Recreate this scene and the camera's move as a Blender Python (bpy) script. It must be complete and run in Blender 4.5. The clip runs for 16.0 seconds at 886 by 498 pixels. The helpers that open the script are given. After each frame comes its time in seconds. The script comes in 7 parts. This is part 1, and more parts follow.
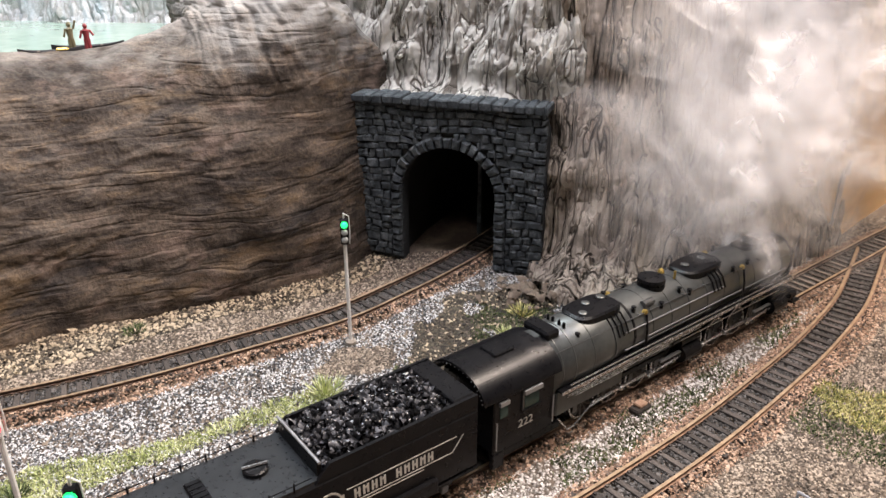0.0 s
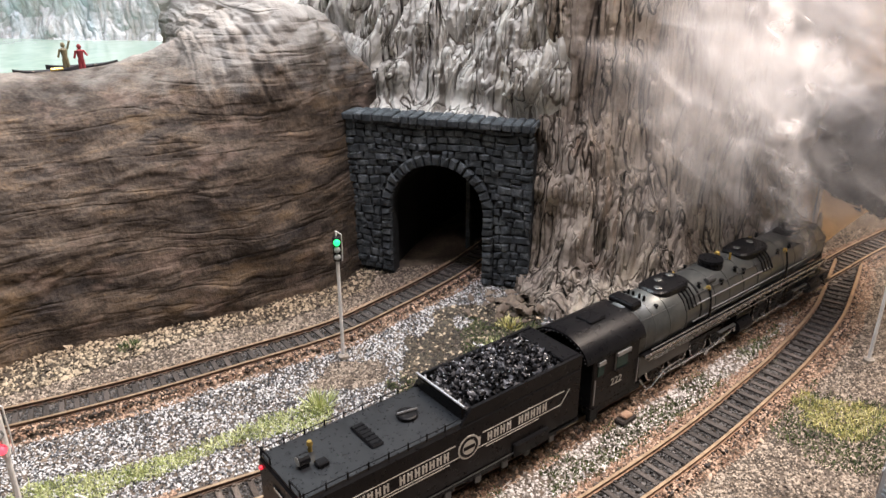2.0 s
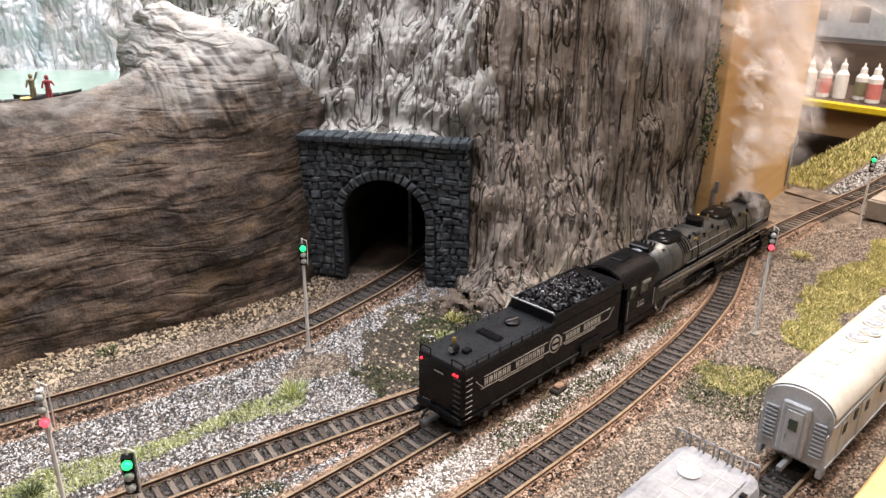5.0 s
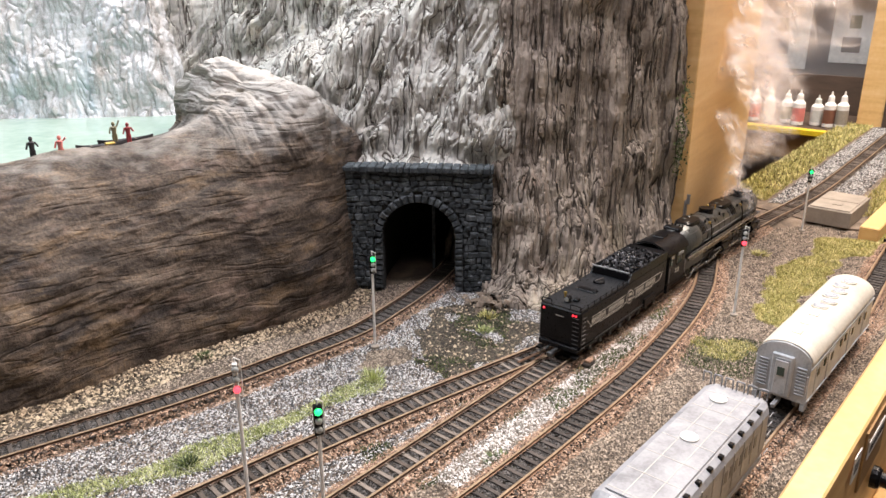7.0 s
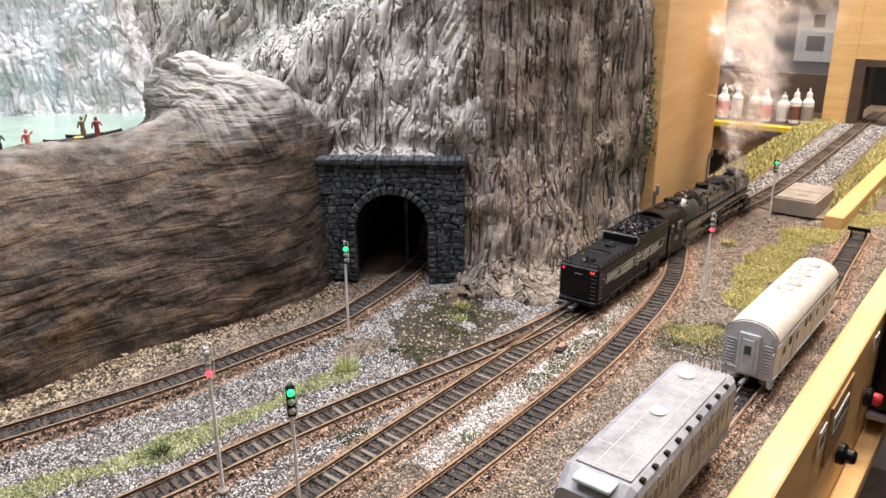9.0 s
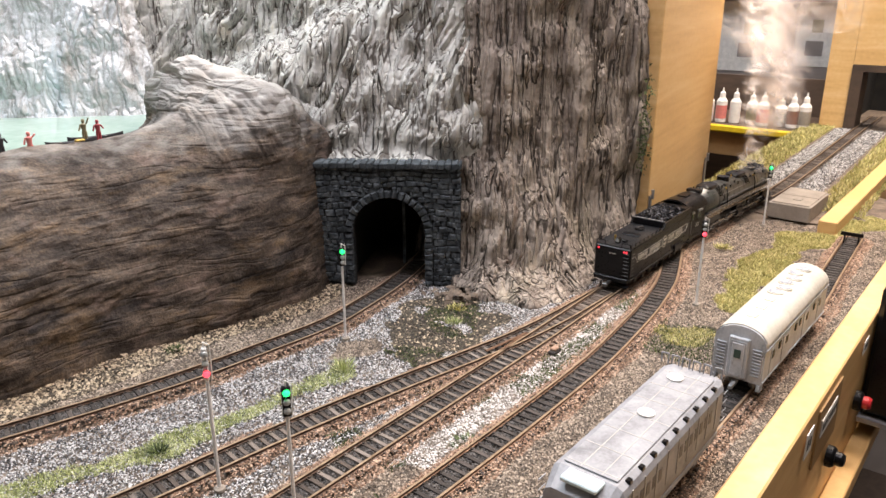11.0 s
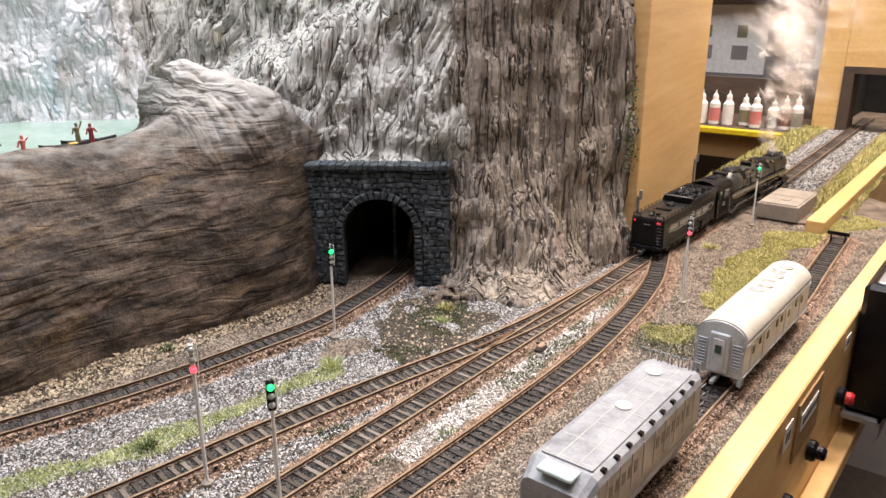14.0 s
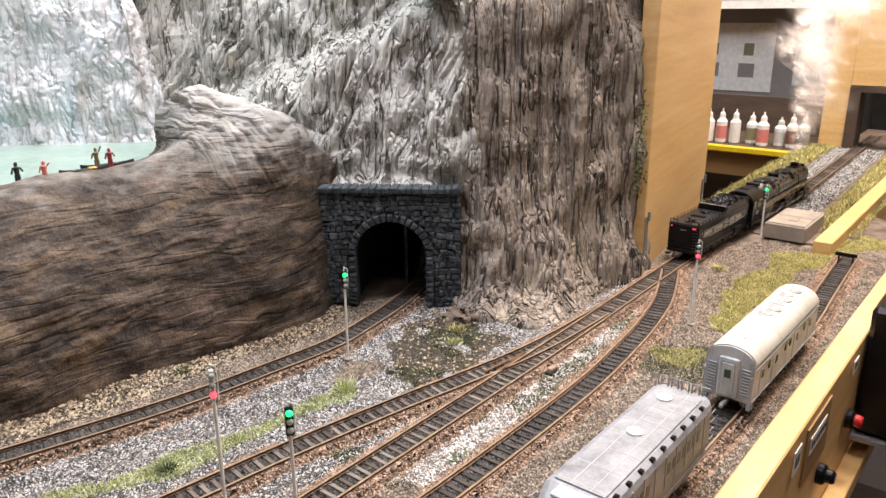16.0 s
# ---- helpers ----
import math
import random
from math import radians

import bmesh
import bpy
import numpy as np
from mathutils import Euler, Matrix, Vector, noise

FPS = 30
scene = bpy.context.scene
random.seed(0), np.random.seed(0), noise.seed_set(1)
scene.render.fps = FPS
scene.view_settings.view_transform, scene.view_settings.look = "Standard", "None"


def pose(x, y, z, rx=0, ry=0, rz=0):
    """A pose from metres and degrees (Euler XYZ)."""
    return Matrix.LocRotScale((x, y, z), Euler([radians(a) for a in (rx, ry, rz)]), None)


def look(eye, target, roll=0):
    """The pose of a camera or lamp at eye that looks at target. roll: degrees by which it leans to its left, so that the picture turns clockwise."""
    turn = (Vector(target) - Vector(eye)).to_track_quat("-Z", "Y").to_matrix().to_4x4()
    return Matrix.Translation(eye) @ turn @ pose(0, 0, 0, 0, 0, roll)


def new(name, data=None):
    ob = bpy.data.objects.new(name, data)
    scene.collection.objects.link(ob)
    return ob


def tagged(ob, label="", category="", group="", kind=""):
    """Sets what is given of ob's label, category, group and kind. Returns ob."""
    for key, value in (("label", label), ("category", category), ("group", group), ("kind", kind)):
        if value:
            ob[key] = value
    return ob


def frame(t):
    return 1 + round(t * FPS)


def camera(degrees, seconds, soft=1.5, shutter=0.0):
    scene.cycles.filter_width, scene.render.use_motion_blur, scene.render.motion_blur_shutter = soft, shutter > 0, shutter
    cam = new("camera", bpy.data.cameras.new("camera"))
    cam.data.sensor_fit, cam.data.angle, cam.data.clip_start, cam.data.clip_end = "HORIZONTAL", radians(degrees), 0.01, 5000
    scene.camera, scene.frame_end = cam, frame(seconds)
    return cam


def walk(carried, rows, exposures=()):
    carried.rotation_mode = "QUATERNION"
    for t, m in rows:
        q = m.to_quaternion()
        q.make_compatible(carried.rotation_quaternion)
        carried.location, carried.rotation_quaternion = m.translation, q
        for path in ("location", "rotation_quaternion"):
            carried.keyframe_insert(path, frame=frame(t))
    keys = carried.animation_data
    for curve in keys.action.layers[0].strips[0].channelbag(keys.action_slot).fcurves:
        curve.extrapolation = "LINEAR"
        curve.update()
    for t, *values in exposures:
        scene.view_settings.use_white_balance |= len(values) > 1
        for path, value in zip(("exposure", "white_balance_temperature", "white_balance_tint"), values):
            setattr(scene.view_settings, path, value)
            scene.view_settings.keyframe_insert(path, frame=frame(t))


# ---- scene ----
cam = camera(61.0, 16.0)
PATH = [
    (0, (0.026, 0.094, 0.226), (0.062, 1.92, -0.589), -0.1),
    (0.5, (0.027, 0.092, 0.228), (0.074, 1.92, -0.58), 0.0),
    (1, (0.028, 0.091, 0.23), (0.085, 1.921, -0.575), 0.1),
    (1.5, (0.028, 0.089, 0.23), (0.091, 1.921, -0.568), 0.1),
    (2, (0.024, 0.086, 0.235), (0.095, 1.919, -0.562), 0.0),
    (2.5, (0.027, 0.083, 0.241), (0.118, 1.918, -0.551), -0.0),
    (3, (0.027, 0.078, 0.244), (0.145, 1.911, -0.549), -0.2),
    (3.5, (0.025, 0.068, 0.245), (0.186, 1.897, -0.547), -0.1),
    (3.7, (0.024, 0.063, 0.246), (0.199, 1.89, -0.547), -0.1),
    (5.8, (-0.036, -0.001, 0.253), (0.302, 1.838, -0.456), 0.5),
    (6, (-0.049, -0.009, 0.256), (0.301, 1.83, -0.448), 0.3),
    (6.5, (-0.083, -0.041, 0.265), (0.317, 1.796, -0.419), -0.0),
    (7, (-0.094, -0.059, 0.269), (0.353, 1.773, -0.398), -0.2),
    (7.5, (-0.097, -0.061, 0.26), (0.38, 1.765, -0.402), -0.3),
    (8, (-0.097, -0.062, 0.255), (0.402, 1.76, -0.401), -0.4),
    (8.5, (-0.095, -0.065, 0.256), (0.415, 1.755, -0.398), -0.4),
    (9, (-0.093, -0.067, 0.258), (0.416, 1.753, -0.395), -0.4),
    (11.5, (-0.09, -0.077, 0.262), (0.418, 1.746, -0.385), -0.1),
    (12, (-0.088, -0.079, 0.261), (0.421, 1.745, -0.381), -0.2),
    (12.5, (-0.088, -0.081, 0.26), (0.421, 1.743, -0.384), -0.2),
    (13, (-0.087, -0.083, 0.262), (0.421, 1.741, -0.382), -0.4),
    (13.5, (-0.084, -0.086, 0.261), (0.425, 1.738, -0.382), -0.4),
    (14, (-0.084, -0.087, 0.261), (0.424, 1.739, -0.377), -0.4),
    (14.5, (-0.085, -0.089, 0.263), (0.423, 1.739, -0.372), -0.4),
    (15, (-0.09, -0.088, 0.265), (0.413, 1.745, -0.357), -0.3),
    (15.5, (-0.091, -0.09, 0.268), (0.408, 1.748, -0.345), -0.4),
    (16, (-0.09, -0.092, 0.272), (0.405, 1.749, -0.333), -0.5),
]
walk(cam, [(t, look(eye, target, roll)) for t, eye, target, roll in PATH])


# ---- light ----
world = bpy.data.worlds.new("world")
scene.world = world
world.use_nodes = True
world.node_tree.nodes["Background"].inputs[0].default_value = (0.8, 0.88, 1.0, 1)
world.node_tree.nodes["Background"].inputs[1].default_value = 0.05


def overhead_lamp(x, y, z, tx, ty, tz, w, h, watts, colour):
    data = bpy.data.lights.new("ceiling_light", "AREA")
    data.shape, data.size, data.size_y, data.energy, data.color = "RECTANGLE", w, h, watts, colour
    ob = new("ceiling_light", data)
    ob.matrix_world = look((x, y, z), (tx, ty, tz))
    return ob


# cool lamp strip over the lake and the mountain, warm lamps over the aisle side
overhead_lamp(-0.35, 0.92, 1.40, -0.24, 0.72, 0.14, 0.9, 0.25, 19.0, (0.84, 0.94, 1.0))
# unseen lamp hung well below the ceiling, to brighten the cliff tops
overhead_lamp(-0.05, 0.30, 1.15, 0.08, 0.55, 0.10, 1.0, 0.14, 12.0, (0.975, 0.92, 1.0))
overhead_lamp(0.95, 0.05, 1.70, 0.6, 0.6, 0.0, 0.9, 0.4, 9.5, (1.0, 0.87, 0.77))
# added unseen fill behind the camera, for the coach end and tender back
overhead_lamp(-0.45, -0.95, 1.80, 0.15, 0.4, 0.05, 1.2, 0.3, 5.0, (1.0, 0.94, 0.93))
# unseen warm lamp brought close over the far end, brightens panel and steam
overhead_lamp(1.0, 0.82, 1.75, 0.8, 0.95, 0.0, 0.8, 0.4, 70.0, (1.0, 0.84, 0.72))


# ---- noise on arrays ----
def hashed(ix, iy, iz, seed):
    h = (ix * 374761393 + iy * 668265263 + iz * 2147483647 + seed * 144665) & 0xFFFFFFFF
    h = ((h ^ (h >> 13)) * 1274126177) & 0xFFFFFFFF
    h = ((h ^ (h >> 16)) * 2246822519) & 0xFFFFFFFF
    return ((h ^ (h >> 15)) & 0xFFFFFF) / float(0xFFFFFF)


def vnoise(p, seed=0):
    i = np.floor(p).astype(np.int64)
    f = p - i
    f = f * f * f * (f * (f * 6 - 15) + 10)
    out = 0
    for dx in (0, 1):
        for dy in (0, 1):
            for dz in (0, 1):
                w = (f[..., 0] if dx else 1 - f[..., 0]) * (f[..., 1] if dy else 1 - f[..., 1]) * (f[..., 2] if dz else 1 - f[..., 2])
                out = out + w * hashed(i[..., 0] + dx, i[..., 1] + dy, i[..., 2] + dz, seed)
    return out * 2 - 1


def fbm(p, octaves=4, seed=0, gain=0.5):
    total, amp = 0, 1.0
    for k in range(octaves):
        total = total + amp * vnoise(p, seed + k)
        p, amp = p * 2.03, amp * gain
    return total


# ---- materials ----
def material(name, colours, scale=60.0, stretch=(1, 1, 1), rough=0.8, bump=0.3, fine=600.0, metal=0.0, detail=6.0, stops=None, distortion=0.4, bump_dist=0.001, spread=0.0, turn=(0, 0, 0), by_object=False):
    m = bpy.data.materials.new(name)
    m.use_nodes = True
    nt = m.node_tree
    n, li = nt.nodes, nt.links
    b = n["Principled BSDF"]
    co = n.new("ShaderNodeTexCoord")
    mp = n.new("ShaderNodeMapping")
    mp.inputs["Scale"].default_value = stretch
    mp.inputs["Rotation"].default_value = turn
    li.new(co.outputs["Object"], mp.inputs[0])
    no = n.new("ShaderNodeTexNoise")
    no.inputs["Scale"].default_value, no.inputs["Detail"].default_value, no.inputs["Distortion"].default_value = scale, detail, distortion
    no.inputs["Roughness"].default_value = 0.62
    li.new(mp.outputs[0], no.inputs["Vector"])
    fi = n.new("ShaderNodeTexNoise")
    fi.inputs["Scale"].default_value, fi.inputs["Detail"].default_value = fine, 4.0
    li.new(co.outputs["Object"], fi.inputs["Vector"])
    ramp = n.new("ShaderNodeValToRGB")
    els = ramp.color_ramp.elements
    k = len(colours)
    while len(els) < k:
        els.new(0.5)
    for i, c in enumerate(colours):
        els[i].position = stops[i] if stops else 0.3 + 0.4 * i / max(1, k - 1)
        els[i].color = (*c, 1)
    mix = n.new("ShaderNodeMath")
    mix.operation = "MULTIPLY_ADD"
    li.new(fi.outputs[0], mix.inputs[0])
    mix.inputs[1].default_value = 0.35
    mix2 = n.new("ShaderNodeMath")
    mix2.operation = "SUBTRACT"
    li.new(no.outputs[0], mix2.inputs[0])
    mix2.inputs[1].default_value = 0.175
    li.new(mix2.outputs[0], mix.inputs[2])
    last = mix.outputs[0]
    if spread:
        ge = n.new("ShaderNodeObjectInfo" if by_object else "ShaderNodeNewGeometry")
        ad = n.new("ShaderNodeMath")
        ad.operation = "MULTIPLY_ADD"
        li.new(ge.outputs["Random" if by_object else "Random Per Island"], ad.inputs[0])
        ad.inputs[1].default_value = spread
        sb = n.new("ShaderNodeMath")
        sb.operation = "SUBTRACT"
        li.new(last, sb.inputs[0])
        sb.inputs[1].default_value = spread / 2
        li.new(sb.outputs[0], ad.inputs[2])
        last = ad.outputs[0]
    li.new(last, ramp.inputs[0])
    li.new(ramp.outputs[0], b.inputs["Base Color"])
    rr = n.new("ShaderNodeMapRange")
    rr.inputs["To Min"].default_value, rr.inputs["To Max"].default_value = max(0.02, rough - 0.1), min(1, rough + 0.1)
    li.new(fi.outputs[0], rr.inputs[0])
    li.new(rr.outputs[0], b.inputs["Roughness"])
    b.inputs["Metallic"].default_value = metal
    if bump:
        bp = n.new("ShaderNodeBump")
        bp.inputs["Strength"].default_value, bp.inputs["Distance"].default_value = bump, bump_dist
        li.new(mix.outputs[0], bp.inputs["Height"])
        li.new(bp.outputs[0], b.inputs["Normal"])
    return m


def plain(name, c, rough=0.5, metal=0.0, glow=0.0, bump=0.1):
    m = material(name, [tuple(v * 0.85 for v in c), tuple(min(1, v * 1.12) for v in c)], scale=90, fine=900, rough=rough, metal=metal, bump=bump, bump_dist=0.0003)
    if glow:
        b = m.node_tree.nodes["Principled BSDF"]
        b.inputs["Emission Color"].default_value = (*c, 1)
        b.inputs["Emission Strength"].default_value = glow
    return m


ROCK_LOW = material("weathered_brown_rock", [(0.015, 0.0125, 0.011), (0.042, 0.034, 0.029), (0.075, 0.060, 0.049), (0.135, 0.106, 0.083), (0.26, 0.19, 0.125)], scale=60, stretch=(0.40, 0.40, 1.5), bump=1.0, fine=520, stops=[0.28, 0.40, 0.51, 0.62, 0.78], distortion=0.5, turn=(0, 0.2, 0), bump_dist=0.0020, detail=10.0)
ROCK_HIGH = material("pale_grey_rock", [(0.13, 0.12, 0.11), (0.39, 0.38, 0.36), (0.58, 0.57, 0.53), (0.70, 0.68, 0.61), (0.62, 0.52, 0.32)], scale=30, stretch=(1.7, 1.7, 0.3), bump=0.8, fine=300, stops=[0.20, 0.33, 0.50, 0.68, 0.86], distortion=0.6, bump_dist=0.0015)
ROCK_SIDE = material("grey_brown_rock", [(0.10, 0.080, 0.066), (0.24, 0.20, 0.168), (0.36, 0.31, 0.262), (0.50, 0.435, 0.36), (0.56, 0.42, 0.26)], scale=34, stretch=(1.9, 1.9, 0.22), bump=0.8, fine=320, stops=[0.22, 0.36, 0.52, 0.70, 0.86], distortion=0.6, bump_dist=0.0015)
FALLS = material("falling_water_white", [(0.30, 0.29, 0.28), (0.50, 0.51, 0.52), (0.68, 0.71, 0.74), (0.82, 0.85, 0.88)], scale=34, stretch=(1.3, 1.3, 0.35), rough=0.4, bump=0.5, stops=[0.3, 0.42, 0.55, 0.7])
WOOD_DARK = material("brown_plywood", [(0.30, 0.17, 0.07), (0.40, 0.25, 0.11)], scale=9, stretch=(0.5, 0.5, 6), rough=0.5, bump=0.08, fine=150)
PAPER = plain("white_paper", (0.78, 0.76, 0.73), 0.7)
RED_PLASTIC = plain("red_plastic", (0.55, 0.03, 0.035), 0.3)
STEEL = plain("grey_metal", (0.33, 0.33, 0.34), 0.4, 0.5)
CONCRETE = material("tan_concrete", [(0.25, 0.22, 0.185), (0.36, 0.32, 0.27)], scale=60, bump=0.3)
FRAME_BROWN = material("dark_brown_wood", [(0.045, 0.03, 0.022), (0.10, 0.065, 0.045)], scale=14, stretch=(1, 1, 4), rough=0.6)
POSTER_RED = plain("dim_red_print", (0.16, 0.05, 0.03), 0.6)
YELLOW = plain("yellow_plastic_edge", (0.72, 0.50, 0.02), 0.35)
PINK = plain("pink_paint", (0.65, 0.22, 0.20), 0.4)
OLIVE = plain("olive_print", (0.22, 0.20, 0.12), 0.5)
GLASSY = plain("milky_clear_plastic", (0.55, 0.56, 0.53), 0.15)
BROWN_PAINT = plain("brown_paint", (0.20, 0.09, 0.06), 0.4)
GREYWALL = material("grey_brown_panel", [(0.20, 0.175, 0.17), (0.27, 0.24, 0.23)], scale=8, rough=0.6)
BLUE = plain("blue_carton", (0.12, 0.26, 0.55), 0.5)
CARPET = material("dark_brown_carpet", [(0.02, 0.013, 0.010), (0.045, 0.03, 0.022)], scale=40, fine=400, bump=0.5)
CEIL = plain("white_ceiling", (0.55, 0.53, 0.50), 0.8)
WALLP = material("cream_wall_paint", [(0.28, 0.24, 0.20), (0.33, 0.29, 0.24)], scale=6, rough=0.8)
SIGNAL_GREY = plain("pale_grey_mast_paint", (0.78, 0.78, 0.77), 0.45)
GREEN_LIT = plain("green_signal_light", (0.02, 1.0, 0.20), 0.3, 0, 2.4)
RED_LIT = plain("red_signal_light", (1.0, 0.06, 0.09), 0.3, 0, 2.6)
MARKER_LIT = plain("red_marker_glow", (0.9, 0.03, 0.05), 0.3, 0, 1.6)
LENS_OFF = plain("unlit_lens", (0.35, 0.37, 0.36), 0.1)
COACH = material("weathered_silver_paint", [(0.26, 0.275, 0.29), (0.45, 0.47, 0.49), (0.56, 0.58, 0.60)], scale=70, rough=0.45, bump=0.1, stretch=(1, 1, 0.5))
ROOF_TAN = material("tan_grey_roof_paint", [(0.44, 0.41, 0.35), (0.60, 0.57, 0.50)], scale=50, rough=0.6, bump=0.1)
BLUEGREY = plain("blue_grey_shadow_paint", (0.36, 0.39, 0.42), 0.5)
SLATE = material("slate_blue_grille", [(0.10, 0.115, 0.15), (0.30, 0.32, 0.36), (0.52, 0.52, 0.52)], scale=420, rough=0.5, bump=0.3)
DARKGLASS = plain("dark_green_glass", (0.03, 0.06, 0.05), 0.1)
HOPPER = material("pale_grey_wagon_paint", [(0.17, 0.175, 0.19), (0.27, 0.277, 0.297), (0.34, 0.348, 0.37)], scale=60, rough=0.5, bump=0.1)
HOPPER_RIB = plain("grey_rib_paint", (0.40, 0.385, 0.37), 0.5)
PALEBLUE = plain("pale_blue_paint", (0.60, 0.72, 0.76), 0.4)
LETTER_GREY = plain("dark_grey_lettering", (0.10, 0.10, 0.105), 0.5)
SILVER = plain("silver_lettering", (0.55, 0.53, 0.48), 0.4, 0.2)
BRIGHT = plain("bright_steel", (0.55, 0.55, 0.56), 0.25, 0.9)
BRASS = plain("polished_brass", (0.60, 0.42, 0.12), 0.3, 0.8)
# the ramp's pale end puts glints into the colour of some lumps
COAL = material("shiny_coal", [(0.008, 0.008, 0.009), (0.03, 0.03, 0.033), (0.11, 0.11, 0.12)], scale=120, spread=0.7, rough=0.18, bump=0)
BALLAST_DARK = material("dark_ballast", [(0.018, 0.016, 0.015), (0.042, 0.037, 0.034), (0.11, 0.10, 0.095)], scale=150, spread=0.5, bump=0)
BALLAST_RUST = material("rust_ballast", [(0.13, 0.075, 0.048), (0.27, 0.165, 0.11), (0.45, 0.32, 0.23)], scale=90, spread=0.55, bump=0)
BALLAST_GREY = material("grey_ballast", [(0.022, 0.023, 0.026), (0.105, 0.107, 0.113), (0.26, 0.262, 0.268), (0.56, 0.555, 0.55)], scale=60, spread=0.9, bump=0)
BALLAST_PALE = material("pale_ballast", [(0.13, 0.115, 0.10), (0.38, 0.35, 0.32), (0.66, 0.64, 0.62)], scale=60, spread=0.7, bump=0)
BALLAST_TAN = material("tan_gravel", [(0.055, 0.043, 0.033), (0.16, 0.125, 0.096), (0.37, 0.305, 0.24)], scale=60, spread=0.7, bump=0)
SOIL = material("dark_scenic_soil", [(0.018, 0.014, 0.010), (0.042, 0.034, 0.024), (0.085, 0.072, 0.05)], scale=60, spread=0.7, bump=0)
TALUS = material("cream_stone_chips", [(0.05, 0.038, 0.026), (0.18, 0.142, 0.098), (0.43, 0.35, 0.245)], scale=60, spread=0.8, bump=0)
GRASS_GREEN = material("green_static_grass", [(0.27, 0.32, 0.12), (0.50, 0.55, 0.24), (0.68, 0.70, 0.40)], scale=50, spread=0.6, bump=0)
GRASS_DARK = material("dark_green_foam", [(0.026, 0.042, 0.016), (0.060, 0.092, 0.030), (0.13, 0.165, 0.055)], scale=50, spread=0.6, bump=0)
GRASS_YELLOW = material("yellow_static_grass", [(0.30, 0.29, 0.09), (0.56, 0.53, 0.20), (0.76, 0.68, 0.34)], scale=50, spread=0.6, bump=0)


def frosted(m, low, high, colour):
    """Adds a drybrushed pale coat above a height, broken up by noise."""
    nt = m.node_tree
    n, li = nt.nodes, nt.links
    b = n["Principled BSDF"]
    old = b.inputs["Base Color"].links[0].from_socket
    co = n.new("ShaderNodeTexCoord")
    sp = n.new("ShaderNodeSeparateXYZ")
    li.new(co.outputs["Object"], sp.inputs[0])
    no = n.new("ShaderNodeTexNoise")
    no.inputs["Scale"].default_value, no.inputs["Detail"].default_value = 55.0, 6.0
    li.new(co.outputs["Object"], no.inputs["Vector"])
    ad = n.new("ShaderNodeMath")
    ad.operation = "MULTIPLY_ADD"
    li.new(no.outputs[0], ad.inputs[0])
    ad.inputs[1].default_value = 0.07
    li.new(sp.outputs["Z"], ad.inputs[2])
    mr = n.new("ShaderNodeMapRange")
    mr.inputs["From Min"].default_value, mr.inputs["From Max"].default_value = low + 0.035, high + 0.035
    mr.inputs["To Max"].default_value = 0.8
    li.new(ad.outputs[0], mr.inputs[0])
    mx = n.new("ShaderNodeMix")
    mx.data_type = "RGBA"
    li.new(mr.outputs[0], mx.inputs[0])
    li.new(old, mx.inputs[6])
    mx.inputs[7].default_value = (*colour, 1)
    li.new(mx.outputs[2], b.inputs["Base Color"])


def patched(m, colour, scale, start, amount, stretch=(1, 1, 1), seed=0.0):
    """Adds a second paint in broad, ragged patches."""
    nt = m.node_tree
    n, li = nt.nodes, nt.links
    b = n["Principled BSDF"]
    old = b.inputs["Base Color"].links[0].from_socket
    co = n.new("ShaderNodeTexCoord")
    mp = n.new("ShaderNodeMapping")
    mp.inputs["Scale"].default_value = stretch
    mp.inputs["Location"].default_value = (seed, seed * 0.7, seed * 1.3)
    li.new(co.outputs["Object"], mp.inputs[0])
    no = n.new("ShaderNodeTexNoise")
    no.inputs["Scale"].default_value, no.inputs["Detail"].default_value, no.inputs["Roughness"].default_value = scale, 8.0, 0.68
    li.new(mp.outputs[0], no.inputs["Vector"])
    mr = n.new("ShaderNodeMapRange")
    mr.inputs["From Min"].default_value, mr.inputs["From Max"].default_value = start, start + 0.16
    mr.inputs["To Max"].default_value = amount
    li.new(no.outputs[0], mr.inputs[0])
    mx = n.new("ShaderNodeMix")
    mx.data_type = "RGBA"
    li.new(mr.outputs[0], mx.inputs[0])
    li.new(old, mx.inputs[6])
    mx.inputs[7].default_value = (*colour, 1)
    li.new(mx.outputs[2], b.inputs["Base Color"])


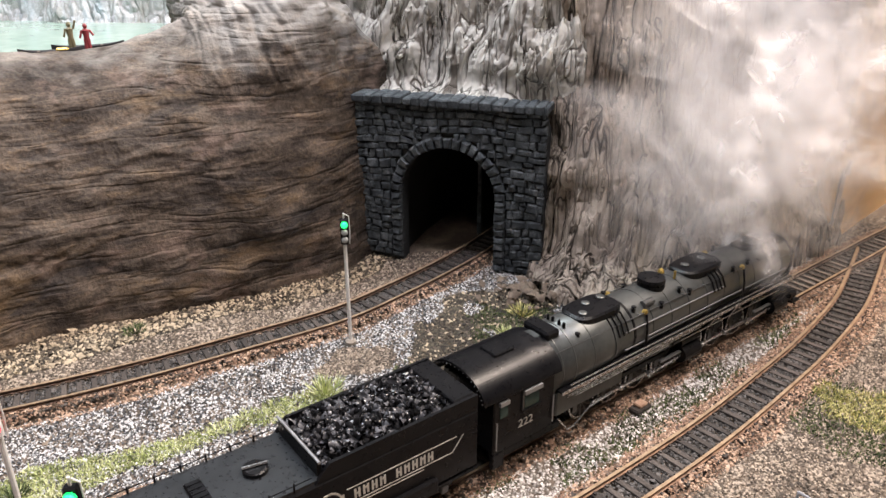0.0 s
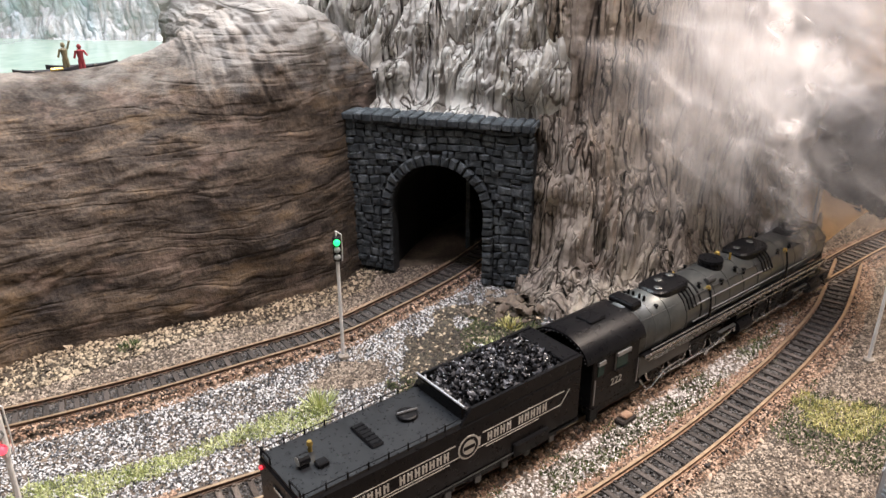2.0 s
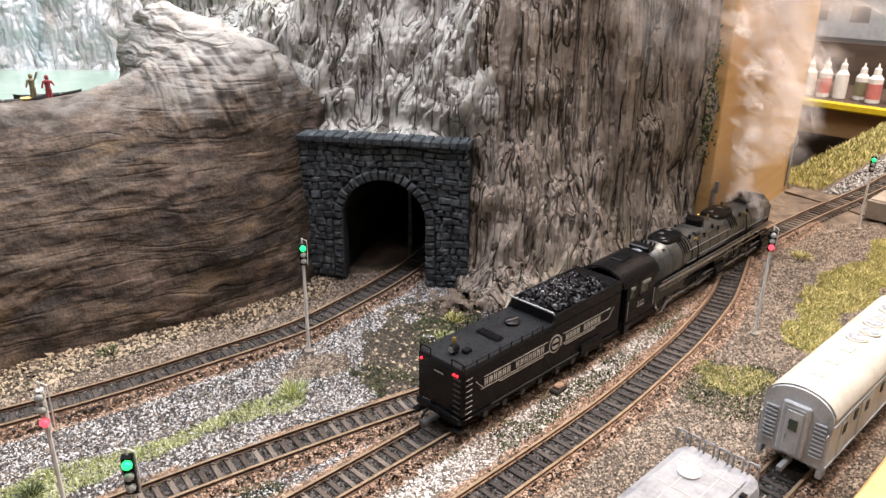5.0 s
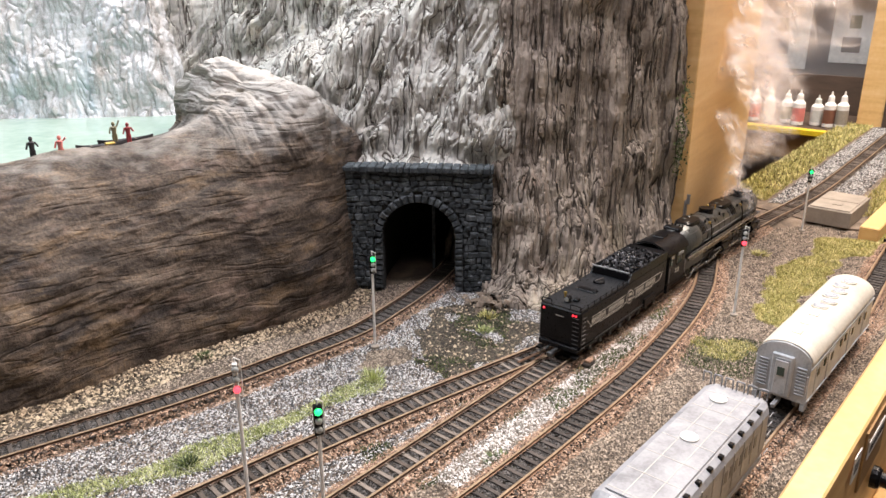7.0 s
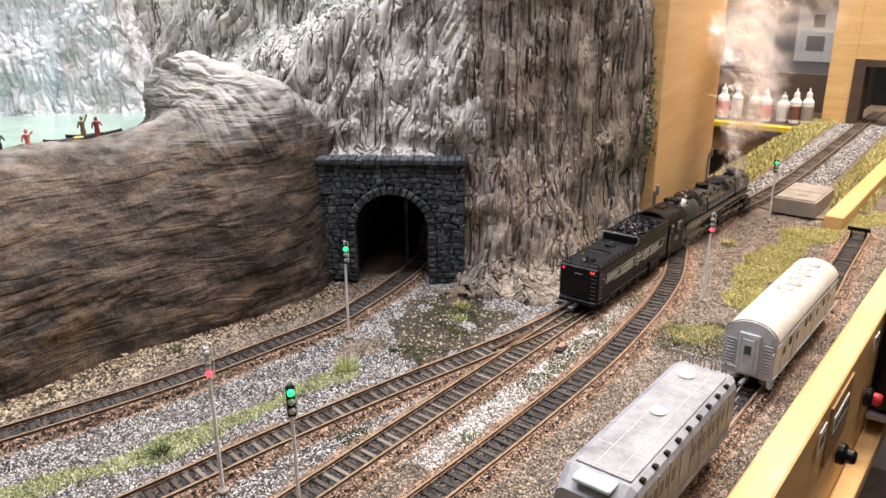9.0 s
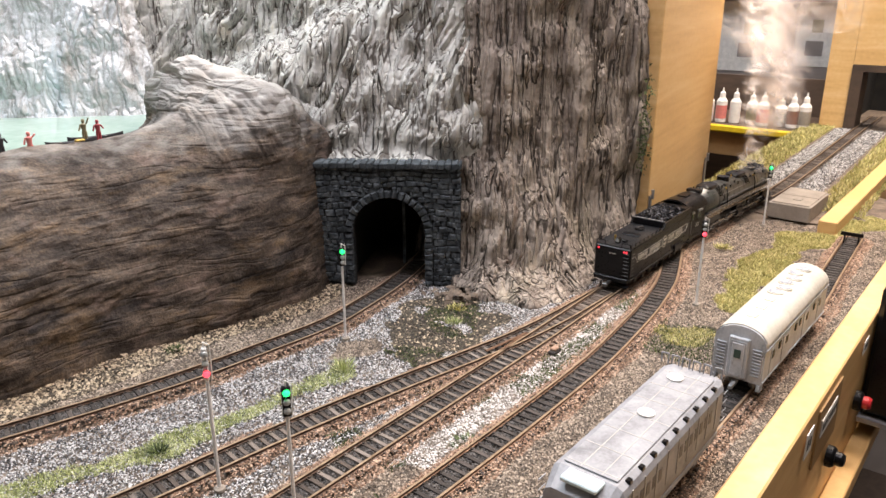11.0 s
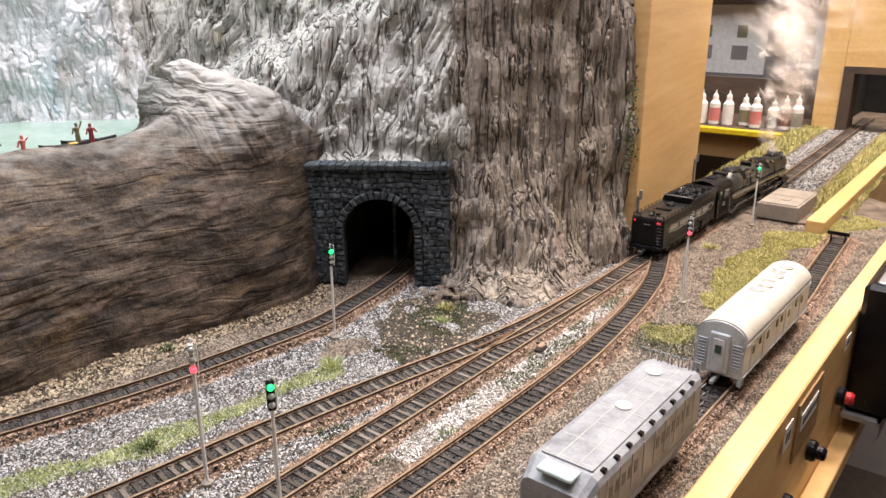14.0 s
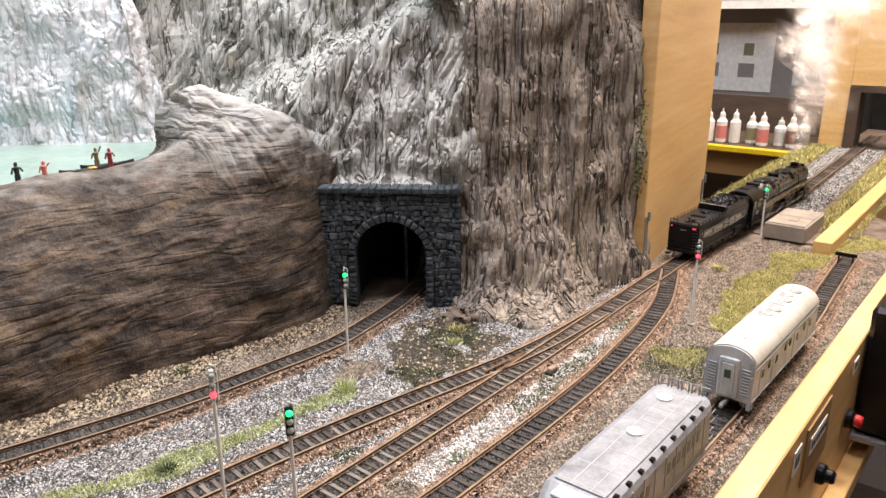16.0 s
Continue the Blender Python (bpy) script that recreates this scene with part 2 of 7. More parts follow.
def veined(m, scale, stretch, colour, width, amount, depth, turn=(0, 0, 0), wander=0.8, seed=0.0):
    """Adds thin wandering cracks: a dark colour along their beds and a sunken relief."""
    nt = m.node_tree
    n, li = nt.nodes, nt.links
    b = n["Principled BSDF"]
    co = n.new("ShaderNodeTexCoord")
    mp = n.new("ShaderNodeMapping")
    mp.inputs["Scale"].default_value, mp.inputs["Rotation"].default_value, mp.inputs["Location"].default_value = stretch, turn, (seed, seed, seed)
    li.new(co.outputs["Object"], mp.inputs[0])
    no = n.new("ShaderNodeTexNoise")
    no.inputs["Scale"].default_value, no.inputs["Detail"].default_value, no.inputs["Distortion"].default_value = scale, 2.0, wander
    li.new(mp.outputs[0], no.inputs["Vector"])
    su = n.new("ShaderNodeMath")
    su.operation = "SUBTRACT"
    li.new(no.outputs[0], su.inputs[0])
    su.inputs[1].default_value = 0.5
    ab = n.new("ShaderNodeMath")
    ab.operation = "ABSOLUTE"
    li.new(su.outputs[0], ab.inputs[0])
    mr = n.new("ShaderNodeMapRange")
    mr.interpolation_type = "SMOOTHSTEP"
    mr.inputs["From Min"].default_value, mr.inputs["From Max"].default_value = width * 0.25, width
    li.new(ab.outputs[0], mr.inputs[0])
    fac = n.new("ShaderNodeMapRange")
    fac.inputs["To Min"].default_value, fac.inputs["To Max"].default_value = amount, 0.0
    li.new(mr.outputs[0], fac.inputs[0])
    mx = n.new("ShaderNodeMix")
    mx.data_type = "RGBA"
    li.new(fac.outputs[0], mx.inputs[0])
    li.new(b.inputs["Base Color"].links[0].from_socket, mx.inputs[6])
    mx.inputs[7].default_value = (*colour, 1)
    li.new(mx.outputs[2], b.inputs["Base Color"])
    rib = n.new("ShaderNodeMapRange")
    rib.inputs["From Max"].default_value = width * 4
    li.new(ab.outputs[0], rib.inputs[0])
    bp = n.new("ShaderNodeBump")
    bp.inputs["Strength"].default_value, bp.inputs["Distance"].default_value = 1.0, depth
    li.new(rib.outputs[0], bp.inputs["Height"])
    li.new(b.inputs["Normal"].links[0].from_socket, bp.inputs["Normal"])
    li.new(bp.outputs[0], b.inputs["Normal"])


patched(ROCK_LOW, (0.25, 0.165, 0.085), 17.0, 0.55, 0.5, (1, 1, 2.6), 3.0)
patched(ROCK_LOW, (0.24, 0.175, 0.145), 34.0, 0.55, 0.6, (1, 1, 1.6), 7.0)
patched(ROCK_LOW, (0.030, 0.034, 0.042), 15.0, 0.55, 0.7, (1, 1, 2.0), 11.0)
patched(ROCK_HIGH, (0.50, 0.36, 0.17), 14.0, 0.60, 0.6, (1, 1, 0.8), 2.0)
patched(ROCK_HIGH, (0.22, 0.175, 0.14), 22.0, 0.58, 0.6, (1.6, 1.6, 0.45), 5.0)
patched(ROCK_HIGH, (0.72, 0.71, 0.66), 24.0, 0.56, 0.7, (1.5, 1.5, 0.5), 9.0)
patched(ROCK_SIDE, (0.50, 0.44, 0.31), 12.0, 0.56, 0.6, (1.5, 1.5, 0.5), 4.0)
patched(ROCK_SIDE, (0.16, 0.13, 0.115), 20.0, 0.56, 0.6, (1.8, 1.8, 0.35), 8.0)
patched(ROCK_SIDE, (0.34, 0.20, 0.12), 24.0, 0.60, 0.55, (1.8, 1.8, 0.4), 13.0)
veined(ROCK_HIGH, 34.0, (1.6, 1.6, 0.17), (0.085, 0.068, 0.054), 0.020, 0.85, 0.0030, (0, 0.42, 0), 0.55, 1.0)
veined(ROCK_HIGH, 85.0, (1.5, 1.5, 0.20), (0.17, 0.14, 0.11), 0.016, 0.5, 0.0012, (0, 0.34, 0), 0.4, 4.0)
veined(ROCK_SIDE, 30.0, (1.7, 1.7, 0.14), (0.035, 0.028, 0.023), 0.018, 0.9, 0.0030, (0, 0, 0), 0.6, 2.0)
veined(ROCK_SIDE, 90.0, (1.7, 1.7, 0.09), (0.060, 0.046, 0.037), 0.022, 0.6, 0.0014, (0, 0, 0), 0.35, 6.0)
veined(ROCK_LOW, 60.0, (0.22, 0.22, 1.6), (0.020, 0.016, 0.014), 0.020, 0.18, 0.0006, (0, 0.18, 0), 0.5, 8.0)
veined(FALLS, 55.0, (1.2, 1.2, 0.6), (0.40, 0.385, 0.37), 0.030, 0.4, 0.0022, (0, 0, 0), 0.4, 5.0)
patched(FALLS, (0.42, 0.39, 0.365), 22.0, 0.54, 0.75, (1.4, 1.4, 0.7), 5.0)
patched(FALLS, (0.60, 0.76, 0.88), 15.0, 0.56, 0.7, (1.6, 1.6, 0.22), 9.0)
for rock in (ROCK_LOW, ROCK_HIGH, ROCK_SIDE, FALLS):
    rock.node_tree.nodes["Principled BSDF"].inputs["Specular IOR Level"].default_value = 0.15
frosted(ROCK_LOW, 0.134, 0.195, (0.52, 0.50, 0.47))
STONE = material("dark_slate_stone", [(0.015, 0.019, 0.023), (0.042, 0.052, 0.060), (0.14, 0.158, 0.17)], scale=120, bump=0.5, fine=700)
MORTAR = material("dark_mortar", [(0.012, 0.014, 0.016), (0.03, 0.033, 0.036)], scale=150)
EARTH = material("brown_earth", [(0.055, 0.042, 0.032), (0.125, 0.095, 0.072), (0.23, 0.18, 0.135)], scale=45, fine=500, bump=0.8)
RAIL = material("rusty_rail_steel", [(0.10, 0.056, 0.036), (0.20, 0.116, 0.073), (0.30, 0.185, 0.118)], scale=200, rough=0.45, metal=0.35, bump=0.2)
RAIL_DARK = material("dark_brown_rail_paint", [(0.055, 0.034, 0.025), (0.105, 0.064, 0.045), (0.17, 0.105, 0.072)], scale=200, rough=0.5, metal=0.2, bump=0.2)
RAIL_TOP = material("polished_rail_head", [(0.24, 0.165, 0.105), (0.44, 0.325, 0.215)], scale=160, rough=0.35, metal=0.4, bump=0.05)
TIE = material("creosoted_tie_wood", [(0.018, 0.014, 0.012), (0.045, 0.036, 0.031), (0.095, 0.078, 0.068)], scale=180, stretch=(1, 0.3, 1), bump=0.5, fine=900, spread=0.3, by_object=True)
TIE_GREY = material("weathered_grey_tie_wood", [(0.042, 0.030, 0.023), (0.105, 0.082, 0.066), (0.20, 0.168, 0.143)], scale=180, stretch=(1, 0.3, 1), bump=0.5, fine=900, spread=0.45, by_object=True)
BLACK = material("satin_black_paint", [(0.004, 0.004, 0.005), (0.008, 0.008, 0.009)], scale=80, rough=0.30, bump=0.05)
BLACK.node_tree.nodes["Principled BSDF"].inputs["Specular IOR Level"].default_value = 0.18
BOILER = material("graphite_boiler_paint", [(0.075, 0.080, 0.078), (0.125, 0.130, 0.126)], scale=60, rough=0.36, metal=0.6, bump=0.05)
WATER = material("pale_green_lake_water", [(0.25, 0.36, 0.31), (0.35, 0.46, 0.40)], scale=14, rough=0.12, bump=0.1, fine=120)
WOOD = material("varnished_plywood", [(0.60, 0.36, 0.14), (0.70, 0.45, 0.19), (0.76, 0.53, 0.26)], scale=9, stretch=(0.5, 0.5, 6), rough=0.45, bump=0.08, fine=150)
DECK = material("dusty_black_deck", [(0.010, 0.011, 0.013), (0.020, 0.022, 0.025)], scale=70, rough=0.30, bump=0.05)
STEEL_DARK = plain("dark_steel", (0.10, 0.10, 0.10), 0.35, 0.6)
DARKCLOTH = plain("dark_cloth", (0.03, 0.03, 0.035), 0.7)
DARKRED = plain("dark_red_cloth", (0.28, 0.04, 0.05), 0.7)
# near-black colour that paints in the shade inside the tunnels
DARK = material("tunnel_shade_black", [(0.008, 0.008, 0.009), (0.02, 0.02, 0.02)], scale=30)


# ---- building helpers ----
def mesh_object(name, verts, faces, mat, parent=None, smooth=False):
    me = bpy.data.meshes.new(name)
    me.from_pydata([tuple(v) for v in verts], [], [tuple(f) for f in faces])
    me.materials.append(mat)
    if smooth:
        me.polygons.foreach_set("use_smooth", [True] * len(me.polygons))
    me.update()
    ob = new(name, me)
    ob.parent = parent
    return ob


def part(name, bm, mat, parent=None, label="", smooth=False):
    me = bpy.data.meshes.new(name)
    bmesh.ops.recalc_face_normals(bm, faces=bm.faces[:])
    for f in bm.faces:
        f.smooth = smooth
    bm.to_mesh(me)
    bm.free()
    me.materials.append(mat)
    ob = new(name, me)
    ob.parent = parent
    return tagged(ob, label)


def thing(name, label, category, m=None, group="", kind=""):
    ob = new(name)
    ob.empty_display_size = 0.01
    if m is not None:
        ob.matrix_world = m
    return tagged(ob, label, category, group, kind)


def add_box(bm, x0, x1, y0, y1, z0, z1, bevel=0.0, m=None):
    vs = [bm.verts.new((x, y, z)) for z in (z0, z1) for y in (y0, y1) for x in (x0, x1)]
    fs = [bm.faces.new([vs[i] for i in q]) for q in ((0, 2, 3, 1), (4, 5, 7, 6), (0, 1, 5, 4), (2, 6, 7, 3), (0, 4, 6, 2), (1, 3, 7, 5))]
    if bevel:
        es = list({e for f in fs for e in f.edges})
        got = bmesh.ops.bevel(bm, geom=es, offset=bevel, segments=1, affect="EDGES", profile=0.5)
        vs = list({v for f in got["faces"] for v in f.verts} | {v for v in vs if v.is_valid})
    if m is not None:
        bmesh.ops.transform(bm, matrix=m, verts=[v for v in vs if v.is_valid])
    return bm


def box(x0, x1, y0, y1, z0, z1, bevel=0.0):
    return add_box(bmesh.new(), x0, x1, y0, y1, z0, z1, bevel)


def add_tube(bm, p0, p1, r0, r1=None, seg=10, caps=True):
    r1 = r0 if r1 is None else r1
    p0, p1 = Vector(p0), Vector(p1)
    q = (p1 - p0).to_track_quat("Z", "Y")
    rings = []
    for p, r in ((p0, r0), (p1, r1)):
        rings.append([bm.verts.new(p + q @ Vector((r * math.cos(2 * math.pi * k / seg), r * math.sin(2 * math.pi * k / seg), 0))) for k in range(seg)])
    for k in range(seg):
        bm.faces.new((rings[0][k], rings[0][(k + 1) % seg], rings[1][(k + 1) % seg], rings[1][k]))
    if caps:
        bm.faces.new(rings[0][::-1])
        bm.faces.new(rings[1])
    return bm


def tube(p0, p1, r0, r1=None, seg=10):
    return add_tube(bmesh.new(), p0, p1, r0, r1, seg)


def add_pipe(bm, pts, r, seg=6):
    for a, b in zip(pts, pts[1:]):
        add_tube(bm, a, b, r, seg=seg)
    return bm


def add_lathe(bm, prof, centre=(0, 0, 0), axis="Z", seg=16):
    c = Vector(centre)
    rings = []
    for r, h in prof:
        ring = []
        for k in range(seg):
            a = 2 * math.pi * k / seg
            v = (r * math.cos(a), r * math.sin(a), h)
            if axis == "Y":
                v = (v[0], h, v[1])
            elif axis == "X":
                v = (h, v[0], v[1])
            ring.append(bm.verts.new(c + Vector(v)))
        rings.append(ring)
    for a, b in zip(rings, rings[1:]):
        for k in range(seg):
            bm.faces.new((a[k], a[(k + 1) % seg], b[(k + 1) % seg], b[k]))
    bm.faces.new(rings[0][::-1])
    bm.faces.new(rings[-1])
    return bm


def lathe(prof, centre=(0, 0, 0), axis="Z", seg=16):
    return add_lathe(bmesh.new(), prof, centre, axis, seg)


def curve_points(pts, step):
    """A smooth line through pts (Catmull-Rom), resampled at even steps."""
    p = np.array(pts, float)
    p = np.vstack([2 * p[0] - p[1], p, 2 * p[-1] - p[-2]])
    out = []
    for i in range(1, len(p) - 2):
        for u in np.linspace(0, 1, 24, endpoint=False):
            a, b, c, d = p[i - 1], p[i], p[i + 1], p[i + 2]
            out.append(0.5 * (2 * b + (c - a) * u + (2 * a - 5 * b + 4 * c - d) * u * u + (3 * b - a - 3 * c + d) * u ** 3))
    out = np.array(out + [p[-2]])
    s = np.concatenate([[0], np.cumsum(np.linalg.norm(np.diff(out, axis=0), axis=1))])
    n = max(2, int(round(s[-1] / step)) + 1)
    t = np.linspace(0, s[-1], n)
    return np.stack([np.interp(t, s, out[:, k]) for k in range(out.shape[1])], 1)


def grid_faces(nu, nv):
    i = np.arange(nu - 1)[:, None] * nv + np.arange(nv - 1)[None, :]
    return np.stack([i, i + nv, i + nv + 1, i + 1], -1).reshape(-1, 4)


def grid_object(name, p, mat, parent=None):
    return mesh_object(name, p.reshape(-1, 3), grid_faces(p.shape[0], p.shape[1]).tolist(), mat, parent, smooth=True)


def normals_of(p):
    du = np.gradient(p, axis=0)
    dv = np.gradient(p, axis=1)
    n = np.cross(du, dv)
    return n / (np.linalg.norm(n, axis=2, keepdims=True) + 1e-12)


# ---- setting: tracks' lines ----
LINE_TUNNEL = [(-0.62, 0.275), (-0.40, 0.330), (-0.245, 0.3885), (-0.18, 0.414), (-0.13, 0.4375), (-0.085, 0.463), (-0.03, 0.4965), (0.005, 0.530), (0.038, 0.566), (0.064, 0.60), (0.095, 0.65), (0.13, 0.72)]
LINE_MAIN = [(-0.46, 0.0), (-0.25, 0.152), (-0.0855, 0.2705), (0.077, 0.388), (0.16, 0.449), (0.22, 0.494), (0.27, 0.532), (0.329, 0.576), (0.379, 0.613), (0.475, 0.677), (0.57, 0.735), (0.69, 0.818), (1.06, 1.10), (1.25, 1.245)]
LINE_LEFT = [(-0.55, 0.10), (-0.33, 0.213), (-0.165, 0.2955), (-0.085, 0.338), (0.0, 0.379), (0.06, 0.4055), (0.11, 0.4285), (0.16, 0.457), (0.22, 0.497)]
LINE_RIGHT = [(-0.36, 0.02), (-0.19, 0.135), (-0.02, 0.2515), (0.06, 0.307), (0.148, 0.372), (0.212, 0.427), (0.25, 0.463), (0.288, 0.504), (0.315, 0.54), (0.345, 0.583)]
LINE_SIDING = [(-0.22, 0.0), (-0.05, 0.117), (0.05, 0.187), (0.181, 0.280), (0.231, 0.315), (0.354, 0.401), (0.404, 0.439), (0.449, 0.476), (0.556, 0.562)]
LINES = [LINE_TUNNEL, LINE_MAIN, LINE_LEFT, LINE_RIGHT, LINE_SIDING]
RAILHEAD = 0.0042


def ground_z(x, y):
    p = np.stack([x, y, np.zeros_like(x)], -1)
    return -0.0022 + 0.0016 * fbm(p * 14, 3, 5)


def soup(name, v, f, mat, parent=None):
    """A joined mesh from arrays of corners and triangles."""
    me = bpy.data.meshes.new(name)
    me.vertices.add(len(v))
    me.vertices.foreach_set("co", np.asarray(v, np.float32).ravel())
    me.loops.add(len(f) * 3)
    me.loops.foreach_set("vertex_index", np.asarray(f, np.int32).ravel())
    me.polygons.add(len(f))
    me.polygons.foreach_set("loop_start", np.arange(len(f), dtype=np.int32) * 3)
    me.update(calc_edges=True)
    me.materials.append(mat)
    ob = new(name, me)
    ob.parent = parent
    return ob


OCTA_V = np.array([(1, 0, -0.3), (-1, 0, -0.3), (0, 1, -0.3), (0, -1, -0.3), (0.15, 0.1, 0.8)], float)
OCTA_F = np.array([(0, 2, 4), (2, 1, 4), (1, 3, 4), (3, 0, 4)])


def pebbles(name, at, size, mat, label, rng, flat=0.75, parent=None, category="gravel", whole=False):
    n = len(at)
    ang = rng.uniform(0, 6.283, (n, 3)) * np.array([1, 1, 1]) if whole else np.stack([rng.normal(0, 0.4, n), rng.normal(0, 0.4, n), rng.uniform(0, 6.283, n)], 1)
    sc = size * rng.lognormal(0, 0.28, (n, 1)) * rng.uniform(0.65, 1.25, (n, 3)) * np.array([1, 1, flat])
    base = OCTA_V[None] * sc[:, None, :] + rng.normal(0, 0.18, (n, 5, 3)) * sc[:, None, :]
    out = base
    for ax, (i, j) in enumerate(((1, 2), (0, 2), (0, 1))):
        c, s = np.cos(ang[:, ax])[:, None], np.sin(ang[:, ax])[:, None]
        a, b = out[..., i].copy(), out[..., j].copy()
        out[..., i], out[..., j] = a * c - b * s, a * s + b * c
    out = out + at[:, None, :]
    f = OCTA_F[None] + (np.arange(n) * 5)[:, None, None]
    ob = soup(name, out.reshape(-1, 3), f.reshape(-1, 3), mat, parent)
    return tagged(ob, label, category if parent is None else "", kind="stuff")


# ---- ground sheet ----
xs, ys = np.meshgrid(np.linspace(-1.0, 0.74, 349), np.linspace(-0.06, 0.80, 173), indexing="ij")
EDGE_Y = 0.200 + (xs - 0.124) * 0.7149
yy = EDGE_Y + (0.82 - EDGE_Y) * (ys + 0.06) / 0.86
yy = np.where(EDGE_Y > 0.62, EDGE_Y + (ys + 0.06) * 0.25, yy)
ground = grid_object("ground", np.stack([xs, yy, ground_z(xs, yy)], -1), EARTH)
tagged(ground, "brown scenic earth of the model railway layout", "ground", kind="structure")


def furrow(q, seed, power):
    """Rounded ribs between sharp creases: 0 in a crease, towards 1 on a rib."""
    return np.clip(np.abs(vnoise(q, seed)) * 1.6, 0, 1) ** power


def rock_skin(name, base, zs, setback, mat, label, fibre=None, du=0.0012, warp_by=0.010, deep=1.0, seed=3, layered=False, calm=None, shear=0.0, rooty=None):
    """A rock face over a plan line: at each height it steps back by setback, then crinkles along its normal."""
    b = curve_points(base, du)
    t = np.gradient(b, axis=0)
    t /= np.linalg.norm(t, axis=1, keepdims=True)
    back = np.stack([-t[:, 1], t[:, 0]], 1)
    z = zs(b[:, 0])
    off = setback(b[:, None, 0], z)
    p = np.stack([b[:, None, 0] + back[:, None, 0] * off, b[:, None, 1] + back[:, None, 1] * off, z], -1)
    n = normals_of(p)
    big = fbm(p * 13, 3, seed)
    warp = np.stack([fbm(p * 14, 3, seed + 20), fbm(p * 14, 3, seed + 30), fbm(p * 14, 3, seed + 40)], -1) * warp_by
    run = np.concatenate([np.zeros((len(b), 1)), np.cumsum(np.linalg.norm(np.diff(p, axis=1), axis=2), axis=1)], 1) + z[:, :1]
    along = np.broadcast_to((np.arange(len(b)) * du)[:, None], run.shape)
    flow = np.stack([along + shear * run, 0.3 + 0 * run, run], -1) + warp + np.stack([fbm(p * 45, 2, seed + 21), 0 * run, fbm(p * 45, 2, seed + 23)], -1) * warp_by * 0.22
    if layered:
        q = p + warp * 0.6
        tilt = np.stack([q[..., 0], q[..., 1], q[..., 2] - 0.22 * (q[..., 0] + 0.2)], -1)
        gate = np.clip(0.5 + fbm(p * 20, 2, seed + 80), 0.1, 1.3)
        d = 0.0050 * big + 0.0016 * fbm(p * 60, 3, seed + 52) + (0.0016 * furrow(tilt * np.array([9, 9, 75]), seed + 50, 0.5) + 0.0011 * furrow(tilt * np.array([26, 26, 190]), seed + 60, 0.6)) * gate + 0.00035 * fbm(q * 420, 2, seed + 95)
        if rooty is not None:
            r = rooty(b[:, None, 0], z)
            d = d * (1 - 0.6 * r) + r * (0.0045 * fbm(p * 38, 3, seed + 57) + 0.0034 * furrow(flow * np.array([75, 1, 20]), seed + 55, 0.55) + 0.0022 * furrow(flow * np.array([190, 1, 55]), seed + 56, 0.6))
    else:
        f = np.array(fibre)
        gate = np.clip(fbm(p * 22, 2, seed + 80) * 0.8 + 0.85, 0.4, 1.35)
        d = 0.009 * big + (0.0078 * furrow(flow * f, seed + 50, 0.55) + 0.0030 * furrow(flow * f * np.array([2.3, 1, 2.0]), seed + 60, 0.6) + 0.0013 * furrow(flow * f * np.array([5, 1, 3.4]), seed + 70, 0.7)) * gate * deep + 0.0005 * fbm(p * 300, 2, seed + 90)
    if calm is not None:
        d = d * calm(b[:, None, 0], z)
    p = p + n * d[..., None]
    return tagged(grid_object(name, p, mat), label, "rock", kind="structure")


def sig(v):
    return 1 / (1 + np.exp(-np.clip(v, -60, 60)))


def lip(x):
    """Height of the lower cliff's top along its length, with a knoll beside the tunnel."""
    fall = np.clip((x + 0.036) / 0.040, 0, 1)
    return 0.146 + 0.050 * sig((x + 0.080) / 0.027) * (1 - 0.5 * fall * fall * (3 - 2 * fall))


LOW_BASE = [(-1.0, 0.26), (-0.60, 0.335), (-0.40, 0.390), (-0.257, 0.447), (-0.20, 0.485), (-0.149, 0.510), (-0.09, 0.534), (-0.055, 0.556), (-0.032, 0.578), (-0.014, 0.600), (0.004, 0.625)]
ANG = np.linspace(0, 1.0, 190)
RISE = np.minimum(ANG / 0.74, 1) * math.pi / 2
FLAT = np.maximum(ANG - 0.74, 0) / 0.26


def low_z(x):
    k = sig((x + 0.092) / 0.008)[:, None]
    return lip(x)[:, None] * np.sin(RISE)[None, :] ** 0.8 - 0.004 - 0.016 * (1 - k) * FLAT[None, :] ** 1.3 + 0.022 * sig((x + 0.060) / 0.010)[:, None] * FLAT[None, :]


def low_back(x, z):
    d = 0.10 - 0.052 * sig((x + 0.052) / 0.009)
    return d * (1 - np.cos(RISE))[None, :] + 0.08 * FLAT[None, :]


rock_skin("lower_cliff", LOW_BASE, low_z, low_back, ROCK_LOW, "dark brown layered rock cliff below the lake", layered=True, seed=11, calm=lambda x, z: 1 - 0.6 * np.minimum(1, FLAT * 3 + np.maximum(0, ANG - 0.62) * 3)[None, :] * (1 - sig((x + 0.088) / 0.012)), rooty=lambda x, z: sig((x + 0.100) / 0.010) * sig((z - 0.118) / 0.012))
UP = np.linspace(0.0, 1.0, 380)
HIGH_BASE = [(-0.27, 0.797), (-0.17, 0.78), (-0.09, 0.735), (-0.055, 0.690), (-0.02, 0.655), (0.02, 0.632), (0.06, 0.606), (0.095, 0.583), (0.125, 0.565), (0.145, 0.60)]


def step(x):
    return 0.212 + (x + 0.05) * 0.50


def high_z(x):
    z0 = 0.02 + 0.090 * sig((x + 0.031) / 0.0015)
    return z0[:, None] + (0.44 - z0)[:, None] * UP[None, :]


